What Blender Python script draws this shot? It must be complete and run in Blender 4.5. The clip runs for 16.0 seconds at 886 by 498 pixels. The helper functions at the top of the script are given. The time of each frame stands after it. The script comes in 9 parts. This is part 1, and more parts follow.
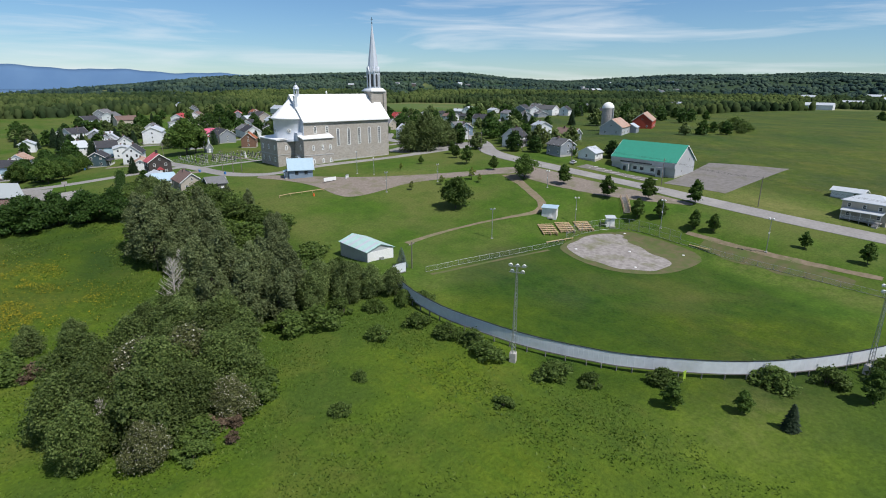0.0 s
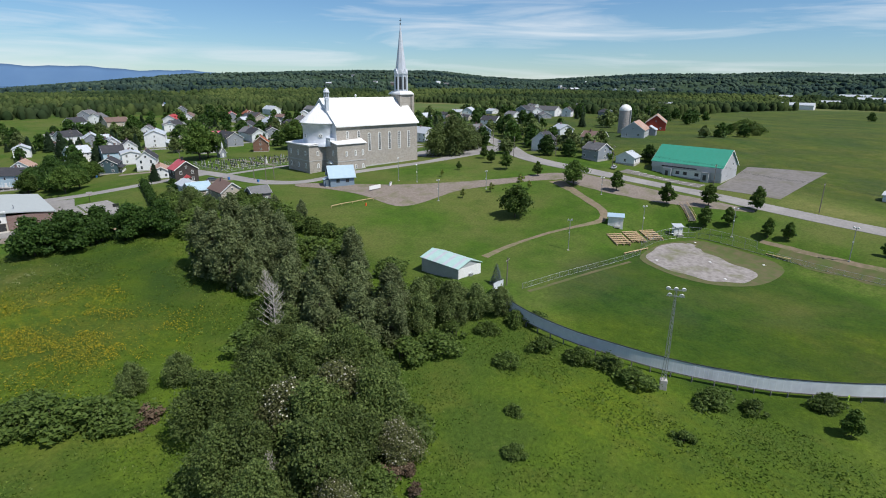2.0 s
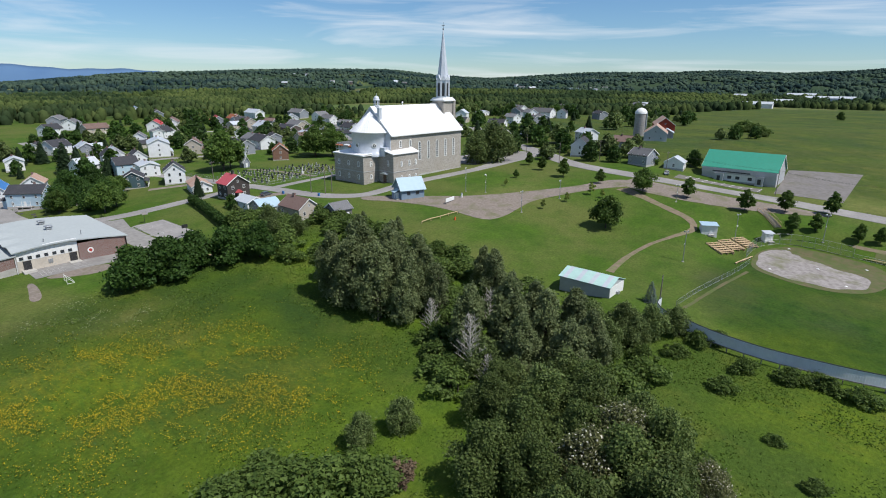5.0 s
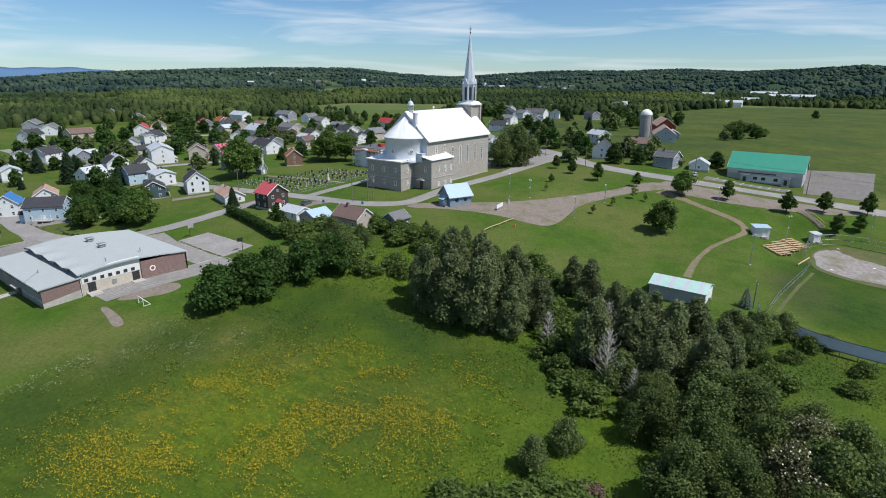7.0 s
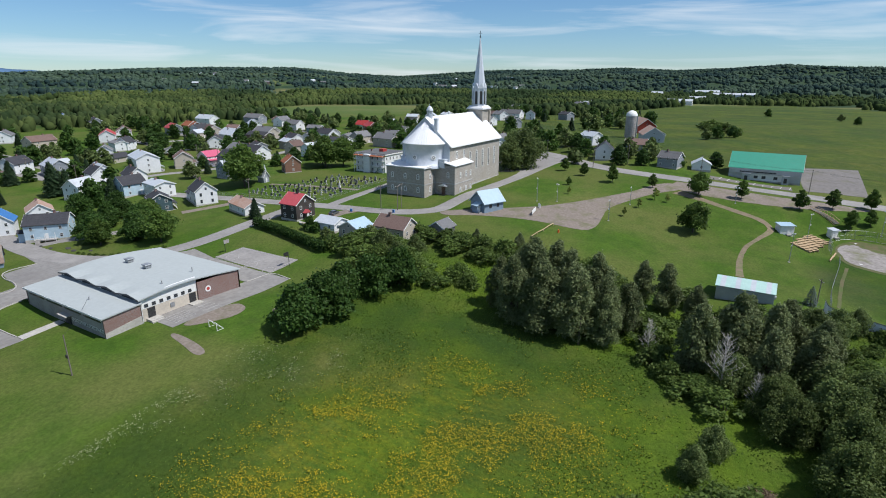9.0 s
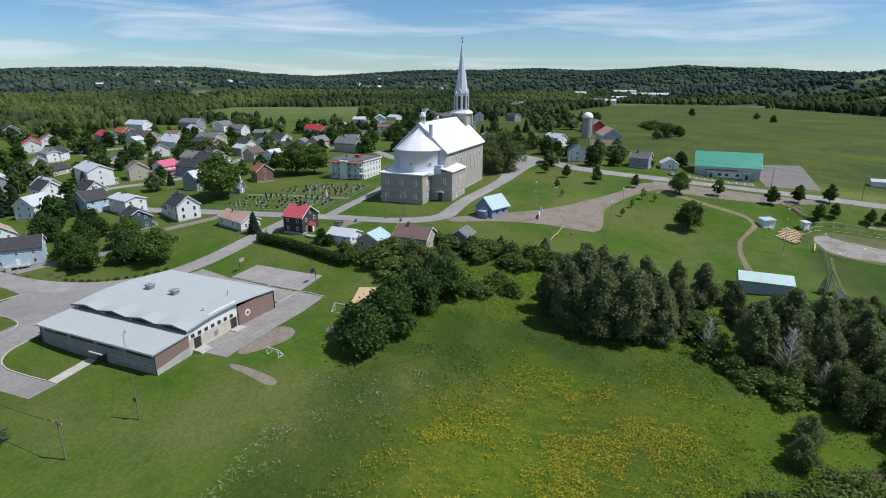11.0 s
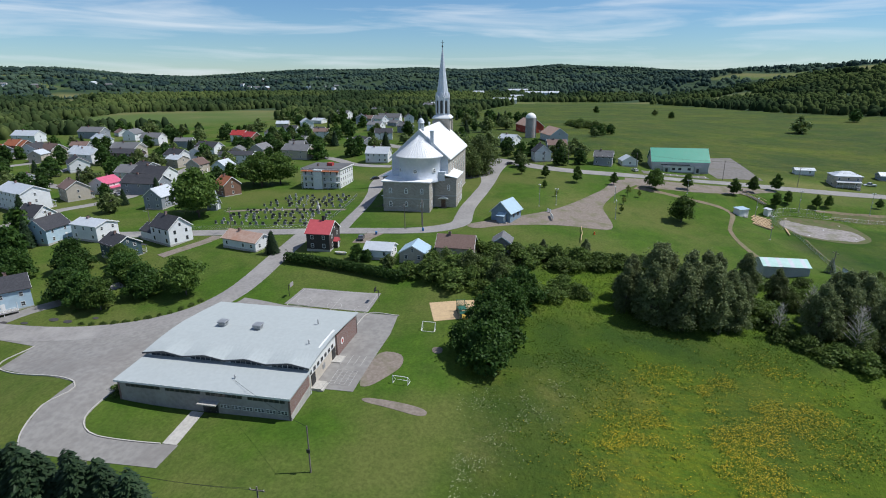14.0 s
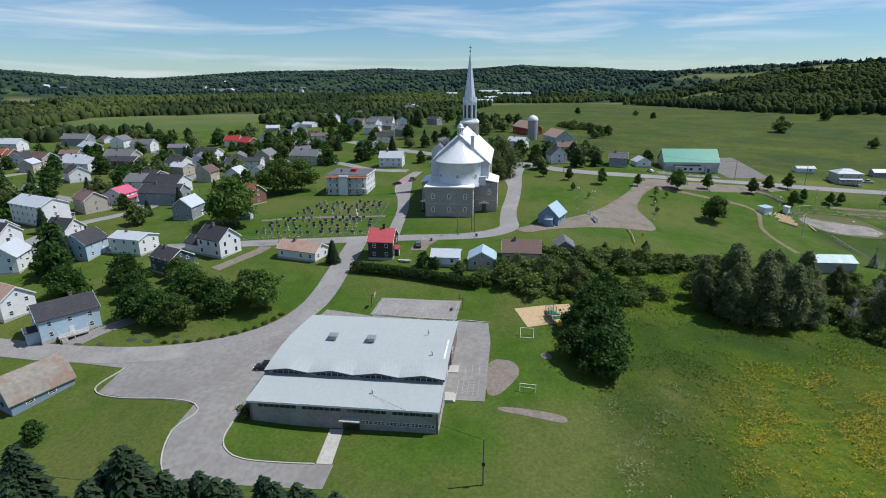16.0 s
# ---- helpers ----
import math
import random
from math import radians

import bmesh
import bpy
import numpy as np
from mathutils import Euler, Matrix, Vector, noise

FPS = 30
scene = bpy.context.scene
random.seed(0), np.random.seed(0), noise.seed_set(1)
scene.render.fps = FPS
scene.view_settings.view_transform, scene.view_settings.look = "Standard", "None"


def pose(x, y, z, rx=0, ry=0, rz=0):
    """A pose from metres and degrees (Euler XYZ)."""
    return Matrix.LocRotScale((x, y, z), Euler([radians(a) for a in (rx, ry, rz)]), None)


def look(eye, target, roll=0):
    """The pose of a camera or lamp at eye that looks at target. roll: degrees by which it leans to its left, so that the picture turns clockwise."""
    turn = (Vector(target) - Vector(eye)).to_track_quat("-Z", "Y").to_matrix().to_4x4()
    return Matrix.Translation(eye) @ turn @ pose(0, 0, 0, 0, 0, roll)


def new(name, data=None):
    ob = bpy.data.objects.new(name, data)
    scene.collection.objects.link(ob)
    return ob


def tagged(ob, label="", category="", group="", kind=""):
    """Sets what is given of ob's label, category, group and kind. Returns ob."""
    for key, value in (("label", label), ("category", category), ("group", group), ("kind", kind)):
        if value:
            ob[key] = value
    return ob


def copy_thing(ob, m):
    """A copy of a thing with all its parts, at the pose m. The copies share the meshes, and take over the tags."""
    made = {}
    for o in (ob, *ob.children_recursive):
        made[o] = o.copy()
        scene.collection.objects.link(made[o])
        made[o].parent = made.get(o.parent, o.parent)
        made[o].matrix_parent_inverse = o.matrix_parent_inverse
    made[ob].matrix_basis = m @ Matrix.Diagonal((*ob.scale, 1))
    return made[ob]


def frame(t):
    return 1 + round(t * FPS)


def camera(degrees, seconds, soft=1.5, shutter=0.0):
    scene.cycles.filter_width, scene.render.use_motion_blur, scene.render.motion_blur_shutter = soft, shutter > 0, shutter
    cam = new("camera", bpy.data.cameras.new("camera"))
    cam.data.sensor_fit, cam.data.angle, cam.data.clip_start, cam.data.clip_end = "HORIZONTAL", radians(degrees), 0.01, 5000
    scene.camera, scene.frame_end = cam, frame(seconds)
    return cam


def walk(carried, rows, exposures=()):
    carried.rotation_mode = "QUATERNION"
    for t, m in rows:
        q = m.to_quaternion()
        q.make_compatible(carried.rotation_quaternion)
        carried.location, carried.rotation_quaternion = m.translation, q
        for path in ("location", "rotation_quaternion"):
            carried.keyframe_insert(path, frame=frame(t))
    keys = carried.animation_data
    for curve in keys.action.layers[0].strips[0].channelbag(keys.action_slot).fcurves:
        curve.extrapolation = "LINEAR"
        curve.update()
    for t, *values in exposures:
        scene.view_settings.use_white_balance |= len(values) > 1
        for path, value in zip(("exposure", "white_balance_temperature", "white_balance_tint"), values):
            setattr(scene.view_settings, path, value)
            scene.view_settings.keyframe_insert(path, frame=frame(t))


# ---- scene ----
cam = camera(77.8, 16.0, 1.0)
METRES, EYE, TILT, LEAN, TURN = 240.0, 54.0, 3.5, -1.5, -39.5
ROWS = [
    (0.0, 0.0, 0.0, 0.0, -0.43, -20.33, 1.15),
    (0.5, -0.028, 0.0094, 0.0024, -1.29, -20.43, 1.05),
    (1.0, -0.0566, 0.018, 0.0045, -2.04, -20.49, 0.93),
    (1.5, -0.0845, 0.0254, 0.0069, -2.72, -20.55, 0.88),
    (2.0, -0.1148, 0.0331, 0.009, -3.46, -20.57, 0.82),
    (2.5, -0.1456, 0.0404, 0.0118, -4.25, -20.63, 0.83),
    (3.0, -0.1761, 0.0477, 0.0143, -5.17, -20.66, 0.78),
    (3.5, -0.2048, 0.0545, 0.0168, -6.07, -20.69, 0.72),
    (4.0, -0.2349, 0.0616, 0.0193, -7.01, -20.72, 0.66),
    (6.5, -0.3869, 0.1037, 0.033, -12.09, -21.04, 0.44),
    (7.0, -0.4161, 0.1124, 0.0354, -13.11, -21.06, 0.41),
    (7.5, -0.4464, 0.1224, 0.0377, -14.66, -21.09, 0.4),
    (8.0, -0.4762, 0.1331, 0.0398, -16.12, -21.16, 0.34),
    (8.5, -0.5057, 0.1449, 0.0421, -17.4, -21.17, 0.27),
    (9.0, -0.5335, 0.1567, 0.0444, -18.9, -21.18, 0.18),
    (11.5, -0.671, 0.2291, 0.0545, -29.89, -21.21, -0.51),
    (12.0, -0.6971, 0.2468, 0.056, -32.42, -21.22, -0.66),
    (12.5, -0.7215, 0.2647, 0.0573, -34.53, -21.22, -0.75),
    (13.0, -0.7471, 0.2842, 0.0584, -36.51, -21.23, -0.83),
    (13.5, -0.772, 0.3045, 0.0595, -38.38, -21.22, -0.89),
    (14.0, -0.7966, 0.3251, 0.0605, -39.57, -21.19, -0.88),
    (14.5, -0.8198, 0.345, 0.0615, -40.57, -21.16, -0.86),
    (15.0, -0.844, 0.3661, 0.0628, -41.57, -21.11, -0.89),
    (15.5, -0.8678, 0.3878, 0.064, -42.61, -21.1, -0.89),
    (16.0, -0.8912, 0.4102, 0.0653, -43.76, -21.05, -0.92),
]
walk(cam, [(t, pose(0, 0, EYE, TILT, LEAN, TURN) @ pose(METRES * x, METRES * y, METRES * z, 90 + pitch, roll, yaw)) for t, x, y, z, yaw, pitch, roll in ROWS], exposures=[(0.0, 0.30, 6480, 10), (8.0, 0.31, 6380, 10), (16.0, 0.24, 6250, 9)])

# ---- world, sun ----
SUN_ELEV, SUN_AZ = 57.0, -76.0  # degrees; azimuth counted from +x towards +y
world = bpy.data.worlds.new("summer_sky")
scene.world = world
world.use_nodes = True
wn, wl = world.node_tree.nodes, world.node_tree.links
wn.clear()
w_out, w_bg, w_sky = wn.new("ShaderNodeOutputWorld"), wn.new("ShaderNodeBackground"), wn.new("ShaderNodeTexSky")
w_sky.sky_type, w_sky.sun_disc = "NISHITA", False
w_sky.sun_elevation, w_sky.sun_rotation = radians(SUN_ELEV), radians(90 - SUN_AZ)
w_sky.altitude, w_sky.air_density, w_sky.dust_density, w_sky.ozone_density = 150, 1.0, 0.0, 5.0
w_bg.inputs["Strength"].default_value = 0.074
# thin streaks of cirrus, drawn out along the horizon
w_tc, w_map = wn.new("ShaderNodeTexCoord"), wn.new("ShaderNodeMapping")
w_map.inputs["Scale"].default_value = (1.3, 1.3, 15.0)
w_map.inputs["Rotation"].default_value = (0.05, -0.06, 0.4)
w_n1, w_r1, w_mix = wn.new("ShaderNodeTexNoise"), wn.new("ShaderNodeValToRGB"), wn.new("ShaderNodeMixRGB")
w_n1.inputs["Scale"].default_value, w_n1.inputs["Detail"].default_value, w_n1.inputs["Roughness"].default_value = 2.2, 8.0, 0.55
w_n1.inputs["Distortion"].default_value = 0.5
w_r1.color_ramp.elements[0].position, w_r1.color_ramp.elements[1].position = 0.45, 0.70
w_r1.color_ramp.elements[1].color = (0.62, 0.62, 0.62, 1)
w_mix.inputs["Color2"].default_value = (9.2, 9.7, 10.2, 1)
wl.new(w_tc.outputs["Generated"], w_map.inputs["Vector"])
wl.new(w_map.outputs["Vector"], w_n1.inputs["Vector"])
wl.new(w_n1.outputs["Fac"], w_r1.inputs["Fac"])
wl.new(w_r1.outputs["Color"], w_mix.inputs["Fac"])
w_tint = wn.new("ShaderNodeMixRGB")
w_tint.blend_type = "MULTIPLY"
w_tint.inputs["Fac"].default_value, w_tint.inputs["Color2"].default_value = 1.0, (0.77, 0.955, 1.11, 1)
wl.new(w_sky.outputs["Color"], w_tint.inputs["Color1"])
wl.new(w_tint.outputs["Color"], w_mix.inputs["Color1"])
wl.new(w_mix.outputs["Color"], w_bg.inputs["Color"])
wl.new(w_bg.outputs["Background"], w_out.inputs["Surface"])
sun = new("sun", bpy.data.lights.new("sun", "SUN"))
sun.data.energy, sun.data.angle, sun.data.color = 4.0, radians(0.53), (1.0, 0.97, 0.925)
sun_dir = Vector((math.cos(radians(SUN_ELEV)) * math.cos(radians(SUN_AZ)), math.cos(radians(SUN_ELEV)) * math.sin(radians(SUN_AZ)), math.sin(radians(SUN_ELEV))))
sun.matrix_world = look(sun_dir * 300, (0, 0, 0))

# ---- materials ----


def surf(name, c1, c2=None, scale=2.0, rough=0.8, bump=0.15, metal=0.0, stain=None, stain_scale=0.25, stain_amt=0.5, per=0.0, spec=0.3, stretch=(1, 1, 1), bscale=None):
    """Paint, stone, wood...: two colours mixed by fine noise, stains by coarse noise, relief by bump, and a shift per object."""
    m = bpy.data.materials.new(name)
    m.use_nodes = True
    n, l = m.node_tree.nodes, m.node_tree.links
    b = n["Principled BSDF"]
    c2 = c2 or tuple(v * 0.8 for v in c1)
    stain = stain or tuple(v * 0.62 for v in c1)
    tc, mp, n1, n2 = n.new("ShaderNodeTexCoord"), n.new("ShaderNodeMapping"), n.new("ShaderNodeTexNoise"), n.new("ShaderNodeTexNoise")
    mp.inputs["Scale"].default_value = stretch
    l.new(tc.outputs["Object"], mp.inputs["Vector"])
    for k, s, d in ((n1, scale, 6), (n2, stain_scale, 4)):
        k.inputs["Scale"].default_value, k.inputs["Detail"].default_value = s, d
        l.new(mp.outputs["Vector"], k.inputs["Vector"])
    r1, r2 = n.new("ShaderNodeValToRGB"), n.new("ShaderNodeValToRGB")
    r1.color_ramp.elements[0].position, r1.color_ramp.elements[1].position = 0.35, 0.65
    r1.color_ramp.elements[0].color, r1.color_ramp.elements[1].color = (*c1, 1), (*c2, 1)
    r2.color_ramp.elements[0].position, r2.color_ramp.elements[1].position = 0.5, 0.75
    r2.color_ramp.elements[1].color = (stain_amt, stain_amt, stain_amt, 1)
    l.new(n1.outputs["Fac"], r1.inputs["Fac"])
    l.new(n2.outputs["Fac"], r2.inputs["Fac"])
    mx = n.new("ShaderNodeMixRGB")
    l.new(r2.outputs["Color"], mx.inputs["Fac"])
    l.new(r1.outputs["Color"], mx.inputs["Color1"])
    mx.inputs["Color2"].default_value = (*stain, 1)
    col = mx.outputs["Color"]
    if per:
        oi, mr, hs = n.new("ShaderNodeObjectInfo"), n.new("ShaderNodeMapRange"), n.new("ShaderNodeHueSaturation")
        mr.inputs["To Min"].default_value, mr.inputs["To Max"].default_value = 1 - per, 1 + per
        l.new(oi.outputs["Random"], mr.inputs["Value"])
        l.new(mr.outputs["Result"], hs.inputs["Value"])
        l.new(col, hs.inputs["Color"])
        col = hs.outputs["Color"]
    l.new(col, b.inputs["Base Color"])
    b.inputs["Roughness"].default_value, b.inputs["Metallic"].default_value = rough, metal
    b.inputs["Specular IOR Level"].default_value = spec
    if bump:
        bp = n.new("ShaderNodeBump")
        bp.inputs["Strength"].default_value, bp.inputs["Distance"].default_value = bump, 0.05
        if bscale:
            n3 = n.new("ShaderNodeTexNoise")
            n3.inputs["Scale"].default_value, n3.inputs["Detail"].default_value = bscale, 5
            l.new(mp.outputs["Vector"], n3.inputs["Vector"])
            l.new(n3.outputs["Fac"], bp.inputs["Height"])
        else:
            l.new(n1.outputs["Fac"], bp.inputs["Height"])
        l.new(bp.outputs["Normal"], b.inputs["Normal"])
    return m


def leafy(name, c1, c2, trans=0.36, matt=False):
    """Foliage: each leaf clump its own green between two, a part of the light passing through."""
    m = bpy.data.materials.new(name)
    m.use_nodes = True
    n, l = m.node_tree.nodes, m.node_tree.links
    n.clear()
    out, df, tr, mix = n.new("ShaderNodeOutputMaterial"), n.new("ShaderNodeBsdfPrincipled"), n.new("ShaderNodeBsdfTranslucent"), n.new("ShaderNodeMixShader")
    df.inputs["Roughness"].default_value, df.inputs["Specular IOR Level"].default_value = (1.0, 0.0) if matt else (0.6, 0.2)
    geo, ramp, oi, mr, hs = n.new("ShaderNodeNewGeometry"), n.new("ShaderNodeValToRGB"), n.new("ShaderNodeObjectInfo"), n.new("ShaderNodeMapRange"), n.new("ShaderNodeHueSaturation")
    ramp.color_ramp.elements[0].color, ramp.color_ramp.elements[1].color = (*c1, 1), (*c2, 1)
    l.new(geo.outputs["Random Per Island"], ramp.inputs["Fac"])
    mr.inputs["To Min"].default_value, mr.inputs["To Max"].default_value = 0.78, 1.2
    l.new(oi.outputs["Random"], mr.inputs["Value"])
    l.new(mr.outputs["Result"], hs.inputs["Value"])
    l.new(ramp.outputs["Color"], hs.inputs["Color"])
    tone = hs.outputs["Color"]
    if matt:  # stands of lighter and darker trees
        tc, nz, rp, mu = n.new("ShaderNodeTexCoord"), n.new("ShaderNodeTexNoise"), n.new("ShaderNodeValToRGB"), n.new("ShaderNodeMixRGB")
        nz.inputs["Scale"].default_value, nz.inputs["Detail"].default_value = 0.007, 5
        l.new(tc.outputs["Object"], nz.inputs["Vector"])
        rp.color_ramp.elements[0].position, rp.color_ramp.elements[1].position = 0.40, 0.62
        rp.color_ramp.elements[0].color, rp.color_ramp.elements[1].color = (0.55, 0.62, 0.72, 1), (1.45, 1.35, 1.1, 1)
        l.new(nz.outputs["Fac"], rp.inputs["Fac"])
        mu.blend_type = "MULTIPLY"
        mu.inputs["Fac"].default_value = 1.0
        l.new(tone, mu.inputs["Color1"])
        l.new(rp.outputs["Color"], mu.inputs["Color2"])
        tone = mu.outputs["Color"]
    for k, s in ((df, "Base Color"), (tr, "Color")):
        l.new(tone, k.inputs[s])
    mix.inputs["Fac"].default_value = trans
    l.new(df.outputs[0], mix.inputs[1])
    l.new(tr.outputs[0], mix.inputs[2])
    l.new(mix.outputs[0], out.inputs["Surface"])
    return m


def ground_material():
    """Turf: mown lawn, tall meadow, yellow flowers and dry hay, blended by the cover attribute; woodland floor far off."""
    m = bpy.data.materials.new("turf")
    m.use_nodes = True
    n, l = m.node_tree.nodes, m.node_tree.links
    b = n["Principled BSDF"]
    b.inputs["Roughness"].default_value, b.inputs["Specular IOR Level"].default_value = 0.95, 0.1
    tc, at = n.new("ShaderNodeTexCoord"), n.new("ShaderNodeAttribute")
    at.attribute_name = "cover"
    at2 = n.new("ShaderNodeAttribute")
    at2.attribute_name = "far"
    sep, sep2 = n.new("ShaderNodeSeparateColor"), n.new("ShaderNodeSeparateColor")
    l.new(at.outputs["Color"], sep.inputs["Color"])
    l.new(at2.outputs["Color"], sep2.inputs["Color"])

    def nz(scale, detail=6, rough=0.6, stretch=None):
        k = n.new("ShaderNodeTexNoise")
        k.inputs["Scale"].default_value, k.inputs["Detail"].default_value, k.inputs["Roughness"].default_value = scale, detail, rough
        src = tc.outputs["Object"]
        if stretch:
            mp = n.new("ShaderNodeMapping")
            mp.inputs["Scale"].default_value, mp.inputs["Rotation"].default_value = stretch, (0, 0, 0.9)
            l.new(src, mp.inputs["Vector"])
            src = mp.outputs["Vector"]
        l.new(src, k.inputs["Vector"])
        return k.outputs["Fac"]

    def ramp(fac, p0, p1, a=(0, 0, 0), c=(1, 1, 1)):
        r = n.new("ShaderNodeValToRGB")
        r.color_ramp.elements[0].position, r.color_ramp.elements[1].position = p0, p1
        r.color_ramp.elements[0].color, r.color_ramp.elements[1].color = (*a, 1), (*c, 1)
        l.new(fac, r.inputs["Fac"])
        return r.outputs["Color"]

    def mix(fac, a, c, kind="MIX"):
        x = n.new("ShaderNodeMixRGB")
        x.blend_type = kind
        for s, v in (("Fac", fac), ("Color1", a), ("Color2", c)):
            if isinstance(v, tuple):
                x.inputs[s].default_value = (*v, 1)
            elif isinstance(v, float):
                x.inputs[s].default_value = v
            else:
                l.new(v, x.inputs[s])
        return x.outputs["Color"]

    fine, mid, big, streak = nz(1.6, 8, 0.7), nz(0.22, 6), nz(0.035, 5), nz(0.12, 5, 0.6, (1.0, 0.12, 1))
    lawn = mix(ramp(mid, 0.3, 0.7), (0.038, 0.082, 0.010), (0.064, 0.118, 0.014))
    lawn = mix(ramp(big, 0.40, 0.62), lawn, (0.096, 0.116, 0.030))
    lawn = mix(mix(1.0, ramp(nz(0.09, 7, 0.7), 0.56, 0.72), (0.6, 0.6, 0.6), "MULTIPLY"), lawn, (0.036, 0.074, 0.012))
    lawn = mix(mix(1.0, ramp(streak, 0.5, 0.75), (0.35, 0.35, 0.35), "MULTIPLY"), lawn, (0.075, 0.118, 0.02))
    wild = mix(ramp(mid, 0.3, 0.72), (0.052, 0.098, 0.009), (0.100, 0.152, 0.014))
    wild = mix(ramp(big, 0.42, 0.60), wild, (0.052, 0.090, 0.014))
    wild = mix(mix(1.0, ramp(nz(0.35, 8, 0.75), 0.55, 0.68), (0.4, 0.4, 0.4), "MULTIPLY"), wild, (0.034, 0.074, 0.010))
    wild = mix(mix(1.0, ramp(nz(0.06, 7, 0.7), 0.52, 0.70), (0.8, 0.8, 0.8), "MULTIPLY"), wild, (0.104, 0.126, 0.022))
    wild = mix(mix(1.0, ramp(nz(0.5, 8, 0.75), 0.60, 0.78), (0.5, 0.5, 0.5), "MULTIPLY"), wild, (0.135, 0.162, 0.042))
    col = mix(sep.outputs["Red"], lawn, wild)
    col = mix(mix(1.0, sep.outputs["Blue"], ramp(nz(0.3, 7, 0.7), 0.3, 0.7), "MULTIPLY"), col, (0.20, 0.19, 0.07))
    flower = mix(1.0, sep.outputs["Green"], ramp(nz(0.75, 9, 0.8, (1.0, 0.35, 1)), 0.42, 0.72), "MULTIPLY")
    col = mix(mix(1.0, flower, (0.34, 0.34, 0.34), "MULTIPLY"), col, (0.33, 0.255, 0.010))
    col = mix(ramp(fine, 0.25, 0.8), mix(1.0, col, (0.60, 0.62, 0.60), "MULTIPLY"), mix(1.0, col, (1.42, 1.38, 1.36), "MULTIPLY"))
    wood = mix(ramp(nz(0.035, 9, 0.75), 0.35, 0.68), (0.022, 0.042, 0.022), (0.048, 0.074, 0.034))
    wood = mix(ramp(nz(0.004, 4), 0.45, 0.6), wood, mix(1.0, wood, (0.75, 0.9, 0.9), "MULTIPLY"))
    meads = mix(ramp(nz(0.006, 4), 0.42, 0.60), (0.080, 0.118, 0.032), (0.150, 0.145, 0.058))
    wood = mix(sep2.outputs["Green"], wood, meads)
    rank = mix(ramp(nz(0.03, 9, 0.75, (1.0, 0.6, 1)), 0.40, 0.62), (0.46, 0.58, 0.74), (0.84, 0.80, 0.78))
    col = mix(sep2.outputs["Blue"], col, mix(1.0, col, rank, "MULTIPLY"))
    col = mix(sep2.outputs["Red"], col, wood)
    l.new(col, b.inputs["Base Color"])
    bp = n.new("ShaderNodeBump")
    bp.inputs["Distance"].default_value = 0.5
    mul = n.new("ShaderNodeMath")
    mul.operation = "MULTIPLY_ADD"
    l.new(sep.outputs["Red"], mul.inputs[0])
    mul.inputs[1].default_value, mul.inputs[2].default_value = 0.45, 0.12
    l.new(mul.outputs[0], bp.inputs["Strength"])
    l.new(fine, bp.inputs["Height"])
    l.new(bp.outputs["Normal"], b.inputs["Normal"])
    return m


TURF = ground_material()
GRAVEL = surf("gravel", (0.235, 0.197, 0.165), (0.17, 0.142, 0.118), 1.4, 0.95, 0.3, stain=(0.105, 0.115, 0.042), stain_scale=0.16, stain_amt=0.9)
DIRT = surf("dirt", (0.215, 0.165, 0.115), (0.15, 0.125, 0.075), 0.8, 0.95, 0.3, stain=(0.12, 0.15, 0.05), stain_scale=0.3, stain_amt=0.7)
CLAY = surf("infield_grit", (0.30, 0.275, 0.26), (0.20, 0.18, 0.165), 0.9, 0.95, 0.25, stain=(0.12, 0.125, 0.05), stain_scale=0.22, stain_amt=0.9)
ASPHALT = surf("asphalt", (0.265, 0.25, 0.24), (0.215, 0.205, 0.195), 1.2, 0.9, 0.1, stain=(0.35, 0.335, 0.315), stain_scale=0.12, stain_amt=0.6)
DARK_PATCH = surf("fresh_asphalt", (0.045, 0.043, 0.045), (0.07, 0.065, 0.065), 2.0, 0.9, 0.15)
LOT = surf("worn_asphalt", (0.26, 0.25, 0.235), (0.205, 0.195, 0.185), 0.9, 0.92, 0.15, stain=(0.17, 0.155, 0.145), stain_scale=0.1, stain_amt=0.6)
CONCRETE = surf("concrete", (0.46, 0.44, 0.40), (0.38, 0.36, 0.33), 2.0, 0.85, 0.1)
SCUFFED = surf("scuffed_turf", (0.115, 0.10, 0.05), (0.075, 0.095, 0.028), 0.5, 0.95, 0.2, stain=(0.075, 0.11, 0.024), stain_scale=0.2, stain_amt=0.9)
STONY = surf("stony_lot", (0.19, 0.175, 0.165), (0.145, 0.135, 0.125), 0.7, 0.95, 0.25, stain=(0.12, 0.115, 0.075), stain_scale=0.12, stain_amt=0.7)
SAND = surf("play_sand", (0.52, 0.38, 0.22), (0.44, 0.32, 0.19), 1.5, 0.95, 0.2)
LINE = surf("road_paint", (0.72, 0.72, 0.68), (0.6, 0.6, 0.57), 3.0, 0.7, 0.0)

# ---- land ----


def soft(v, a, b):
    v = np.clip((np.asarray(v, float) - a) / (b - a), 0, 1)
    return v * v * (3 - 2 * v)


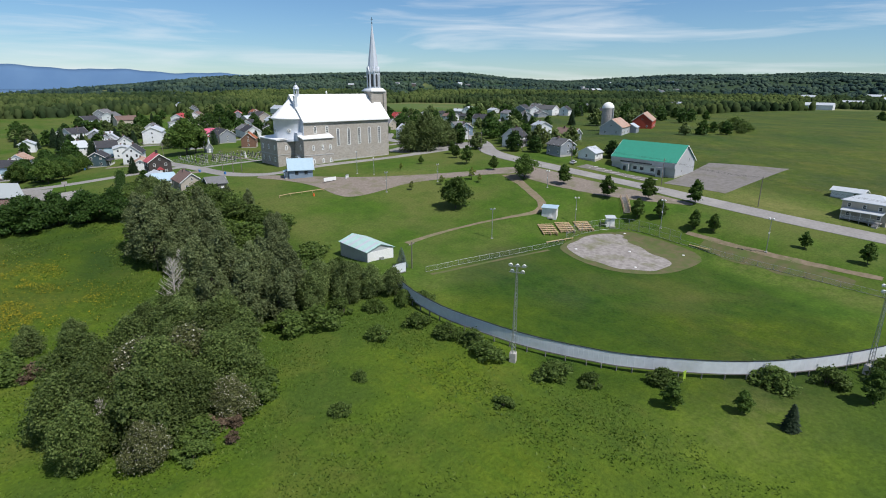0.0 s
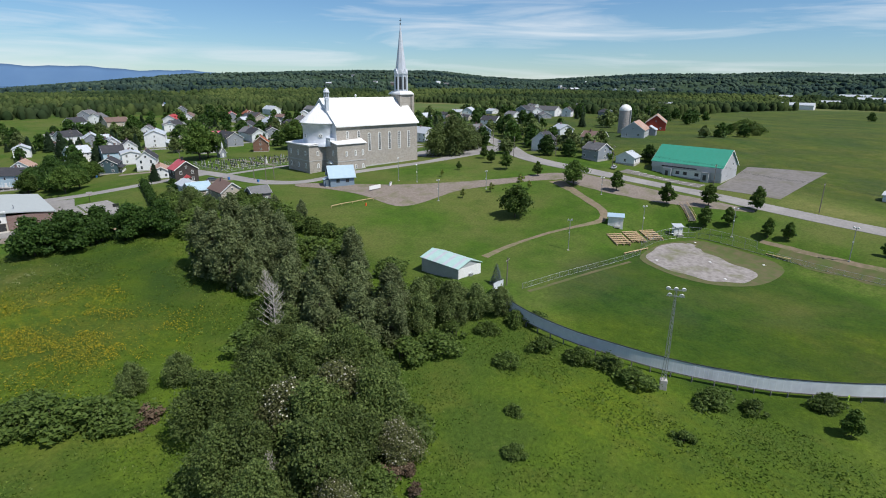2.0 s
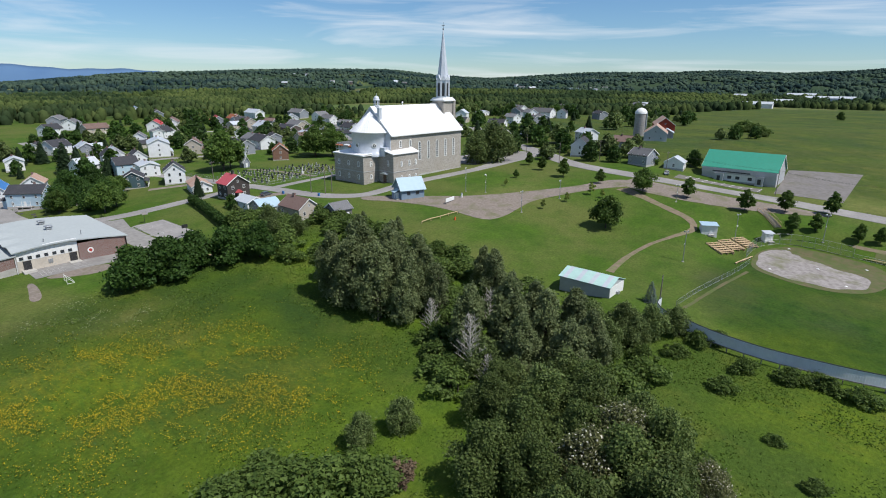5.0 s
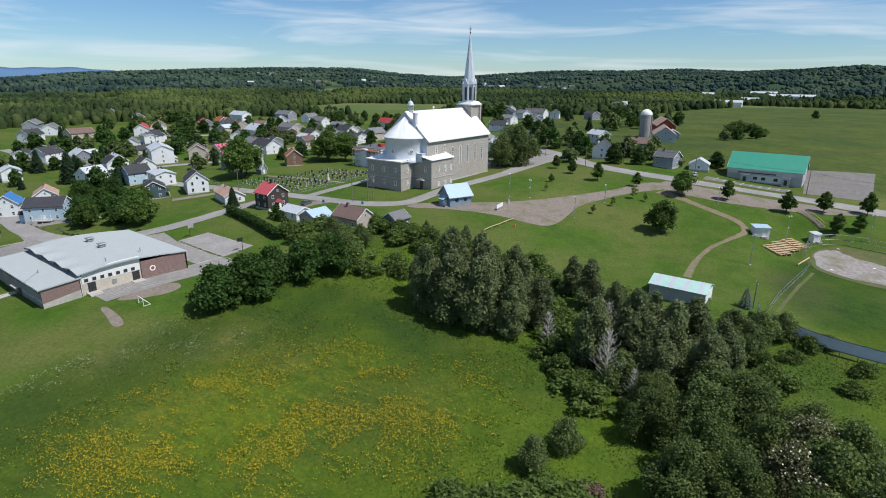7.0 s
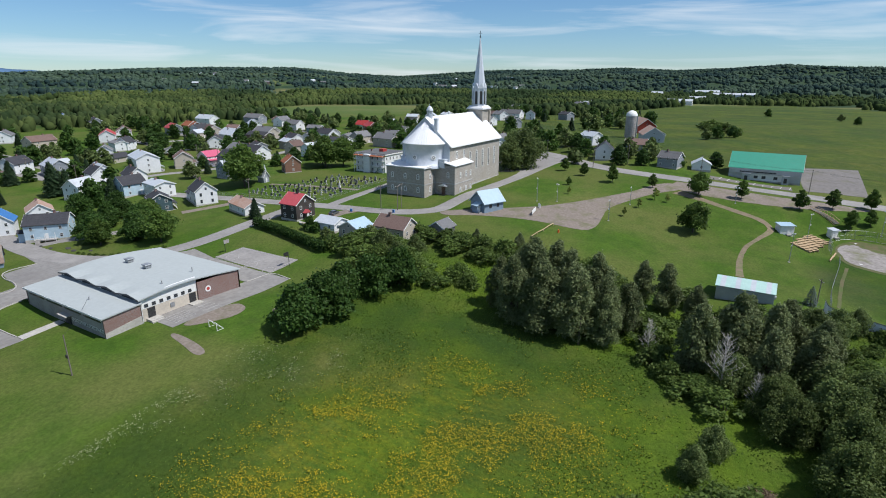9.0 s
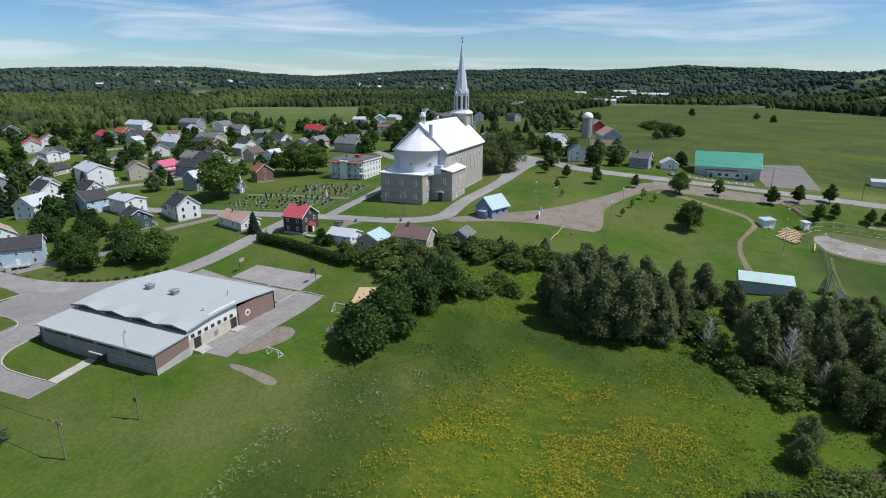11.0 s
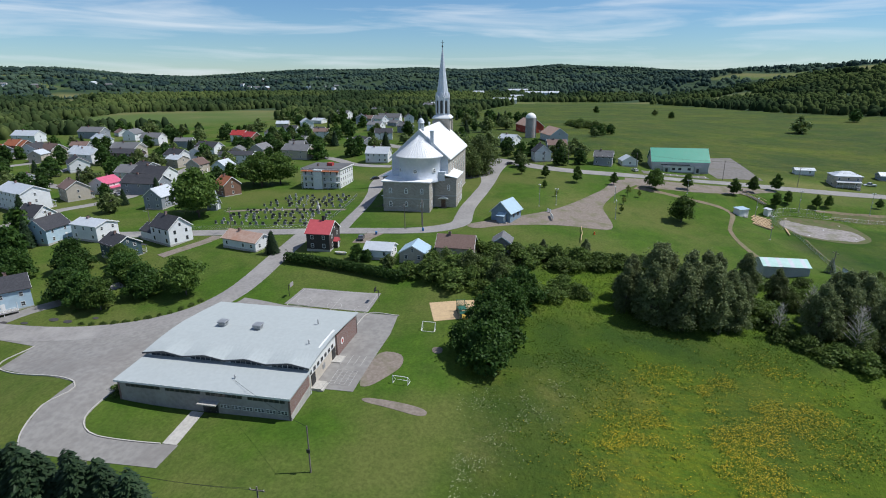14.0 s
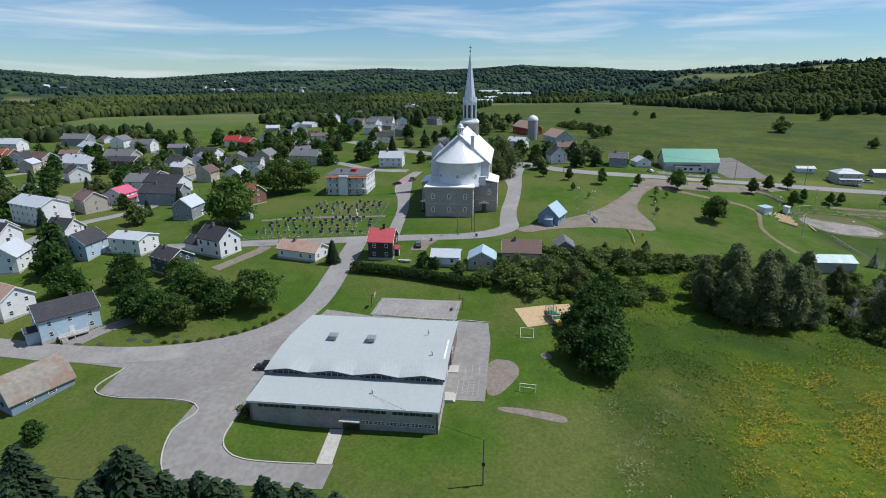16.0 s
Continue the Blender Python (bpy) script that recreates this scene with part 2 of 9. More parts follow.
# broad swells of the slope, on a 75 m raster from (-60, -20): metres up or down
SWELL = [0.4, 1.0, -0.1, 2.7, -1.7, -2.1, -0.2, 0.9, 1.6, -4.4, 2.1, -1.0, -1.7, -0.5, -1.4, -1.8, 0.1, 3.5, 0.1, 0.9, -1.4, -1.7, -0.4, 1.4, 0.2, -3.8, -1.3, -2.2, -1.5, -0.3, 2.2, 2.0, 1.2, 0.5, -4.0, -1.1, -0.9, 1.0, 0.2, -1.0, -0.8, -2.2, -1.9, 0.9, 1.8, 0.3, 1.7, 2.4, 0.5]
SWELL_AT = [(-60 + 75 * i, -20 + 75 * j) for i in range(7) for j in range(7)]
LESSER = [(113, 130, 24, -2.2), (20, 222, 20, -2.4), (-24, 268, 15, 2.6), (201, 117, 24, -2.3), (66, 106, 10, 1.6), (74, 167, 14, 1.1), (92, 218, 12, -0.9)]
# skyline: bearing (from +x to +y, degrees) and its height over the horizon (degrees)
SKYLINE = [(-60, 2.0), (-35, 2.0), (-27, 1.75), (-24, 1.6), (-20, 1.3), (-16, 0.95), (-11, 0.65), (-6, 0.85), (-2, 1.0), (1, 1.2), (5, 0.95), (10, 0.72), (15, 0.95), (20, 0.8),
           (27, 0.72), (33, 0.4), (37, 0.2), (42, 0.44), (47, 0.92), (55, 0.98), (60, 0.86), (65, 0.62), (70, 0.40), (75, 0.05), (80, -0.45), (86, -1.15), (92, -1.6), (130, -1.6)]


def height(x, y):
    """The land's height: a long slope that flattens, broad swells, and hills far off."""
    x, y = np.asarray(x, float), np.asarray(y, float)
    p = np.maximum(6.24 + 0.0558 * x + 0.0263 * y, -40)
    h = np.maximum(25 - 3 * np.log1p(np.exp((25 - p) / 3)), -6) - 6 * np.exp(-((x - 90) ** 2 + (y - 600) ** 2) / 33800)
    for (cx, cy), w in zip(SWELL_AT, SWELL):
        h = h + w * np.exp(-((x - cx) ** 2 + (y - cy) ** 2) / 6728)
    # the level ball field below its bank
    field = 10.1 + 0.005 * (x - 100) + 0.075 * np.clip(y - 70, -25, 40)
    on = soft(x, 57, 66) * (1 - soft(x, 138, 157)) * soft(y, 2, 22) * (1 - soft(y, 95, 113))
    h = h * (1 - on) + field * on
    # lesser dips and rises: the lawn, the schoolyard, its drive, the hall's lot, the shed, the gravel yard
    for cx, cy, rr_, w in LESSER:
        h = h + w * np.exp(-((x - cx) ** 2 + (y - cy) ** 2) / rr_ ** 2)
    r, az = np.hypot(x, y - 100), np.degrees(np.arctan2(y - 100, x))
    el = np.interp(az, [a for a, _ in SKYLINE], [e for _, e in SKYLINE])
    ridge_r = np.interp(az, [-60, -30, -14, -5, 20, 60, 90], [900, 1100, 1900, 3200, 3600, 3000, 2600])
    top = 49 + ridge_r * np.tan(np.radians(el))
    roll = 6 * np.sin(x / 210 + 1) * np.sin(y / 260 + 2) + 4 * np.sin(x / 97 + y / 131)
    near = soft(r, 380, 750)
    up = soft(r / ridge_r, 0.30, 1.0)
    far = 25 + (top - 25) * up + roll * soft(r, 600, 1200) * (1 - soft(r / ridge_r, 0.75, 1.0) * 0.7)
    back = soft(r / ridge_r, 1.0, 1.6)
    far = far - back * 0.25 * np.maximum(top - 25, 20)
    return h * (1 - near) + far * near


def ground_z(x, y):
    return float(height(x, y))


def link(name, mesh, material, parent=None, label=""):
    ob = new(name, mesh)
    if material is not None and not mesh.materials:
        mesh.materials.append(material)
    if parent is not None:
        ob.parent = parent
    if label:
        ob["label"] = label
    return ob


def part(name, bm, material, parent=None, label="", smooth=False):
    """Links a bmesh as one mesh object under a thing."""
    me = bpy.data.meshes.new(name)
    bmesh.ops.recalc_face_normals(bm, faces=bm.faces)
    bm.to_mesh(me)
    bm.free()
    if smooth:
        for p in me.polygons:
            p.use_smooth = True
    return link(name, me, material, parent, label)


def raw(name, verts, faces, material, parent=None, label="", smooth=False):
    me = bpy.data.meshes.new(name)
    me.from_pydata([tuple(v) for v in verts], [], faces)
    if smooth:
        for p in me.polygons:
            p.use_smooth = True
    me.update()
    return link(name, me, material, parent, label)


def thing(name, label, category, x=0, y=0, z=None, rot=0, group="", kind="", scale=1.0):
    e = new(name)
    z = ground_z(x, y) if z is None else z
    e.matrix_world = pose(x, y, z, 0, 0, rot) @ Matrix.Scale(scale, 4)
    e.empty_display_size = 0.3
    return tagged(e, label, category, group, kind)


def box(bm, x0, x1, y0, y1, z0, z1, bevel=0.0):
    vs = [bm.verts.new((x, y, z)) for z in (z0, z1) for x, y in ((x0, y0), (x1, y0), (x1, y1), (x0, y1))]
    fs = [bm.faces.new([vs[i] for i in f]) for f in ((3, 2, 1, 0), (4, 5, 6, 7), (0, 1, 5, 4), (1, 2, 6, 5), (2, 3, 7, 6), (3, 0, 4, 7))]
    if bevel:
        bmesh.ops.bevel(bm, geom=list({e for f in fs for e in f.edges}), offset=bevel, segments=1, affect="EDGES")
    return bm


def boxed(*a, **k):
    return box(bmesh.new(), *a, **k)


def prism(bm, loop, depth):
    """A loop of 3D points pushed along depth: a solid."""
    a = [bm.verts.new(p) for p in loop]
    b = [bm.verts.new(Vector(p) + Vector(depth)) for p in loop]
    bm.faces.new(a[::-1])
    bm.faces.new(b)
    for i in range(len(a)):
        j = (i + 1) % len(a)
        bm.faces.new((a[i], a[j], b[j], b[i]))
    return bm


def rod(bm, p, q, r0, r1=None, n=8):
    """A tapered round bar from p to q."""
    p, q = Vector(p), Vector(q)
    m = (q - p).to_track_quat("Z", "Y").to_matrix()
    r1 = r0 if r1 is None else r1
    a = [bm.verts.new(p + m @ Vector((r0 * math.cos(t), r0 * math.sin(t), 0))) for t in (2 * math.pi * i / n for i in range(n))]
    b = [bm.verts.new(q + m @ Vector((r1 * math.cos(t), r1 * math.sin(t), 0))) for t in (2 * math.pi * i / n for i in range(n))]
    for i in range(n):
        bm.faces.new((a[i], a[(i + 1) % n], b[(i + 1) % n], b[i]))
    bm.faces.new(a[::-1])
    bm.faces.new(b)
    return bm


def lathe(bm, profile, n=24, cx=0, cy=0, a0=0.0, a1=2 * math.pi):
    """Turns (r, z) points about an upright axis."""
    full = abs(a1 - a0 - 2 * math.pi) < 1e-6
    k = n if full else n + 1
    rings = [[bm.verts.new((cx + r * math.cos(a0 + (a1 - a0) * i / n), cy + r * math.sin(a0 + (a1 - a0) * i / n), z)) for i in range(k)] for r, z in profile]
    for p, q in zip(rings, rings[1:]):
        for i in range(n):
            j = (i + 1) % k
            bm.faces.new((p[i], p[j], q[j], q[i]))
    bmesh.ops.remove_doubles(bm, verts=bm.verts, dist=1e-4)
    return bm


def glide(points, step=2.5):
    """A smooth line through the points (Catmull-Rom), sampled about every step metres."""
    p = [np.array(q, float) for q in points]
    p = [2 * p[0] - p[1]] + p + [2 * p[-1] - p[-2]]
    out = []
    for a, b, c, d in zip(p, p[1:], p[2:], p[3:]):
        k = max(2, int(np.linalg.norm(c - b) / step))
        for i in range(k):
            t = i / k
            out.append(0.5 * (2 * b + (c - a) * t + (2 * a - 5 * b + 4 * c - d) * t * t + (3 * b - a - 3 * c + d) * t ** 3))
    out.append(p[-2])
    return out


def strip(name, points, width, material, lift, label, category, kind="structure", cols=3, step=2.5, ragged=0.0):
    """A way laid on the land along a line; width is one number or one for each point."""
    widths = width if isinstance(width, (list, tuple)) else [width] * len(points)
    line = glide([(*p, w) for p, w in zip(points, widths)], step)
    rnd = random.Random(len(points))
    rim = min(0.12, 0.15 * widths[0])
    verts, faces = [], []
    for i, q in enumerate(line):
        d = line[min(i + 1, len(line) - 1)][:2] - line[max(i - 1, 0)][:2]
        side = np.array((-d[1], d[0])) / (np.linalg.norm(d) + 1e-9)
        for c in range(cols + 3):
            u = min(max(c - 1, 0), cols) / cols - 0.5
            w = q[2] * (1 + (rnd.uniform(-ragged, ragged) if c in (1, cols + 1) else 0))
            e = q[:2] + side * (u * w + (rim if c == cols + 2 else -rim if c == 0 else 0))
            verts.append((e[0], e[1], ground_z(*e) + (lift if 0 < c < cols + 2 else -0.25)))
    k = cols + 3
    for i in range(len(line) - 1):
        for c in range(k - 1):
            faces.append((i * k + c, i * k + c + 1, (i + 1) * k + c + 1, (i + 1) * k + c))
    return tagged(raw(name, verts, faces, material, smooth=False), label, category, kind=kind)


def patch(name, outline, material, lift, label, category, round_off=0, cell=3.0, kind="structure", parent=None):
    """A level-less sheet within an outline, laid on the land, with its rim turned down into it."""
    pts = [np.array(p, float) for p in outline]
    for _ in range(round_off):
        pts = [q for a, b in zip(pts, pts[1:] + pts[:1]) for q in (0.75 * a + 0.25 * b, 0.25 * a + 0.75 * b)]
    bm = bmesh.new()
    bm.faces.new([bm.verts.new((p[0], p[1], 0)) for p in pts])
    lo, hi = np.min(pts, 0), np.max(pts, 0)
    for ax in (0, 1):
        no = Vector((1, 0, 0)) if ax == 0 else Vector((0, 1, 0))
        v = math.ceil(lo[ax] / cell) * cell
        while v < hi[ax]:
            bmesh.ops.bisect_plane(bm, geom=list(bm.verts) + list(bm.edges) + list(bm.faces), plane_co=no * v, plane_no=no)
            v += cell
    bmesh.ops.triangulate(bm, faces=bm.faces)
    rim = [e for e in bm.edges if e.is_boundary]
    for v in bm.verts:
        v.co.z = ground_z(v.co.x, v.co.y) + lift
    low = bmesh.ops.extrude_edge_only(bm, edges=rim)["geom"]
    for v in low:
        if isinstance(v, bmesh.types.BMVert):
            v.co.z -= lift + 0.3
    ob = part(name, bm, material, parent)
    return tagged(ob, label, category, kind=kind) if parent is None else ob


def axis_steps(lo, hi, fine, a, b):
    """Raster lines: even and fine from a to b, wider and wider outside."""
    mid = list(np.arange(a, b + 0.1, fine))
    up, s = [], fine
    v = b
    while v < hi:
        s *= 1.075
        v += s
        up.append(min(v, hi))
    down, s, v = [], fine, a
    while v > lo:
        s *= 1.075
        v -= s
        down.append(max(v, lo))
    return np.array(down[::-1] + mid + up)


def inside(px, py, poly):
    """Whether points lie in a polygon."""
    res = np.zeros(np.shape(px), bool)
    for (x0, y0), (x1, y1) in zip(poly, poly[1:] + poly[:1]):
        cross = (y0 > py) != (y1 > py)
        res ^= cross & (px < (x1 - x0) * (py - y0) / (y1 - y0 + 1e-12) + x0)
    return res


# drifts of yellow flowers in the meadow: centre, reach along x and y, density
BLOOM = [(-34, 163, 11, 11, 1.0), (-20, 166, 9, 9, 0.8), (-22, 146, 12, 13, 0.75), (-4, 142, 12, 13, 0.6), (6, 133, 9, 9, 0.6), (-8, 158, 10, 8, 0.45), (4, 155, 9, 10, 0.3), (52, 62, 10, 14, 0.5), (45, 35, 16, 12, 0.3)]


def build_ground():
    gx, gy = axis_steps(-1500, 4650, 2.4, -60, 235), axis_steps(-2600, 4650, 2.4, 10, 330)
    X, Y = np.meshgrid(gx, gy, indexing="ij")
    Z = height(X, Y)
    nx, ny = X.shape
    me = bpy.data.meshes.new("ground")
    idx = np.arange(nx * ny).reshape(nx, ny)
    quads = np.stack([idx[:-1, :-1], idx[1:, :-1], idx[1:, 1:], idx[:-1, 1:]], -1).reshape(-1, 4)
    me.from_pydata(np.stack([X, Y, Z], -1).reshape(-1, 3).tolist(), [], quads.tolist())
    # cover: red tall meadow, green yellow flowers, blue dry hay
    lawn_edge = 195 + 0.12 * (X + 30) + 2 * np.sin(X / 7)
    wild = soft(lawn_edge - Y, -3, 5) * soft(58 + 6 * np.sin(Y / 17) - X, -4, 5)
    wild = np.maximum(wild, soft(62 - X, -3, 3) * soft(90 - Y, 0, 8))
    wild = np.maximum(wild, soft(84 - Y * 0.9 - (X - 62) * 0.9, -4, 6) * soft(100 - Y, 0, 10))
    pasture = soft(X, 195, 215) * soft(260 - Y + 0.35 * (X - 200), -20, 20)
    wild = np.maximum(wild, pasture * 0.9)
    bloom = sum(w * np.exp(-(((X - cx) / rx) ** 2 + ((Y - cy) / ry) ** 2)) for cx, cy, rx, ry, w in BLOOM)
    bloom += 0.12 * pasture
    hay = 0.75 * np.exp(-(((X - 190) / 9) ** 2 + ((Y - 62) / 26) ** 2)) + 0.5 * np.exp(-(((X - 143) / 4) ** 2 + ((Y - 40) / 26) ** 2))
    hay += 0.5 * np.exp(-(((X - 122) / 20) ** 2 + ((Y - 172) / 9) ** 2)) + 0.55 * np.exp(-(((X + 24) / 9) ** 2 + ((Y - 190) / 5) ** 2)) + 0.42 * pasture + 0.5 * np.exp(-(((X + 9) / 9) ** 2 + ((Y - 179) / 4) ** 2))
    hay += 0.45 * np.exp(-(((X - 78) / 14) ** 2 + ((Y - 24) / 8) ** 2))
    R, AZ = np.hypot(X, Y - 100), np.degrees(np.arctan2(Y - 100, X))
    wood = soft(R, 520, 640)
    wood *= 1 - inside(X, Y, PASTURE)
    # hay fields between the woods
    open_land = np.zeros_like(X)
    for cx, cy, rx, ry, a in FIELDS:
        c, s = math.cos(radians(a)), math.sin(radians(a))
        u, v = ((X - cx) * c + (Y - cy) * s) / rx, ((Y - cy) * c - (X - cx) * s) / ry
        open_land = np.maximum(open_land, soft(1.15 - np.maximum(abs(u), abs(v)), 0, 0.15))
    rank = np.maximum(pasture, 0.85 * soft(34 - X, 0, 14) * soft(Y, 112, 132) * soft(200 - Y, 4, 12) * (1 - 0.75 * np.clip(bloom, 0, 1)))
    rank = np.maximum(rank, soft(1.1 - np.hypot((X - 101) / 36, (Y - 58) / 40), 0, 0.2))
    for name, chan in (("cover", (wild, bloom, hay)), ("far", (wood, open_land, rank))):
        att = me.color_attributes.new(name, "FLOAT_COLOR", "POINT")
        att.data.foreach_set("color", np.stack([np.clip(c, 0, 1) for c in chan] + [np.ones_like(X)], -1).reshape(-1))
    for p in me.polygons:
        p.use_smooth = True
    me.update()
    return tagged(link("ground", me, TURF), "green grassy slope with mown lawn, flowering meadow and far wooded hills", "ground", kind="structure")


# the big pasture across the road
PASTURE = [(190, -300), (470, -200), (560, -122), (620, -76), (740, -26), (860, 50), (990, 112), (835, 236), (640, 272), (520, 272), (330, 215), (190, 160)]
# fields: centre, half sizes and turn
FIELDS = [(455, 580, 118, 108, 19), (410, 795, 62, 24, 150), (960, 1200, 380, 15, 55), (1500, 1600, 260, 60, 135), (1250, 420, 160, 45, 30), (900, 60, 60, 220, 10), (1150, -330, 300, 40, 20), (760, 1250, 110, 40, 150), (380, 1500, 150, 50, 10), (490, 866, 62, 16, 17), (240, 935, 46, 22, 20), (358, 1097, 60, 24, 40), (880, 1142, 90, 22, 30), (685, 950, 90, 26, 60)]
build_ground()
# the wide river and the mountains of its far shore, blue with painted haze
water_mat = surf("river_water", (0.05, 0.10, 0.17), (0.06, 0.12, 0.19), 0.01, 0.25, 0.05)
raw("water", [(-2500, 2200, 3), (1400, 2500, 3), (1400, 4700, 3), (-2500, 4700, 3)], [(0, 1, 2, 3)], water_mat)
tagged(bpy.data.objects["water"], "broad blue river beyond the wooded hills", "river", kind="structure")


def far_shore():
    verts, faces = [], []
    n = 90
    for i in range(n + 1):
        az = radians(62 + 50 * i / n)
        top = 54 + 4700 * math.tan(radians(0.45 + 0.9 * min(1.0, i / 55))) + 7 * math.sin(i * 0.43 + 1) + 3 * math.sin(i * 1.3)
        for r, z in ((4560, 0), (4600, 0.35 * top), (4650, 0.75 * top), (4700, top), (4740, 0)):
            verts.append((r * math.cos(az), 100 + r * math.sin(az), z))
    for i in range(n):
        for j in range(4):
            faces.append((i * 5 + j, (i + 1) * 5 + j, (i + 1) * 5 + j + 1, i * 5 + j + 1))
    # base colour holds the haze of distance; no air is modelled
    m = surf("haze_blue_mountain", (0.085, 0.155, 0.27), (0.10, 0.175, 0.29), 0.004, 1.0, 0.0, stain_amt=0.15, stain_scale=0.002, spec=0.0)
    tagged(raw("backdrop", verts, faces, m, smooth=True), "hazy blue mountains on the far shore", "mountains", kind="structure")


far_shore()

# ---- roads, paths and yards ----
strip("road", [(300, 330), (255, 285), (222, 240), (199, 206), (183, 185), (175.5, 165), (174.5, 140.5), (176.9, 119.3), (177.4, 100.7), (176.7, 84.1), (177.5, 68), (179, 52), (181, 36), (183, 12), (186, -40), (192, -160)], 8.2, ASPHALT, 0.10,
      "pale worn asphalt village road with gravel shoulders", "road")
strip("gravel_verge", [(163, 147), (160.9, 132.2), (161.1, 118.3), (163, 104.2), (166.5, 92), (170, 80)], [12, 15, 15, 13, 9, 2], GRAVEL, 0.06, "brown gravel lay-by along the village road", "gravel", ragged=0.06)
strip("footpath", [(152.4, 143.3), (146.9, 131.6), (140.8, 120.3), (136.4, 113.2), (130, 109.6), (120.7, 112), (111.2, 115.1), (98.1, 116), (83.5, 114.8)], [5.5, 3.4, 2.9, 2.6, 2.1, 1.5, 1.4, 1.5, 2.0], DIRT, 0.05, "worn brown dirt track across the lawn", "path", ragged=0.12)
patch("gravel_yard", [(78, 205), (84, 196), (89.6, 177.8), (89, 160), (96.6, 157.7), (107.1, 159.1), (118.3, 160.5), (133, 155.8), (147.5, 149.3), (158, 141), (166, 146), (160, 153), (146, 157), (134.5, 163.2), (118, 172), (106, 180), (97, 190), (90, 199), (82.9, 209.7)], GRAVEL, 0.05,
      "brown gravel yard below the church", "gravel yard", 2)
strip("church_drive", [(196, 208), (175, 210), (150, 208.5), (125, 209.5), (104.8, 211), (94, 211), (84.2, 211), (76.5, 217.4), (72.5, 227), (71, 240)], [12, 11, 6.5, 6, 6, 6.5, 7, 7, 6, 5.5], ASPHALT, 0.08, "pale asphalt drive curving round the stone church", "driveway")
patch("church_forecourt", [(158, 212), (185, 204), (203, 214), (196, 236), (176, 246), (158, 236)], ASPHALT, 0.07, "worn asphalt forecourt in front of the church", "forecourt", 1)
strip("street", [(71, 240), (70, 255), (68.5, 272), (66, 298), (62, 322), (57, 350), (53, 395), (50, 450), (50, 520)], 6.0, ASPHALT, 0.09, "grey asphalt side street between the houses", "street")
strip("graveyard_lane", [(72, 250), (84, 251), (97, 252), (110, 253.5), (130, 257), (150, 261), (170, 263), (188, 260)], [4.5, 4.5, 4.5, 4.5, 5.5, 8, 7, 5], ASPHALT, 0.07, "asphalt lane beside the graveyard", "lane")
strip("cemetery_path", [(98, 258), (98, 275), (97, 292), (93, 306)], 2.2, GRAVEL, 0.05, "pale gravel path through the graveyard", "path")
strip("school_street", [(69, 261), (57, 260.3), (44, 260), (30, 259.5), (19, 260.5), (9, 265), (1.5, 275), (-2.5, 290), (-3, 310), (-1, 335), (2, 380)], 6.6, ASPHALT, 0.085, "grey asphalt street down to the school", "street")
patch("school_forecourt", [(17.4, 255.5), (6.5, 265.1), (0.7, 277.3), (-0.3, 295), (0.3, 316.1), (-0.4, 324.2), (-5.3, 319.3), (-5.5, 310.7), (-8.1, 291.7), (-17, 291.3), (-22.9, 266.8), (-29.8, 267.1), (-35.3, 265.6), (-39.2, 262.6), (-38.7, 237.8), (-33.6, 237.6), (-33.9, 245.1), (-33.9, 252.3), (-32.8, 255.6), (-30.6, 257.5), (-26.8, 257.9), (-20.3, 257.5), (-7, 259.4), (13.8, 255.6)], LOT, 0.06,
      "broad worn asphalt forecourt of the school", "forecourt", 0)
patch("school_yard", [(-15.2, 214.6), (-15.4, 222.6), (11.4, 223.9), (8, 258), (18.9, 255.7), (16.9, 244.2), (18.8, 222.5), (18.5, 215.3), (8.5, 214.4)], LOT, 0.055, "grey asphalt schoolyard beside the school", "schoolyard")
patch("ball_court", [(26.7, 243.3), (28.9, 222.7), (19.4, 223.2), (17.6, 244.3)], ASPHALT, 0.075, "grey asphalt basketball court with faded lines", "court")
patch("entrance_walk", [(-25.3, 240.8), (-25.3, 238.4), (-33.6, 237.9), (-33.6, 240.5)], CONCRETE, 0.09, "pale concrete walk to the school door", "walkway", cell=2)
patch("play_pit", [(25.3, 209), (28.2, 195.3), (19.6, 193.5), (16, 205.9)], SAND, 0.06, "tan sand bed of the playground", "sand pit")
for pts in ([(-17.6, 212.4), (-18.4, 207), (-19.9, 200.3), (-17.8, 199.6), (-16.6, 204), (-16.2, 212)], [(0.3, 215), (0.4, 209.3), (-4.5, 207.7), (-9.7, 210.1), (-13.4, 212.5), (-13, 214.7)], [(3.9, 203.8), (4.2, 201.5), (1.6, 201.1), (1.3, 203.1)]):
    patch("bare_patch", pts, GRAVEL, 0.045, "bare gravel patch worn in the school lawn", "gravel patch", 2, 1.5)
for way in ([(57, 374), (66, 379), (84, 377), (96, 370), (108, 365), (118, 366), (135, 371), (156, 378), (185, 387), (212, 386), (249, 385), (295, 380)], [(116, 366), (119, 392), (128, 420), (140, 450), (150, 500), (158, 560)], [(190, 512), (194, 480), (200, 452), (213, 435), (216, 410), (212, 388)], [(216, 330), (213, 311), (196, 288), (191, 266)], [(216, 330), (226, 350), (240, 384)], [(52, 430), (66, 445), (100, 448), (140, 450), (196, 462)], [(64, 440), (70, 500), (72, 550), (92, 610)], [(240, 384), (262, 420), (268, 470)], [(150, 500), (194, 485), (240, 480), (268, 470)]):
    strip("village_street", way, 5.6, ASPHALT, 0.08, "pale asphalt street between the village houses", "street")
strip("driveway", [(0, 312), (7, 309), (14, 303), (24, 296)], 4.5, LOT, 0.06, "grey asphalt driveway to the houses", "driveway")
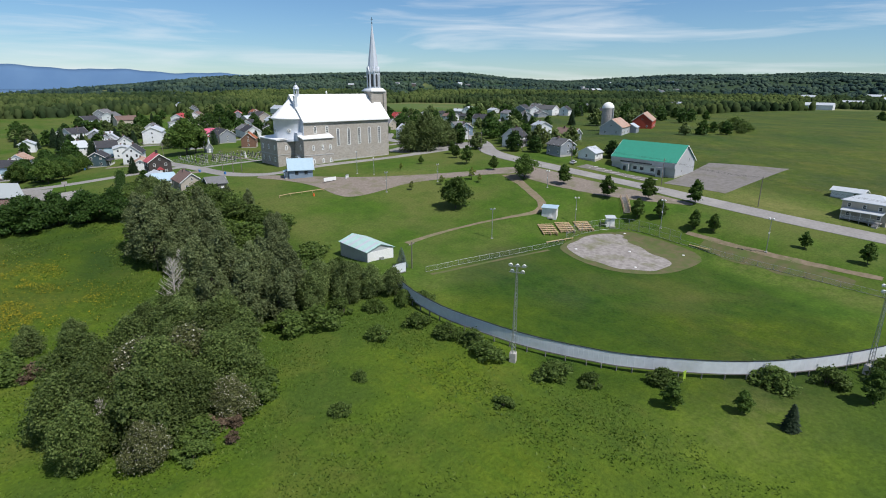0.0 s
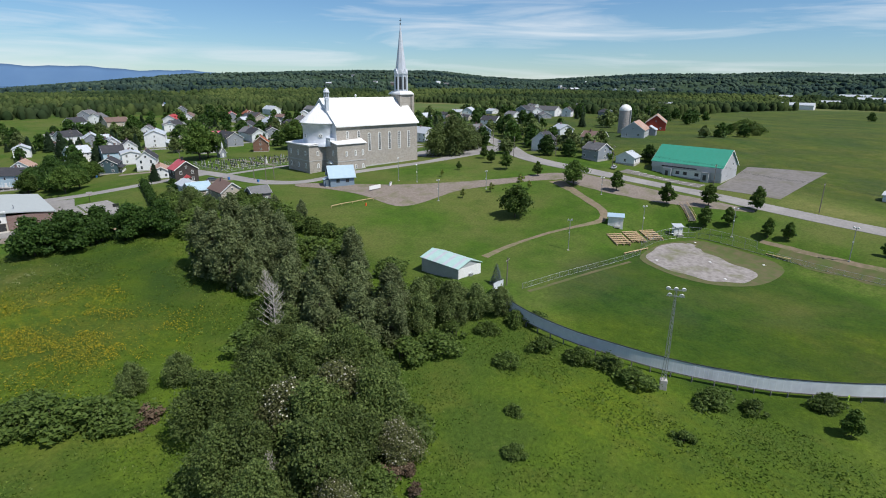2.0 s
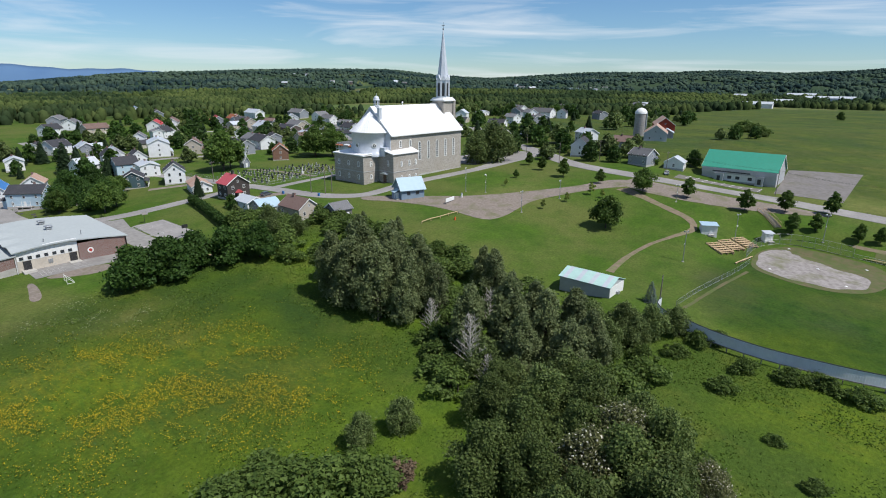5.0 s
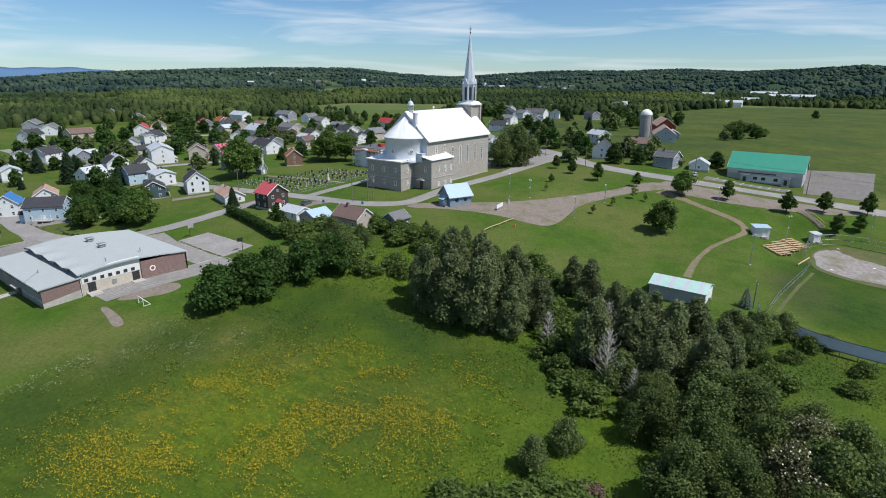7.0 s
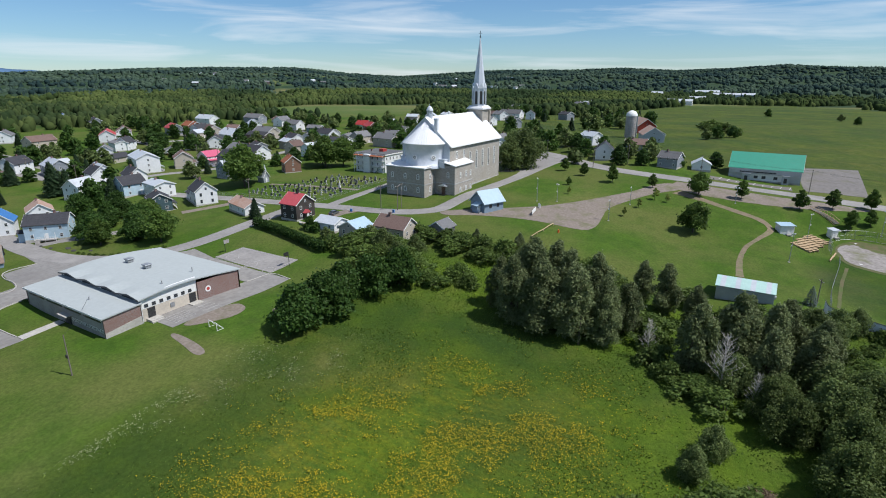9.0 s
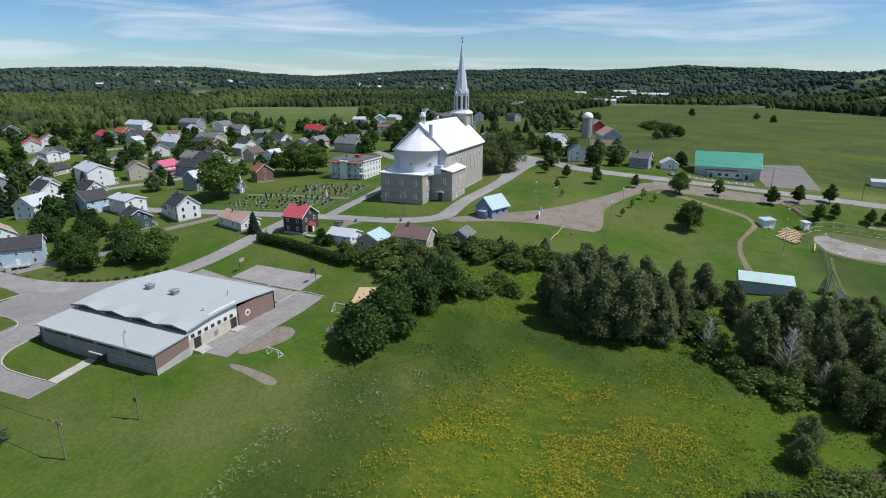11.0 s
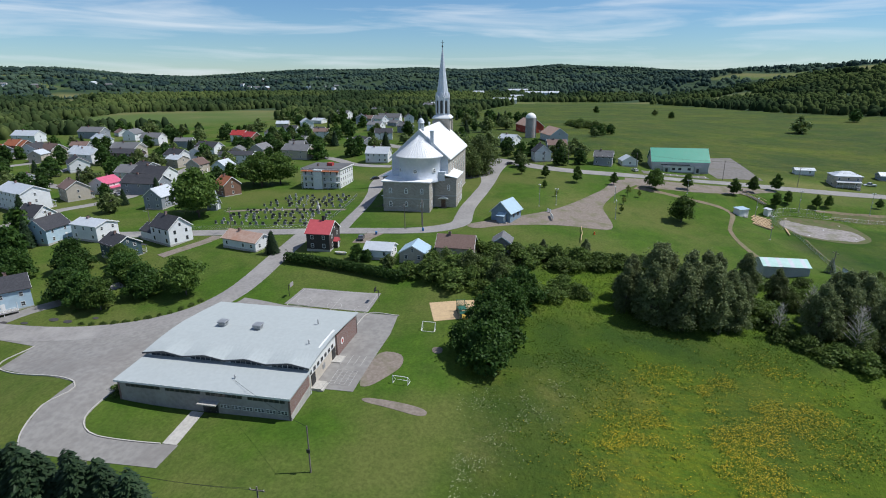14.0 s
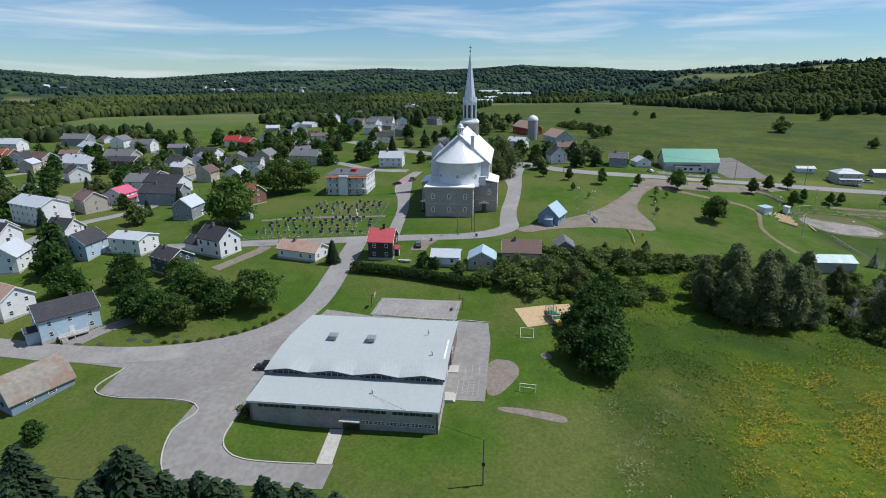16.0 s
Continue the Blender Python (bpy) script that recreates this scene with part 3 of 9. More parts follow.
strip("driveway", [(63, 291), (58, 292), (50, 296), (44, 299)], 4.2, GRAVEL, 0.06, "gravel driveway beside the white house", "driveway")
strip("driveway", [(70, 236), (64, 238.5), (59, 239)], 5, GRAVEL, 0.06, "gravel parking beside the house", "driveway")
patch("store_parking", [(183.3, 135.4), (186.8, 120.5), (185.7, 104.5), (193, 105.1), (191.1, 136)], STONY, 0.07, "asphalt parking in front of the green-roofed building", "car park")
patch("gravel_lot", [(188, 100.3), (230, 103.7), (245.5, 79), (190, 79)], STONY, 0.06, "grey gravel lot beside the green-roofed building", "gravel lot")
patch("infield_edge", [(113.8, 87.2), (118.2, 90.7), (133.5, 91.8), (142.9, 87.5), (143.8, 77.7), (143.2, 61.9), (134.9, 60.6), (123.5, 61.7), (114.7, 67.6), (111.4, 76.7)], SCUFFED, 0.035, "scuffed brown turf round the infield", "worn turf", 2, 2.5)
patch("infield", [(116.5, 86.8), (119.4, 89.5), (124.5, 89.7), (129.6, 91.1), (136.1, 89.8), (140.8, 86.5), (138.3, 82.5), (135.7, 80.7), (135.7, 75.9), (132.9, 72.6), (133.5, 67.8), (131, 64.4), (125.9, 64.5), (121.7, 64.7), (118.8, 68.3), (115.5, 70.7), (115.6, 75.9), (114, 80)], CLAY, 0.06, "grey grit infield of the softball diamond", "infield", 2, 2.5)

# ---- building kit ----


def masonry(name, c1, c2, mortar, w=0.55, h=0.28, rough=0.9, bump=0.4, stain=(0.2, 0.2, 0.19)):
    """Coursed stone or brick, laid by object coordinates so that it runs round corners."""
    m = surf(name, c1, c2, 1.5, rough, 0)
    n, l = m.node_tree.nodes, m.node_tree.links
    b = n["Principled BSDF"]
    tc, sx, ad, cb, br = n.new("ShaderNodeTexCoord"), n.new("ShaderNodeSeparateXYZ"), n.new("ShaderNodeMath"), n.new("ShaderNodeCombineXYZ"), n.new("ShaderNodeTexBrick")
    l.new(tc.outputs["Object"], sx.inputs[0])
    l.new(sx.outputs["X"], ad.inputs[0])
    l.new(sx.outputs["Y"], ad.inputs[1])
    l.new(ad.outputs[0], cb.inputs["X"])
    l.new(sx.outputs["Z"], cb.inputs["Y"])
    l.new(cb.outputs[0], br.inputs["Vector"])
    br.inputs["Scale"].default_value, br.inputs["Brick Width"].default_value, br.inputs["Row Height"].default_value = 1.0, w, h
    br.inputs["Mortar Size"].default_value, br.inputs["Bias"].default_value = 0.02, 0.0
    br.inputs["Color1"].default_value, br.inputs["Color2"].default_value, br.inputs["Mortar"].default_value = (*c1, 1), (*c2, 1), (*mortar, 1)
    n2, r2, mx = n.new("ShaderNodeTexNoise"), n.new("ShaderNodeValToRGB"), n.new("ShaderNodeMixRGB")
    n2.inputs["Scale"].default_value, n2.inputs["Detail"].default_value = 0.22, 7
    l.new(tc.outputs["Object"], n2.inputs["Vector"])
    r2.color_ramp.elements[0].position, r2.color_ramp.elements[1].position = 0.45, 0.75
    r2.color_ramp.elements[1].color = (0.6, 0.6, 0.6, 1)
    l.new(n2.outputs["Fac"], r2.inputs["Fac"])
    l.new(r2.outputs["Color"], mx.inputs["Fac"])
    l.new(br.outputs["Color"], mx.inputs["Color1"])
    mx.inputs["Color2"].default_value = (*stain, 1)
    l.new(mx.outputs["Color"], b.inputs["Base Color"])
    bp = n.new("ShaderNodeBump")
    bp.inputs["Strength"].default_value, bp.inputs["Distance"].default_value = bump, 0.03
    bp.invert = True
    l.new(br.outputs["Fac"], bp.inputs["Height"])
    l.new(bp.outputs["Normal"], b.inputs["Normal"])
    return m


def ribbed(name, c, c2=None, pitch=0.5, rough=0.45, metal=0.0, axis="X", depth=0.02, stain=None, stain_amt=0.35, spec=0.4):
    """Sheet metal or lapped boards: a relief of ribs at a set pitch along one object axis (or X+Y)."""
    m = surf(name, c, c2, 1.2, rough, 0, metal, stain, 0.18, stain_amt, spec=spec)
    n, l = m.node_tree.nodes, m.node_tree.links
    tc, sx, mu, fr, bp = n.new("ShaderNodeTexCoord"), n.new("ShaderNodeSeparateXYZ"), n.new("ShaderNodeMath"), n.new("ShaderNodeMath"), n.new("ShaderNodeBump")
    l.new(tc.outputs["Object"], sx.inputs[0])
    src = sx.outputs[axis] if len(axis) == 1 else None
    if src is None:
        ad = n.new("ShaderNodeMath")
        l.new(sx.outputs["X"], ad.inputs[0])
        l.new(sx.outputs["Y"], ad.inputs[1])
        src = ad.outputs[0]
    mu.operation, fr.operation = "DIVIDE", "FRACT"
    l.new(src, mu.inputs[0])
    mu.inputs[1].default_value = pitch
    l.new(mu.outputs[0], fr.inputs[0])
    rp = n.new("ShaderNodeValToRGB")
    rp.color_ramp.elements[0].position, rp.color_ramp.elements[1].position = 0.82, 0.92
    l.new(fr.outputs[0], rp.inputs["Fac"])
    bp.inputs["Strength"].default_value, bp.inputs["Distance"].default_value = 0.6, depth
    l.new(rp.outputs["Color"], bp.inputs["Height"])
    l.new(bp.outputs["Normal"], n["Principled BSDF"].inputs["Normal"])
    return m


STONE = masonry("grey_stone", (0.40, 0.365, 0.32), (0.29, 0.265, 0.235), (0.45, 0.425, 0.39), 0.8, 0.38, stain=(0.33, 0.29, 0.24))
BAND = surf("stone_band", (0.46, 0.45, 0.43), (0.38, 0.37, 0.35), 2.0, 0.85, 0.1)
TIN = ribbed("white_tin", (0.80, 0.80, 0.79), (0.74, 0.74, 0.74), 0.55, 0.42, 0.0, "X", 0.02, stain=(0.62, 0.61, 0.58))
TINWALL = ribbed("silver_tin", (0.62, 0.65, 0.70), (0.56, 0.59, 0.64), 0.6, 0.4, 0.15, "Z", 0.015, stain=(0.50, 0.52, 0.55))
WHITE = surf("white_paint", (0.78, 0.78, 0.76), (0.70, 0.70, 0.68), 3.0, 0.6, 0.05, stain_amt=0.25, stain=(0.6, 0.59, 0.55))
GLASS = surf("dark_glass", (0.03, 0.037, 0.045), (0.05, 0.06, 0.07), 0.8, 0.08, 0.0, spec=0.6)
IRON = surf("dark_iron", (0.05, 0.05, 0.055), (0.08, 0.08, 0.08), 4, 0.5, 0.1, 0.6)
STEEL = surf("galvanised_steel", (0.42, 0.43, 0.44), (0.34, 0.35, 0.36), 5, 0.5, 0.05, 0.6)


def arch_loop(w, h, y, z0=0.0, n=8):
    pts = [(-w / 2, y, z0), (w / 2, y, z0), (w / 2, y, z0 + h - w / 2)]
    pts += [(w / 2 * math.cos(math.pi * i / n), y, z0 + h - w / 2 + w / 2 * math.sin(math.pi * i / n)) for i in range(1, n)]
    return pts + [(-w / 2, y, z0 + h - w / 2)]


def arch_window(parent, x, y, z, rz, w, h, bars=4, mat=None):
    """An arched window that looks along local -y before it is turned by rz."""
    fr = part("window", prism(bmesh.new(), arch_loop(w, h, -0.1), (0, 0.2, 0)), mat or WHITE, parent)
    fr.matrix_local = pose(x, y, z, 0, 0, rz)
    part("pane", prism(bmesh.new(), arch_loop(w - 0.56, h - 0.5, -0.115, 0.24), (0, 0.05, 0)), GLASS, fr)
    bm = boxed(-0.04, 0.04, -0.14, -0.115, 0.16, h - 0.2)
    for i in range(1, bars):
        zz = 0.16 + (h - 0.5) * i / bars
        box(bm, -w / 2 + 0.18, w / 2 - 0.18, -0.15, -0.115, zz - 0.06, zz + 0.06)
    part("glazing_bar", bm, WHITE, fr)
    return fr


MESHES = {}


def shared(key, make, material):
    if key not in MESHES:
        bm = make()
        me = bpy.data.meshes.new(key)
        bmesh.ops.recalc_face_normals(bm, faces=bm.faces)
        bm.to_mesh(me)
        bm.free()
        me.materials.append(material)
        MESHES[key] = me
    return MESHES[key]


def sash_frame():
    bm = bmesh.new()
    for a in ((-0.5, 0.5, -0.06, 0.04, 0, 0.09), (-0.5, 0.5, -0.06, 0.04, 0.91, 1), (-0.5, -0.41, -0.06, 0.04, 0, 1), (0.41, 0.5, -0.06, 0.04, 0, 1), (-0.41, 0.41, -0.05, 0.03, 0.47, 0.53)):
        box(bm, *a)
    return bm


def window(parent, x, y, z, rz, w=0.95, h=1.3, frame_mat=None):
    """A sash window looking along local -y, turned by rz; its sill at z."""
    frame_mat = frame_mat or WHITE
    fr = link("window", shared("sash_" + frame_mat.name, sash_frame, frame_mat), None, parent)
    fr.matrix_local = pose(x, y, z, 0, 0, rz) @ Matrix.Diagonal((w, 1, h, 1))
    link("pane", shared("sash_pane", lambda: boxed(-0.42, 0.42, -0.03, 0.02, 0.07, 0.93), GLASS), None, fr)
    return fr


def door(parent, x, y, z, rz, w=0.95, h=2.05, material=None):
    material = material or WHITE

    def make():
        bm = boxed(-0.5, 0.5, -0.07, 0.03, 0, 1)
        box(bm, -0.38, 0.38, -0.09, -0.07, 0.08, 0.45)
        box(bm, -0.38, 0.38, -0.09, -0.07, 0.55, 0.93)
        return bm
    d = link("door", shared("door_" + material.name, make, material), None, parent)
    d.matrix_local = pose(x, y, z, 0, 0, rz) @ Matrix.Diagonal((w, 1, h, 1))
    at = parent.matrix_world.translation
    if math.hypot(at.x, at.y - 200) < 170:
        part("door_handle", rod(bmesh.new(), (0.4, -0.13, 0.5), (0.4, -0.07, 0.5), 0.035, n=6), STEEL, d)
    return d


# ---- stone church ----


def church():
    c = thing("church", "large grey stone parish church with white metal roof and tall spire", "church", 106.5, 230.2, 19.6)
    L, H, E, R = 43.0, 11.1, 19.2, 29.3  # nave length, half width, eave, ridge
    bm = prism(bmesh.new(), [(0, -H, -2), (0, H, -2), (0, H, E), (0, 0, R - 0.35), (0, -H, E)], (L, 0, 0))
    part("nave_wall", bm, STONE, c, "grey cut stone wall")
    bm = bmesh.new()
    for s in (1, -1):
        ov = 0.7
        slope = (R - E) / H
        prism(bm, [(-0.5, s * (H + ov), E - ov * slope + 0.05), (-0.5, 0, R + 0.05), (-0.5, 0, R - 0.3), (-0.5, s * (H + ov), E - ov * slope - 0.3)], (L + 1.0, 0, 0))
    part("nave_roof", bm, TIN, c, "bright white sheet-metal roof")
    for s in (1, -1):
        part("gutter", boxed(-0.3, L + 0.3, s * (H + 0.75) - 0.12, s * (H + 0.75) + 0.12, E - 1.15, E - 0.85), WHITE, c)
        part("cornice", boxed(0, L, s * (H + 0.12) - 0.13, s * (H + 0.12) + 0.13, E - 0.9, E - 0.3), WHITE, c)
    # back gable wall above the annex, clad in metal
    part("back_gable", prism(bmesh.new(), [(-0.25, -H + 0.05, 10.5), (-0.25, H - 0.05, 10.5), (-0.25, H - 0.05, E), (-0.25, 0, R - 0.4), (-0.25, -H + 0.05, E)], (0.24, 0, 0)), TINWALL, c, "pale blue-grey metal cladding")
    for s in (1, -1):
        bm = boxed(-2.6, 0.4, s * 8.6 - 1.6, s * 8.6 + 1.6, 10.5, 13.6)
        box(bm, -2.75, 0.4, s * 8.6 - 1.75, s * 8.6 + 1.75, 13.6, 13.9)
        part("corner_block", bm, TINWALL, c)
    # round apse with its cone
    bm = lathe(bmesh.new(), [(8.5, 10.2), (8.5, 11.4), (8.25, 11.6), (8.25, 18.6), (8.55, 18.8), (8.55, 19.3), (8.85, 19.5), (8.85, 19.65)], 48, 0.5, 0, math.pi * 0.5, math.pi * 1.5)
    part("apse_wall", bm, TINWALL, c, "round apse clad in pale silver metal", True)
    bm = bmesh.new()
    n = 26
    tip = bm.verts.new((-0.5, 0, 27.4))
    ring = [bm.verts.new((0.5 + 9.3 * math.cos(math.pi * (0.5 + i / n)), 9.3 * math.sin(math.pi * (0.5 + i / n)), 19.7)) for i in range(n + 1)]
    low = [bm.verts.new((0.5 + 9.3 * math.cos(math.pi * (0.5 + i / n)), 9.3 * math.sin(math.pi * (0.5 + i / n)), 19.45)) for i in range(n + 1)]
    for i in range(n):
        bm.faces.new((ring[i], ring[i + 1], tip))
        bm.faces.new((low[i], low[i + 1], ring[i + 1], ring[i]))
    for i in range(1, n):
        a = math.pi * (0.5 + i / n)
        part("roof_seam", rod(bmesh.new(), (0.5 + 9.3 * math.cos(a), 9.3 * math.sin(a), 19.72), (-0.5, 0, 27.42), 0.07, 0.04, 4), TINWALL, c)
    part("apse_roof", bm, TIN, c, "white metal cone roof with raised seams")
    for a in (-52, 0, 52):
        t = radians(180 + a)
        w = part("oculus", rod(bmesh.new(), (0, 0.3, 0), (0, -0.12, 0), 0.95, 0.95, 20), WHITE, c)
        w.matrix_local = pose(0.5 + 8.25 * math.cos(t), 8.25 * math.sin(t), 14.6, 0, 0, a - 90)
        part("pane", rod(bmesh.new(), (0, -0.1, 0), (0, -0.14, 0), 0.62, 0.62, 16), GLASS, w)
        bm = bmesh.new()
        for k in range(4):
            q = radians(45 * k)
            rod(bm, (0.62 * math.cos(q), -0.15, 0.62 * math.sin(q)), (-0.62 * math.cos(q), -0.15, -0.62 * math.sin(q)), 0.05, n=4)
        part("glazing_bar", bm, WHITE, w)
    # two-storey annex round the apse
    bm = boxed(-10, 0.4, -5.8, 12.0, -2.5, 10.9)
    box(bm, -2.2, 11.5, -14.6, -5.0, -2.5, 11.6)
    box(bm, -1.0, 11.5, 10.8, 14.6, -2.5, 11.2)
    part("annex_wall", bm, STONE, c, "grey stone two-storey annex")
    bm = bmesh.new()
    for a in ((-10.1, 0.6, -5.92, 12.12), (-2.32, 11.6, -14.72, -5.0), (-1.12, 11.6, 10.7, 14.72)):
        box(bm, *a, 4.55, 4.95)
    part("string_course", bm, BAND, c)
    bm = bmesh.new()
    prism(bm, [(-10.5, -6.3, 10.85), (-10.5, 12.5, 10.85), (-10.5, 12.5, 11.1), (-10.5, -6.3, 11.1)], (10.8, 0, 0))
    prism(bm, [(-10.5, -6.3, 11.1), (-10.5, 12.5, 11.1), (-0.2, 11.6, 12.0), (-0.2, -5.6, 12.0)], (0, 0, 0.12))
    prism(bm, [(-2.8, -15.1, 11.5), (12.0, -15.1, 11.5), (12.0, -10.9, 12.9), (-2.8, -8.0, 12.9)], (0, 0, 0.28))
    prism(bm, [(-1.5, 15.1, 11.1), (12.0, 15.1, 11.1), (12.0, 10.9, 12.5), (-1.5, 8.4, 12.5)], (0, 0, 0.28))
    part("annex_roof", bm, TIN, c, "white sheet-metal lean-to roof")
    for y in (-2.9, 3.1, 9.1):
        for z in (1.6, 6.6):
            arch_window(c, -10, y, z, -90, 1.25, 2.1, 3)
    for x in (2.2, 6.6, 10.2):
        for z, h in ((1.2, 1.9), (6.6, 2.3)):
            arch_window(c, x, -14.6, z, 0, 1.05, h, 3)
            arch_window(c, x, 14.6, z, 180, 1.05, h, 3)
    arch_window(c, -2.2, -11.6, 6.8, -90, 1.1, 2.3, 3)
    arch_window(c, -1.0, 13.4, 6.8, -90, 1.1, 2.3, 3)
    arch_window(c, -6.0, -5.8, 1.6, 0, 1.2, 2.0, 3)
    arch_window(c, -6.0, -5.8, 6.6, 0, 1.2, 2.0, 3)
    WOODD = surf("brown_door", (0.10, 0.06, 0.045), (0.14, 0.085, 0.06), 3, 0.6, 0.1)
    for x, y in ((-2.2, -9.6), (-1.0, 13.4)):
        d = door(c, x - 0.02, y, 0.35, -90, 1.7, 2.9, WOODD)
        bm = boxed(-3.3 + 2.2, 0.0, -1.9, 1.9, 3.6, 3.75)
        prism(bm, [(-1.2, -1.9, 3.75), (-1.2, 1.9, 3.75), (-1.2, 0, 4.5)], (1.2, 0, 0))
        h = part("door_hood", bm, WHITE, c)
        h.matrix_local = pose(x, y, 0)
        bm = bmesh.new()
        for i in range(3):
            box(bm, -1.6 - 0.35 * (2 - i), 0, -1.5, 1.5, -0.6, 0.3 - 0.25 * (2 - i))
        for s in (-1.5, 1.5):
            rod(bm, (-1.55, s, 0.3), (-1.55, s, 1.4), 0.05, n=6)
            rod(bm, (-1.55, s, 1.4), (0, s, 1.4), 0.05, n=6)
        st = part("steps", bm, IRON, c, "dark iron-railed door steps")
        st.matrix_local = pose(x, y, 0.05)
    # tall nave windows
    for s, rz in ((-1, 0), (1, 180)):
        for i in range(5):
            arch_window(c, 16.2 + 5.4 * i, s * H, 7.6, rz, 1.6, 7.6, 8)
        for x in (5.2, 10.8):
            arch_window(c, x, s * H, 13.4, rz, 1.4, 3.0, 3)
    # tower in front
    tx, ty, tw = 42.2, -0.8, 3.4
    bm = boxed(tx - tw, tx + tw + 1.5, ty - tw, ty + tw, -2, 30.4)
    for a in (-1, 1):
        for b in (-1, 1):
            box(bm, tx + a * tw - 0.55, tx + a * tw + 0.55, ty + b * tw - 0.55, ty + b * tw + 0.55, 18, 29.6)
    part("tower_wall", bm, STONE, c, "square grey stone bell tower")
    bm = bmesh.new()
    prism(bm, [(tx - 4.1, ty - 4.1, 30.4), (tx + 4.1, ty - 4.1, 30.4), (tx + 4.1, ty + 4.1, 30.4), (tx - 4.1, ty + 4.1, 30.4)], (0, 0, 0.5))
    vs = [(tx + a * 4.0, ty + b * 4.0, 30.9) for a, b in ((-1, -1), (1, -1), (1, 1), (-1, 1))]
    us = [(tx + a * 3.0, ty + b * 3.0, 32.0) for a, b in ((-1, -1), (1, -1), (1, 1), (-1, 1))]
    va, vb = [bm.verts.new(v) for v in vs], [bm.verts.new(v) for v in us]
    for i in range(4):
        bm.faces.new((va[i], va[(i + 1) % 4], vb[(i + 1) % 4], vb[i]))
    part("tower_cornice", bm, TIN, c)
    # eight-sided belfry: alternate faces louvred, a pilaster on every corner, a gablet over each louvre
    oct0 = math.pi / 8
    belfry = part("belfry", lathe(bmesh.new(), [(2.9, 31.0), (2.9, 39.0), (3.15, 39.1), (3.15, 39.4)], 8, tx, ty, oct0, oct0 + 2 * math.pi), TINWALL, c, "silver-white eight-sided metal belfry with louvred arches")
    for k in range(8):
        a = oct0 + k * math.pi / 4
        part("pilaster", rod(bmesh.new(), (tx + 2.95 * math.cos(a), ty + 2.95 * math.sin(a), 31.4), (tx + 2.95 * math.cos(a), ty + 2.95 * math.sin(a), 39.3), 0.28, n=6), TINWALL, c)
    for k in range(8):
        rz = 45 * k
        d = Vector((math.sin(radians(rz)), -math.cos(radians(rz)), 0))
        s = Vector((-d.y, d.x, 0))
        o = Vector((tx, ty, 0)) + d * 2.68
        w = part("louvre", prism(bmesh.new(), arch_loop(1.15, 5.6, -0.06), (0, 0.1, 0)), IRON, belfry, "dark louvred arch")
        w.matrix_local = pose(o.x, o.y, 32.6, 0, 0, rz)
        g = Vector((tx, ty, 0)) + d * 1.9
        part("gablet", prism(bmesh.new(), [g + s * 1.25 + Vector((0, 0, 39.3)), g - s * 1.25 + Vector((0, 0, 39.3)), g + Vector((0, 0, 41.6))], d * 1.15), TINWALL, c)
    bm = lathe(bmesh.new(), [(3.0, 39.2), (2.55, 41.4), (1.4, 50.0), (0.12, 60.6)], 8, tx, ty, oct0, oct0 + 2 * math.pi)
    part("spire", bm, TINWALL, c, "tall tapering octagonal silver metal spire")
    bm = rod(bmesh.new(), (tx, ty, 60.2), (tx, ty, 63.1), 0.11, 0.08, 6)
    box(bm, tx - 0.08, tx + 0.08, ty - 0.75, ty + 0.75, 62.0, 62.2)
    lathe(bm, [(0.01, 60.2), (0.3, 60.4), (0.34, 60.7), (0.01, 61.0)], 8, tx, ty)
    part("cross", bm, IRON, c, "dark iron cross")
    # small lantern cupola and chimney at the back of the ridge
    cx = 3.0
    bm = lathe(bmesh.new(), [(1.15, 27.6), (1.15, 29.2), (1.3, 29.3), (1.3, 29.5), (1.05, 29.6)], 8, cx, 0)
    lathe(bm, [(1.15, 31.4), (1.4, 31.5), (1.4, 31.7), (1.2, 31.9), (1.12, 32.3), (0.85, 32.8), (0.45, 33.1), (0.1, 33.3), (0.07, 33.9), (0.02, 34.4)], 16, cx, 0)
    for i in range(8):
        a = 2 * math.pi * (i + 0.5) / 8
        rod(bm, (cx + 1.0 * math.cos(a), 1.0 * math.sin(a), 29.5), (cx + 1.0 * math.cos(a), 1.0 * math.sin(a), 31.5), 0.16, n=6)
    part("cupola", bm, TINWALL, c, "small silver lantern cupola")
    bm = boxed(-0.65, 0.65, -5.5, -4.3, 12, 28.7)
    box(bm, -0.77, 0.77, -5.62, -4.18, 28.4, 28.9)
    part("chimney", bm, TINWALL, c, "square metal-clad chimney")
    part("ridge_vent", lathe(bmesh.new(), [(0.3, 28.9), (0.3, 30.0), (0.5, 30.1), (0.35, 30.5), (0.02, 30.8)], 10, 17.5, 0), WHITE, c)
    part("foundation", boxed(-0.2, L + 0.2, -H - 0.2, H + 0.2, -2.5, 1.6), BAND, c)
    return c


church()

# ---- school ----
BRICK = masonry("red_brown_brick", (0.20, 0.085, 0.07), (0.15, 0.065, 0.055), (0.26, 0.22, 0.20), 0.25, 0.085, bump=0.2, stain=(0.22, 0.13, 0.11))
ROOFW = ribbed("pale_roof_membrane", (0.375, 0.405, 0.405), (0.35, 0.38, 0.38), 2.4, 0.85, 0.0, "Y", 0.01, stain=(0.33, 0.355, 0.355), spec=0.1)
PANELW = ribbed("white_wall_panel", (0.74, 0.74, 0.72), (0.68, 0.68, 0.66), 1.2, 0.6, 0.0, "X", 0.01)
BEIGE = surf("beige_stucco", (0.55, 0.49, 0.41), (0.48, 0.43, 0.36), 2, 0.85, 0.1)
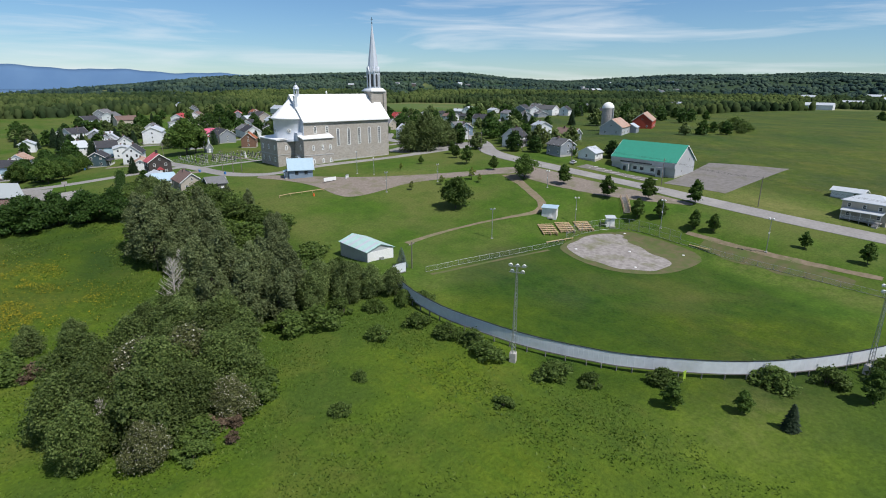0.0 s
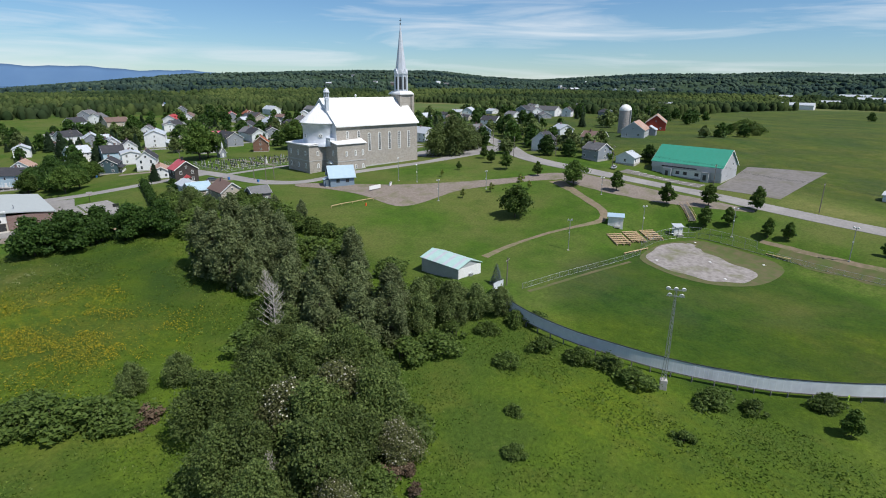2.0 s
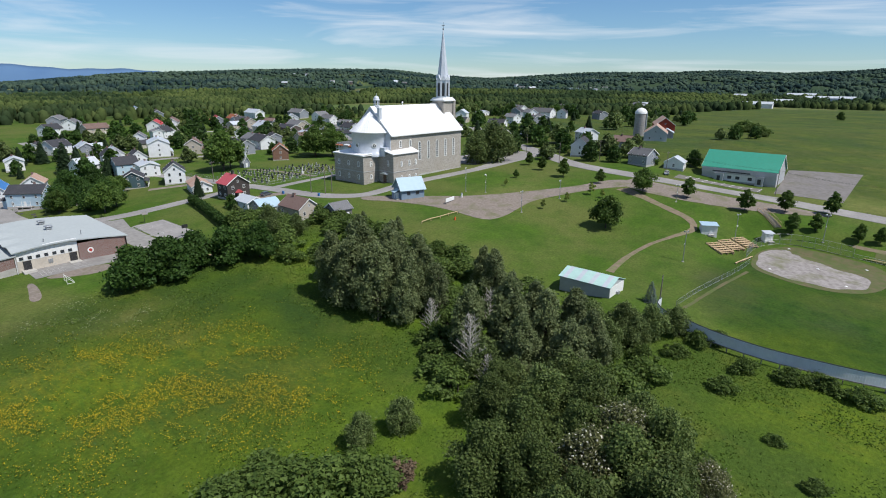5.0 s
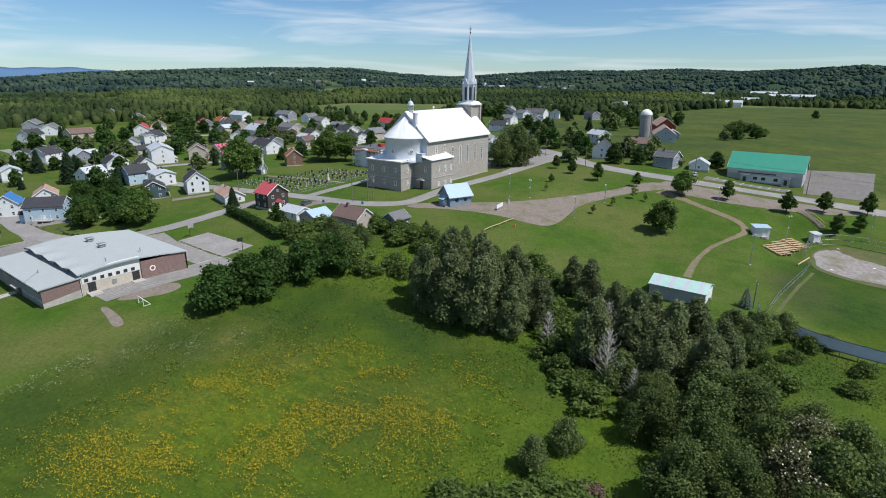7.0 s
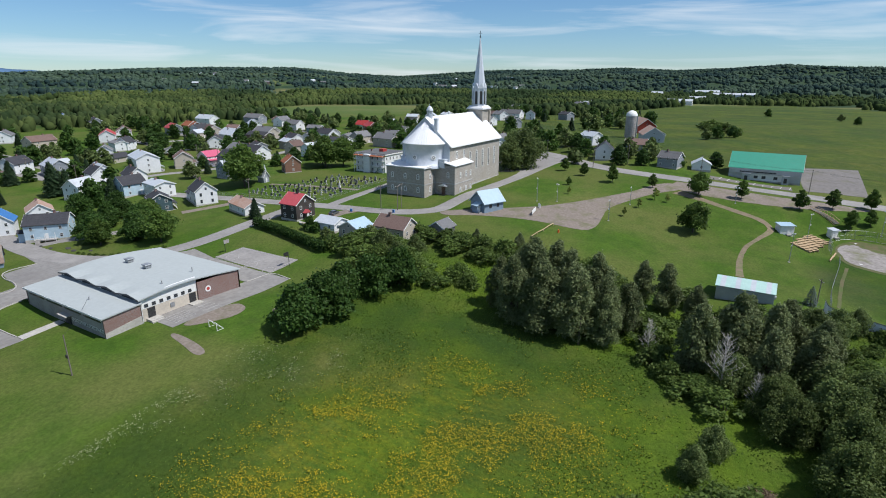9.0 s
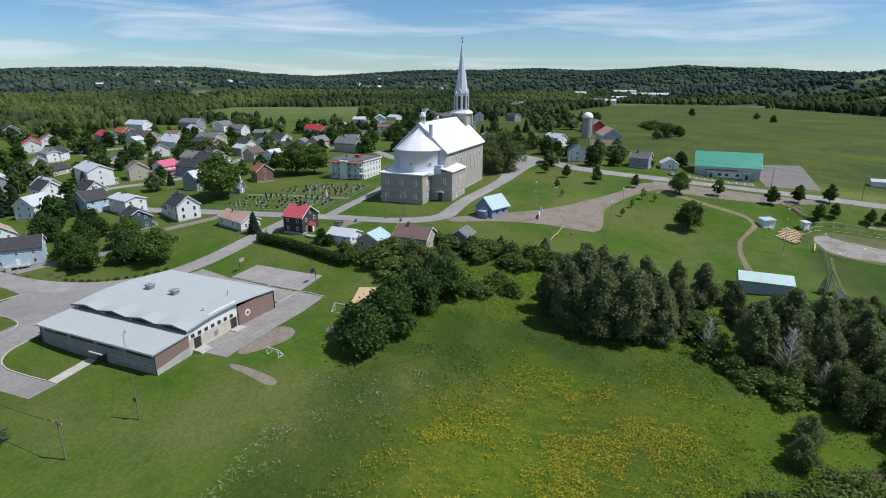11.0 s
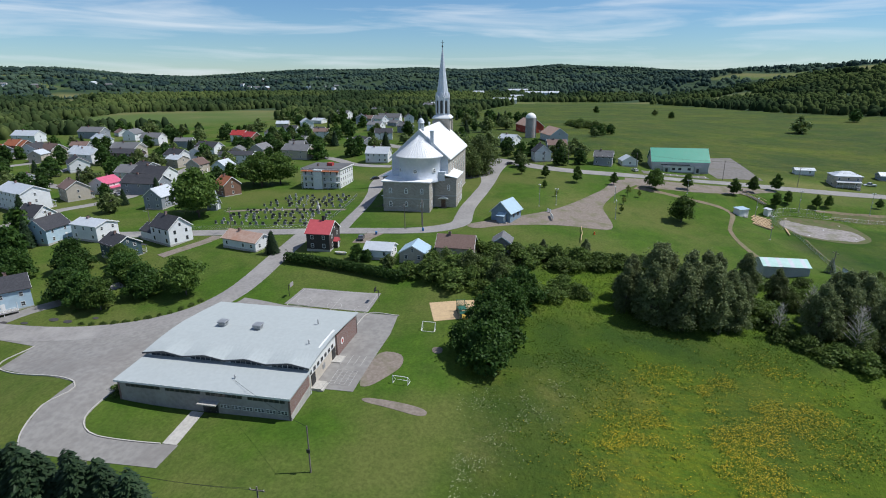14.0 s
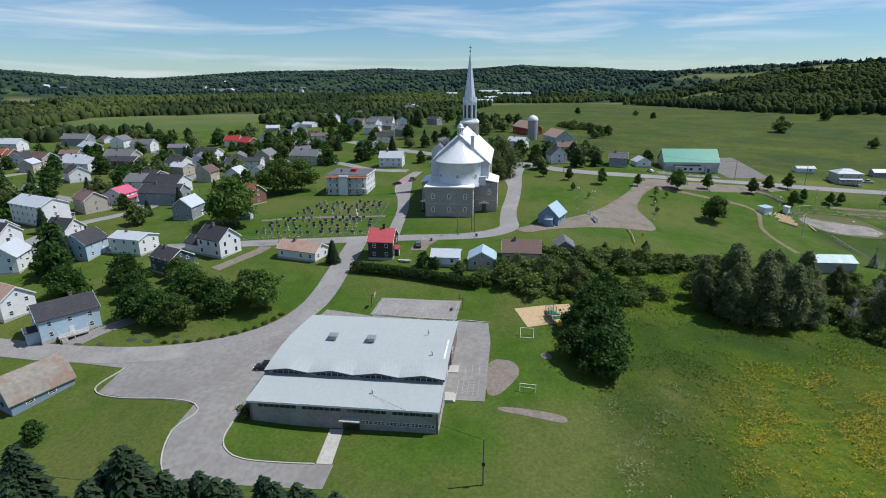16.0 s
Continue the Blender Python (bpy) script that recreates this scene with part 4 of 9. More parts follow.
GREYW = surf("grey_block_wall", (0.36, 0.34, 0.32), (0.28, 0.265, 0.25), 1.2, 0.85, 0.15, stain=(0.45, 0.43, 0.41), stain_scale=0.2, stain_amt=0.6)
FASCIA = surf("dark_fascia", (0.05, 0.055, 0.06), (0.07, 0.075, 0.08), 3, 0.5, 0.05)


def school():
    s = thing("school", "low brick school with pale membrane roof and wavy clerestory", "school", -25, 222, 12.3)
    D, W, S1 = 33.2, 33.2, 8.0
    e0, e1 = 4.45, 5.0  # eaves of the low wing, outer and inner

    def wave(y):
        u = (y / (W / 4)) % 1.0
        return 5.84 + 0.66 * (u / 0.46 if u < 0.46 else (1 - u) / 0.54)
    # low wing facing the lawn
    part("front_wall", boxed(0, 0.35, 0.35, W, -3, e0 - 0.1), GREYW, s, "weathered grey block wall")
    part("low_roof", prism(bmesh.new(), [(-0.5, -0.3, e0 - 0.15), (-0.5, -0.3, e0 + 0.12), (S1 + 0.2, -0.3, e1 + 0.12), (S1 + 0.2, -0.3, e1 - 0.15)], (0, W + 0.6, 0)), ROOFW, s, "pale grey membrane roof of the low wing")
    bm = boxed(-0.56, -0.5, -0.3, W + 0.3, e0 - 0.28, e0 + 0.1)
    part("gutter", bm, WHITE, s)
    bm = prism(bmesh.new(), [(0, 0, -3), (0, 0, e0 - 0.15), (S1 - 0.3, 0, e1 - 0.15), (S1 - 0.3, 0, -3)], (0, 0.35, 0))
    part("side_wall", bm, BRICK, s, "red-brown brick end wall")
    part("plinth", prism(bmesh.new(), [(-0.04, -0.05, -3), (-0.04, -0.05, 1.1), (S1 - 0.3, -0.05, 2.2), (S1 - 0.3, -0.05, -3)], (0, 0.05, 0)), CONCRETE, s, "pale concrete plinth")
    part("side_wall", prism(bmesh.new(), [(0, W - 0.35, -3), (0, W - 0.35, e0 - 0.15), (S1 - 0.3, W - 0.35, e1 - 0.15), (S1 - 0.3, W - 0.35, -3)], (0, 0.35, 0)), BRICK, s)
    bm = bmesh.new()
    for a, b in ((0.0, 0.36), (W - 0.36, W)):
        box(bm, -0.06, 0, a, b, -3, e0 - 0.15)
    part("corner_pier", bm, BRICK, s)
    # ribbon of small windows under the eave, and a lower one by the door
    y = 1.0
    i = 0
    while y < W - 1:
        if i % 8 != 7:
            window(s, 0, y + 0.4, e0 - 1.25, -90, 0.88, 0.8, IRON)
        y += 0.99
        i += 1
    for g in range(6):
        for k in range(3):
            window(s, 0, 0.9 + g * 2.15 + k * 0.62, 1.0, -90, 0.56, 0.7, WHITE)
    # no recess is cut: a dark slab paints in the doorway's shade
    bm = boxed(-0.02, 0.2, 13.6, 16.6, -1.4, 1.9)
    part("entrance", bm, FASCIA, s, "dark slab painting the shade of the entrance")
    for yy in (14.4, 15.6):
        door(s, -0.06, yy, -0.9, -90, 1.0, 2.1, IRON)
    part("canopy", boxed(-1.3, 0, 13.3, 16.9, 1.9, 2.1), CONCRETE, s)
    # clerestory
    n = 48
    loop = [(S1, W * i / n, wave(W * i / n)) for i in range(n + 1)]
    bm = bmesh.new()
    a = [bm.verts.new(p) for p in loop]
    b = [bm.verts.new((S1, p[1], e1)) for p in loop]
    c = [bm.verts.new((S1 + 0.25, p[1], p[2])) for p in loop]
    for i in range(n):
        bm.faces.new((b[i], b[i + 1], a[i + 1], a[i]))
        bm.faces.new((a[i], a[i + 1], c[i + 1], c[i]))
    part("clerestory_wall", bm, WHITE, s)
    for q in range(4):
        for k in range(6):
            y0 = W / 4 * q + 1.05 + k * 1.05
            if y0 + 0.9 > W / 4 * (q + 1):
                continue
            hh = wave(y0 + 0.47) - e1 - 0.42
            p = part("clerestory_pane", boxed(S1 - 0.05, S1 + 0.03, y0, y0 + 0.94, e1 + 0.16, e1 + 0.16 + hh), GLASS, s)
    # main roof: waves at the front edge, flattening to the back
    bm = bmesh.new()
    cols = [S1 - 0.7, S1 + 2, S1 + 4.6, S1 + 8, 20.0, 26.5, D + 0.4]
    zz = [0.0, 0.12, 0.24, 0.4, 0.42, -0.1, -0.9]
    top, bot = [], []
    for x, dz in zip(cols, zz):
        f = max(0.0, 1 - (x - S1) / 4.5)
        top.append([bm.verts.new((x, -0.35 + (W + 0.7) * i / n, 6.22 + dz + (wave(W * i / n) - 6.15) * f)) for i in range(n + 1)])
        bot.append([bm.verts.new((x, -0.35 + (W + 0.7) * i / n, 5.95 + dz + (wave(W * i / n) - 6.15) * f)) for i in range(n + 1)])
    for r in range(len(cols) - 1):
        for i in range(n):
            bm.faces.new((top[r][i], top[r + 1][i], top[r + 1][i + 1], top[r][i + 1]))
            bm.faces.new((bot[r][i], bot[r][i + 1], bot[r + 1][i + 1], bot[r + 1][i]))
    for i in range(n):
        bm.faces.new((top[0][i], top[0][i + 1], bot[0][i + 1], bot[0][i]))
        bm.faces.new((top[-1][i], bot[-1][i], bot[-1][i + 1], top[-1][i + 1]))
    for r in range(len(cols) - 1):
        for i in (0, n):
            bm.faces.new((top[r][i], top[r + 1][i], bot[r + 1][i], bot[r][i]))
    part("main_roof", bm, ROOFW, s, "broad pale grey membrane roof")
    bm = bmesh.new()
    for i in range(n):
        y0, y1 = -0.35 + (W + 0.7) * i / n, -0.35 + (W + 0.7) * (i + 1) / n
        z0, z1 = 6.2 + wave(W * i / n) - 6.15, 6.2 + wave(W * (i + 1) / n) - 6.15
        prism(bm, [(S1 - 0.78, y0, z0 - 0.28), (S1 - 0.78, y1, z1 - 0.28), (S1 - 0.78, y1, z1 + 0.05), (S1 - 0.78, y0, z0 + 0.05)], (0.07, 0, 0))
    bmesh.ops.remove_doubles(bm, verts=bm.verts, dist=0.004)
    part("fascia", bm, FASCIA, s, "dark wavy roof edge")
    # yard side: white panels over beige, then a brick block
    part("yard_wall", boxed(S1, 21.5, 0.4, 0.75, -2.5, 3.3), BEIGE, s, "beige stucco wall")
    part("upper_wall", prism(bmesh.new(), [(S1, 0.38, 3.3), (S1, 0.38, 6.0), (S1 + 8, 0.38, 6.7), (21.5, 0.38, 6.75), (21.5, 0.38, 3.3)], (0, 0.35, 0)), PANELW, s, "white panelled upper wall")
    part("gym_wall", boxed(21.5, D, 0.0, 0.4, -2.5, 5.3), BRICK, s, "red-brown brick gym wall")
    part("back_wall", boxed(D - 0.35, D, 0.0, W, -2.5, 5.1), BRICK, s)
    part("street_wall", boxed(S1, D, W - 0.35, W, -1, 5.3), BRICK, s)
    part("inner_wall", boxed(S1, S1 + 0.3, 0.35, W - 0.35, -1, e1), GREYW, s)
    for k in range(7):
        window(s, 9.2 + 1.75 * k, 0.36, 3.55, 0, 0.85, 0.75, IRON)
    for x in (9.6, 19.6):
        d = door(s, x + 0.6, 0.36, 1.0, 0, 1.7, 2.2, IRON)
        bm = boxed(x - 0.8, x + 2.0, -1.6, 0.4, -1, 0.95)
        box(bm, x - 0.8, x + 2.0, -2.0, -1.6, -1, 0.7)
        part("steps", bm, CONCRETE, s, "pale concrete door steps")
    part("wall_vent", boxed(14.6, 15.6, 0.28, 0.4, 1.6, 2.6), STEEL, s)
    logo = part("wall_disc", rod(bmesh.new(), (24.2, 0.0, 3.0), (24.2, -0.05, 3.0), 0.75, n=24), WHITE, s, "round white emblem with a red mark")
    part("disc_mark", rod(bmesh.new(), (24.2, -0.05, 3.0), (24.2, -0.07, 3.0), 0.42, n=20), surf("red_mark", (0.45, 0.06, 0.05), rough=0.6, bump=0), logo)
    part("downpipe", rod(bmesh.new(), (S1 - 0.15, -0.12, -0.5), (S1 - 0.15, -0.12, 4.6), 0.07, n=6), WHITE, s)
    for x, y in ((19.6, 24), (19.4, 16)):
        bm = boxed(x - 0.7, x + 0.7, y - 0.7, y + 0.7, 6.8, 7.25)
        box(bm, x - 0.9, x + 0.9, y - 0.9, y + 0.9, 7.4, 7.7, 0.05)
        for a in (-0.6, 0.6):
            for b in (-0.6, 0.6):
                rod(bm, (x + a, y + b, 7.2), (x + a, y + b, 7.45), 0.05, n=4)
        part("roof_vent", bm, STEEL, s, "boxy steel roof ventilator")
    for x, y, h in ((24.0, 5.0, 0.6), (15, 3, 0.5), (3.5, 12.0, 0.9)):
        z = 6.9 if x > 8 else 4.6
        bm = rod(bmesh.new(), (x, y, z - 0.4), (x, y, z + h), 0.12, n=8)
        rod(bm, (x, y, z + h), (x, y, z + h + 0.12), 0.22, 0.05, n=8)
        part("vent_pipe", bm, STEEL, s)


school()

# ---- houses ----
DARKR = surf("black_shingle", (0.035, 0.036, 0.042), (0.055, 0.055, 0.062), 3, 0.85, 0.2, stain=(0.075, 0.072, 0.072))
GREYR = surf("grey_shingle", (0.12, 0.12, 0.125), (0.16, 0.16, 0.165), 3, 0.85, 0.2, per=0.25)
BRWNR = surf("brown_shingle", (0.13, 0.085, 0.07), (0.17, 0.115, 0.10), 3, 0.85, 0.2, per=0.15)
REDR = ribbed("red_metal_roof", (0.42, 0.045, 0.04), (0.36, 0.04, 0.035), 0.4, 0.5, 0, "X")
PINKR = ribbed("pinkish_red_metal_roof", (0.48, 0.085, 0.095), (0.43, 0.075, 0.085), 0.4, 0.5, 0, "X", stain=(0.52, 0.16, 0.17))
ROSER = ribbed("rose_metal_roof", (0.55, 0.11, 0.19), (0.50, 0.10, 0.17), 0.4, 0.5, 0, "X")
ORANR = surf("orange_shingle", (0.33, 0.115, 0.055), (0.26, 0.095, 0.05), 3, 0.85, 0.2)
RUSTR = ribbed("rusty_tin_roof", (0.42, 0.30, 0.24), (0.36, 0.22, 0.16), 0.6, 0.7, 0, "X", stain=(0.34, 0.15, 0.08), stain_amt=0.8)
OLDTIN = ribbed("patchy_rusted_tin", (0.27, 0.24, 0.20), (0.20, 0.175, 0.15), 0.6, 0.7, 0, "X", stain=(0.22, 0.09, 0.05), stain_amt=0.85)
SILVR = ribbed("silver_tin_roof", (0.52, 0.55, 0.58), (0.47, 0.50, 0.53), 0.45, 0.45, 0.1, "X")
BLUETIN = ribbed("pale_blue_metal_roof", (0.37, 0.49, 0.57), (0.34, 0.46, 0.54), 0.4, 0.45, 0, "X")
BLUER = ribbed("bright_blue_roof", (0.04, 0.17, 0.42), (0.05, 0.15, 0.36), 0.45, 0.5, 0, "X")
GREENR = ribbed("green_metal_roof", (0.045, 0.31, 0.21), (0.05, 0.28, 0.19), 0.4, 0.45, 0, "X", stain=(0.07, 0.34, 0.25))
WHITEW = ribbed("white_clapboard", (0.74, 0.75, 0.75), (0.68, 0.69, 0.70), 0.16, 0.65, 0, "Z", 0.012)
BEIGEW = ribbed("beige_clapboard", (0.46, 0.41, 0.34), (0.41, 0.37, 0.31), 0.16, 0.7, 0, "Z", 0.012)
GREYS = ribbed("grey_clapboard", (0.27, 0.29, 0.32), (0.23, 0.25, 0.28), 0.16, 0.7, 0, "Z", 0.012)
BLUEW = ribbed("light_blue_clapboard", (0.43, 0.55, 0.63), (0.39, 0.51, 0.59), 0.16, 0.7, 0, "Z", 0.012)
SLATEB = ribbed("grey_blue_clapboard", (0.22, 0.29, 0.36), (0.19, 0.26, 0.33), 0.16, 0.7, 0, "Z", 0.012)
TEALW = ribbed("dark_teal_clapboard", (0.06, 0.105, 0.12), (0.05, 0.09, 0.105), 0.16, 0.7, 0, "Z", 0.012)
BROWNW = ribbed("brown_clapboard", (0.22, 0.12, 0.08), (0.18, 0.10, 0.07), 0.16, 0.7, 0, "Z", 0.012)
BRWNW2 = ribbed("dark_brown_boards", (0.10, 0.08, 0.07), (0.13, 0.10, 0.09), 0.2, 0.8, 0, "XY", 0.012)
BLACKW = ribbed("black_brown_clapboard", (0.045, 0.038, 0.035), (0.06, 0.05, 0.046), 0.2, 0.7, 0, "Z", 0.012)
GREYTIN = ribbed("grey_steel_siding", (0.46, 0.47, 0.48), (0.42, 0.43, 0.44), 0.3, 0.5, 0.1, "XY", 0.015)
WEATHERED = ribbed("weathered_boards", (0.22, 0.21, 0.20), (0.16, 0.15, 0.14), 0.18, 0.9, 0, "XY", 0.02, stain=(0.10, 0.09, 0.085))
TIMBER = surf("pale_timber", (0.52, 0.38, 0.23), (0.44, 0.31, 0.18), 4, 0.8, 0.1, stretch=(1, 6, 6))
BLUEDOOR = surf("red_door", (0.30, 0.05, 0.05), (0.25, 0.04, 0.04), 4, 0.6, 0)
WORDS = {DARKR.name: "black shingle", GREYR.name: "grey shingle", BRWNR.name: "brown shingle", REDR.name: "red metal", ORANR.name: "orange shingle", RUSTR.name: "rusty tin", SILVR.name: "silver tin", BLUER.name: "bright blue metal", PINKR.name: "pinkish-red metal", ROSER.name: "rose metal", BLUETIN.name: "pale blue metal", GREENR.name: "green metal", OLDTIN.name: "patchy rusted tin", WHITEW.name: "white clapboard", BEIGEW.name: "beige clapboard", GREYS.name: "grey clapboard", BLUEW.name: "light blue clapboard", TEALW.name: "dark teal clapboard", BROWNW.name: "brown clapboard", BRWNW2.name: "dark board", BLACKW.name: "black-brown clapboard", SLATEB.name: "grey-blue clapboard", GREYTIN.name: "grey steel", WEATHERED.name: "weathered board"}
TAKEN = []  # footprints, kept clear of trees and stones


def gabled(parent, w, d, h, rh, wall, roof, name="", ov=0.4, x=0.0, y=0.0, z=0.0, hip=0.0):
    """Walls with two gables and a roof of two slabs (or a hipped one); ridge along local x."""
    bm = bmesh.new()
    if hip:
        box(bm, x - w / 2, x + w / 2, y - d / 2, y + d / 2, z - 1.8, z + h)
    else:
        prism(bm, [(x - w / 2, y - d / 2, z - 1.8), (x - w / 2, y + d / 2, z - 1.8), (x - w / 2, y + d / 2, z + h), (x - w / 2, y, z + h + rh - 0.12), (x - w / 2, y - d / 2, z + h)], (w, 0, 0))
    wl_ = part(name + "wall", bm, wall, parent)
    bm = bmesh.new()
    sl = rh / (d / 2)
    t = 0.2
    if hip:
        a = [(x - w / 2 - ov, y - d / 2 - ov), (x + w / 2 + ov, y - d / 2 - ov), (x + w / 2 + ov, y + d / 2 + ov), (x - w / 2 - ov, y + d / 2 + ov)]
        lo = [bm.verts.new((p[0], p[1], z + h - 0.1)) for p in a]
        mi = [bm.verts.new((p[0], p[1], z + h + 0.1)) for p in a]
        k = min(w, d) / 2 * hip
        r0, r1 = bm.verts.new((x - w / 2 + k, y, z + h + rh)), bm.verts.new((x + w / 2 - k, y, z + h + rh))
        for f in ((mi[0], mi[1], r1, r0), (mi[1], mi[2], r1), (mi[2], mi[3], r0, r1), (mi[3], mi[0], r0), tuple(lo[::-1])):
            bm.faces.new(f)
        for i in range(4):
            bm.faces.new((lo[i], lo[(i + 1) % 4], mi[(i + 1) % 4], mi[i]))
    else:
        for s in (1, -1):
            prism(bm, [(x - w / 2 - ov, y + s * (d / 2 + ov), z + h - ov * sl), (x - w / 2 - ov, y, z + h + rh), (x - w / 2 - ov, y, z + h + rh + t), (x - w / 2 - ov, y + s * (d / 2 + ov), z + h - ov * sl + t)], (w + 2 * ov, 0, 0))
    part(name + "roof", bm, roof, parent)
    if not hip:
        bm = bmesh.new()
        for q in (x - w / 2 - ov - 0.02, x + w / 2 + ov - 0.02):
            a, b = d / 2 + ov, z + h - ov * sl
            prism(bm, [(q, y - a, b - 0.12), (q, y, z + h + rh - 0.12), (q, y + a, b - 0.12), (q, y + a, b + t + 0.02), (q, y, z + h + rh + t + 0.02), (q, y - a, b + t + 0.02)], (0.04, 0, 0))
            part(name + "bargeboard", bm, WHITE, parent)
            bm = bmesh.new()
        bm.free()
    return wl_


def openings(parent, w, d, h, storeys=1, nx=3, ny=2, doors=True, x=0.0, y=0.0, z=0.0, attic=True, rh=2.0, frame_mat=None, ww=0.95):
    for st in range(storeys):
        z0 = z + 0.95 + 2.6 * st
        for i in range(nx):
            u = x - w / 2 + w * (i + 0.5) / nx
            if not (doors and st == 0 and i == nx // 2):
                window(parent, u, y - d / 2, z0, 0, ww, 1.25, frame_mat)
                window(parent, u, y + d / 2, z0, 180, ww, 1.25, frame_mat)
        for i in range(ny):
            v = y - d / 2 + d * (i + 0.5) / ny
            window(parent, x - w / 2, v, z0, -90, ww, 1.25, frame_mat)
            window(parent, x + w / 2, v, z0, 90, ww, 1.25, frame_mat)
    if attic and rh > 1.9:
        window(parent, x - w / 2, y, z + h + 0.35, -90, 0.7, 0.9, frame_mat)
        window(parent, x + w / 2, y, z + h + 0.35, 90, 0.7, 0.9, frame_mat)
    if doors:
        u = x - w / 2 + w * (nx // 2 + 0.5) / nx
        door(parent, u, y - d / 2, z + 0.35, 0)



def porch(parent, x0, x1, y, depth, z, h, roof, side=-1, steps=True):
    """A railed gallery along a front, with posts and a lean-to roof; side -1 lies towards local -y."""
    bm = boxed(x0, x1, min(y, y + side * depth), max(y, y + side * depth), z - 0.25, z)
    part("porch_floor", bm, GREYW, parent)
    yo = y + side * (depth - 0.12)
    n = max(2, int((x1 - x0) / 2.4) + 1)
    for i in range(n):
        u = x0 + 0.12 + (x1 - x0 - 0.24) * i / (n - 1)
        part("porch_post", boxed(u - 0.06, u + 0.06, yo - 0.06, yo + 0.06, z - 1.2, z + h), WHITE, parent)
    bm = bmesh.new()
    for zz in (z + 0.15, z + 0.9):
        box(bm, x0, x1, yo - 0.03, yo + 0.03, zz, zz + 0.07)
    u = x0 + 0.1
    while u < x1:
        box(bm, u - 0.02, u + 0.02, yo - 0.02, yo + 0.02, z + 0.15, z + 0.9)
        u += 0.28
    part("railing", bm, WHITE, parent)
    if roof is not None:
        a, b = y, y + side * (depth + 0.3)
        part("porch_roof", prism(bmesh.new(), [(x0 - 0.2, a, z + h + 0.55), (x0 - 0.2, b, z + h), (x0 - 0.2, b, z + h + 0.14), (x0 - 0.2, a, z + h + 0.69)], (x1 - x0 + 0.4, 0, 0)), roof, parent)
    if steps:
        bm = bmesh.new()
        ys = y + side * depth
        for i in range(4):
            q = ys + side * 0.28 * (i + 1)
            box(bm, x0 + 0.3, x0 + 1.6, min(ys + side * 0.28 * i, q), max(ys + side * 0.28 * i, q), z - 1.4, z - 0.2 * (i + 1))
        part("porch_steps", bm, GREYW, parent)


def flue(parent, x, y, z0, z1, mat=None):
    bm = boxed(x - 0.35, x + 0.35, y - 0.35, y + 0.35, z0, z1)
    box(bm, x - 0.42, x + 0.42, y - 0.42, y + 0.42, z1 - 0.18, z1)
    part("chimney", bm, mat or BRICK, parent)


def house(x, y, rot, w, d, h, rh, roof, wall, storeys=1, label="", nx=None, chimney=True, name="house", z=None, attic=True, gallery=0):
    """An ordinary village house: foundation, walls, roof, sash windows, doors and chimney."""
    t = thing(name, label or "%s village house with %s roof" % (WORDS[wall.name], WORDS[roof.name]), "house", x, y, z, rot, "village houses")
    TAKEN.append((x, y, math.hypot(w, d) / 2))
    gabled(t, w, d, h, rh, wall, roof)
    openings(t, w, d, h, storeys, (nx or min(3, max(2, int(w / 3.6)))) if math.hypot(x, y - 200) < 250 else 2, 2 if math.hypot(x, y - 200) < 170 else 1, rh=rh, attic=attic and math.hypot(x, y - 200) < 200)
    part("foundation", boxed(-w / 2 - 0.06, w / 2 + 0.06, -d / 2 - 0.06, d / 2 + 0.06, -2.0, 0.4), CONCRETE, t)
    if chimney:
        flue(t, w * 0.18, 0.3, h, h + rh + 0.9)
    if gallery:
        porch(t, -w / 2 + 0.3, w / 2 - 0.3, -d / 2 * gallery, 1.6, 0.35, 2.3, roof, -gallery)
    return t


# the houses round the church, one by one
def pink_roofed_house():
    t = thing("house", "black-brown clapboard house with a pinkish-red metal roof", "house", 55.2, 249.2, None, 90, "village houses")
    TAKEN.append((55.2, 249.2, 6))
    gabled(t, 7.4, 8.6, 5.4, 3.0, BLACKW, PINKR)
    openings(t, 7.4, 8.6, 5.4, 2, 2, 2, False, rh=3)
    flue(t, -0.4, 0, 7.5, 9.8, IRON)
    part("foundation", boxed(-3.76, 3.76, -4.36, 4.36, -2, 0.4), CONCRETE, t)
    bm = boxed(-4.9, -3.7, -0.8, 1.2, -0.5, 2.3)
    part("entrance_porch", bm, BLACKW, t)
    part("porch_roof", prism(bmesh.new(), [(-5.2, -1.1, 2.3), (-5.2, 1.5, 2.3), (-5.2, 0.2, 3.4)], (1.6, 0, 0)), PINKR, t)
    door(t, -4.9, 0.2, 0.1, -90)


pink_roofed_house()


def white_house():
    t = thing("house", "tall white clapboard house with black shingle roof and low wing", "house", 57.5, 304.2, None, 68, "village houses")
    TAKEN.append((57.5, 306, 10))
    gabled(t, 10.5, 8.2, 5.6, 3.3, WHITEW, DARKR)
    openings(t, 10.5, 8.2, 5.6, 2, 3, 2, True, rh=3.2, frame_mat=IRON, ww=0.8)
    gabled(t, 7.0, 6.2, 2.9, 2.0, WHITEW, DARKR, "wing_", x=8.9, y=0.6)
    for u in (7.4, 9.9):
        window(t, u, -2.5, 0.95, 0, 0.85, 1.1)
    flue(t, 1.5, 0.2, 7.8, 10.1)
    part("foundation", boxed(-5.3, 12.4, -4.15, 4.15, -2, 0.4), CONCRETE, t)


white_house()


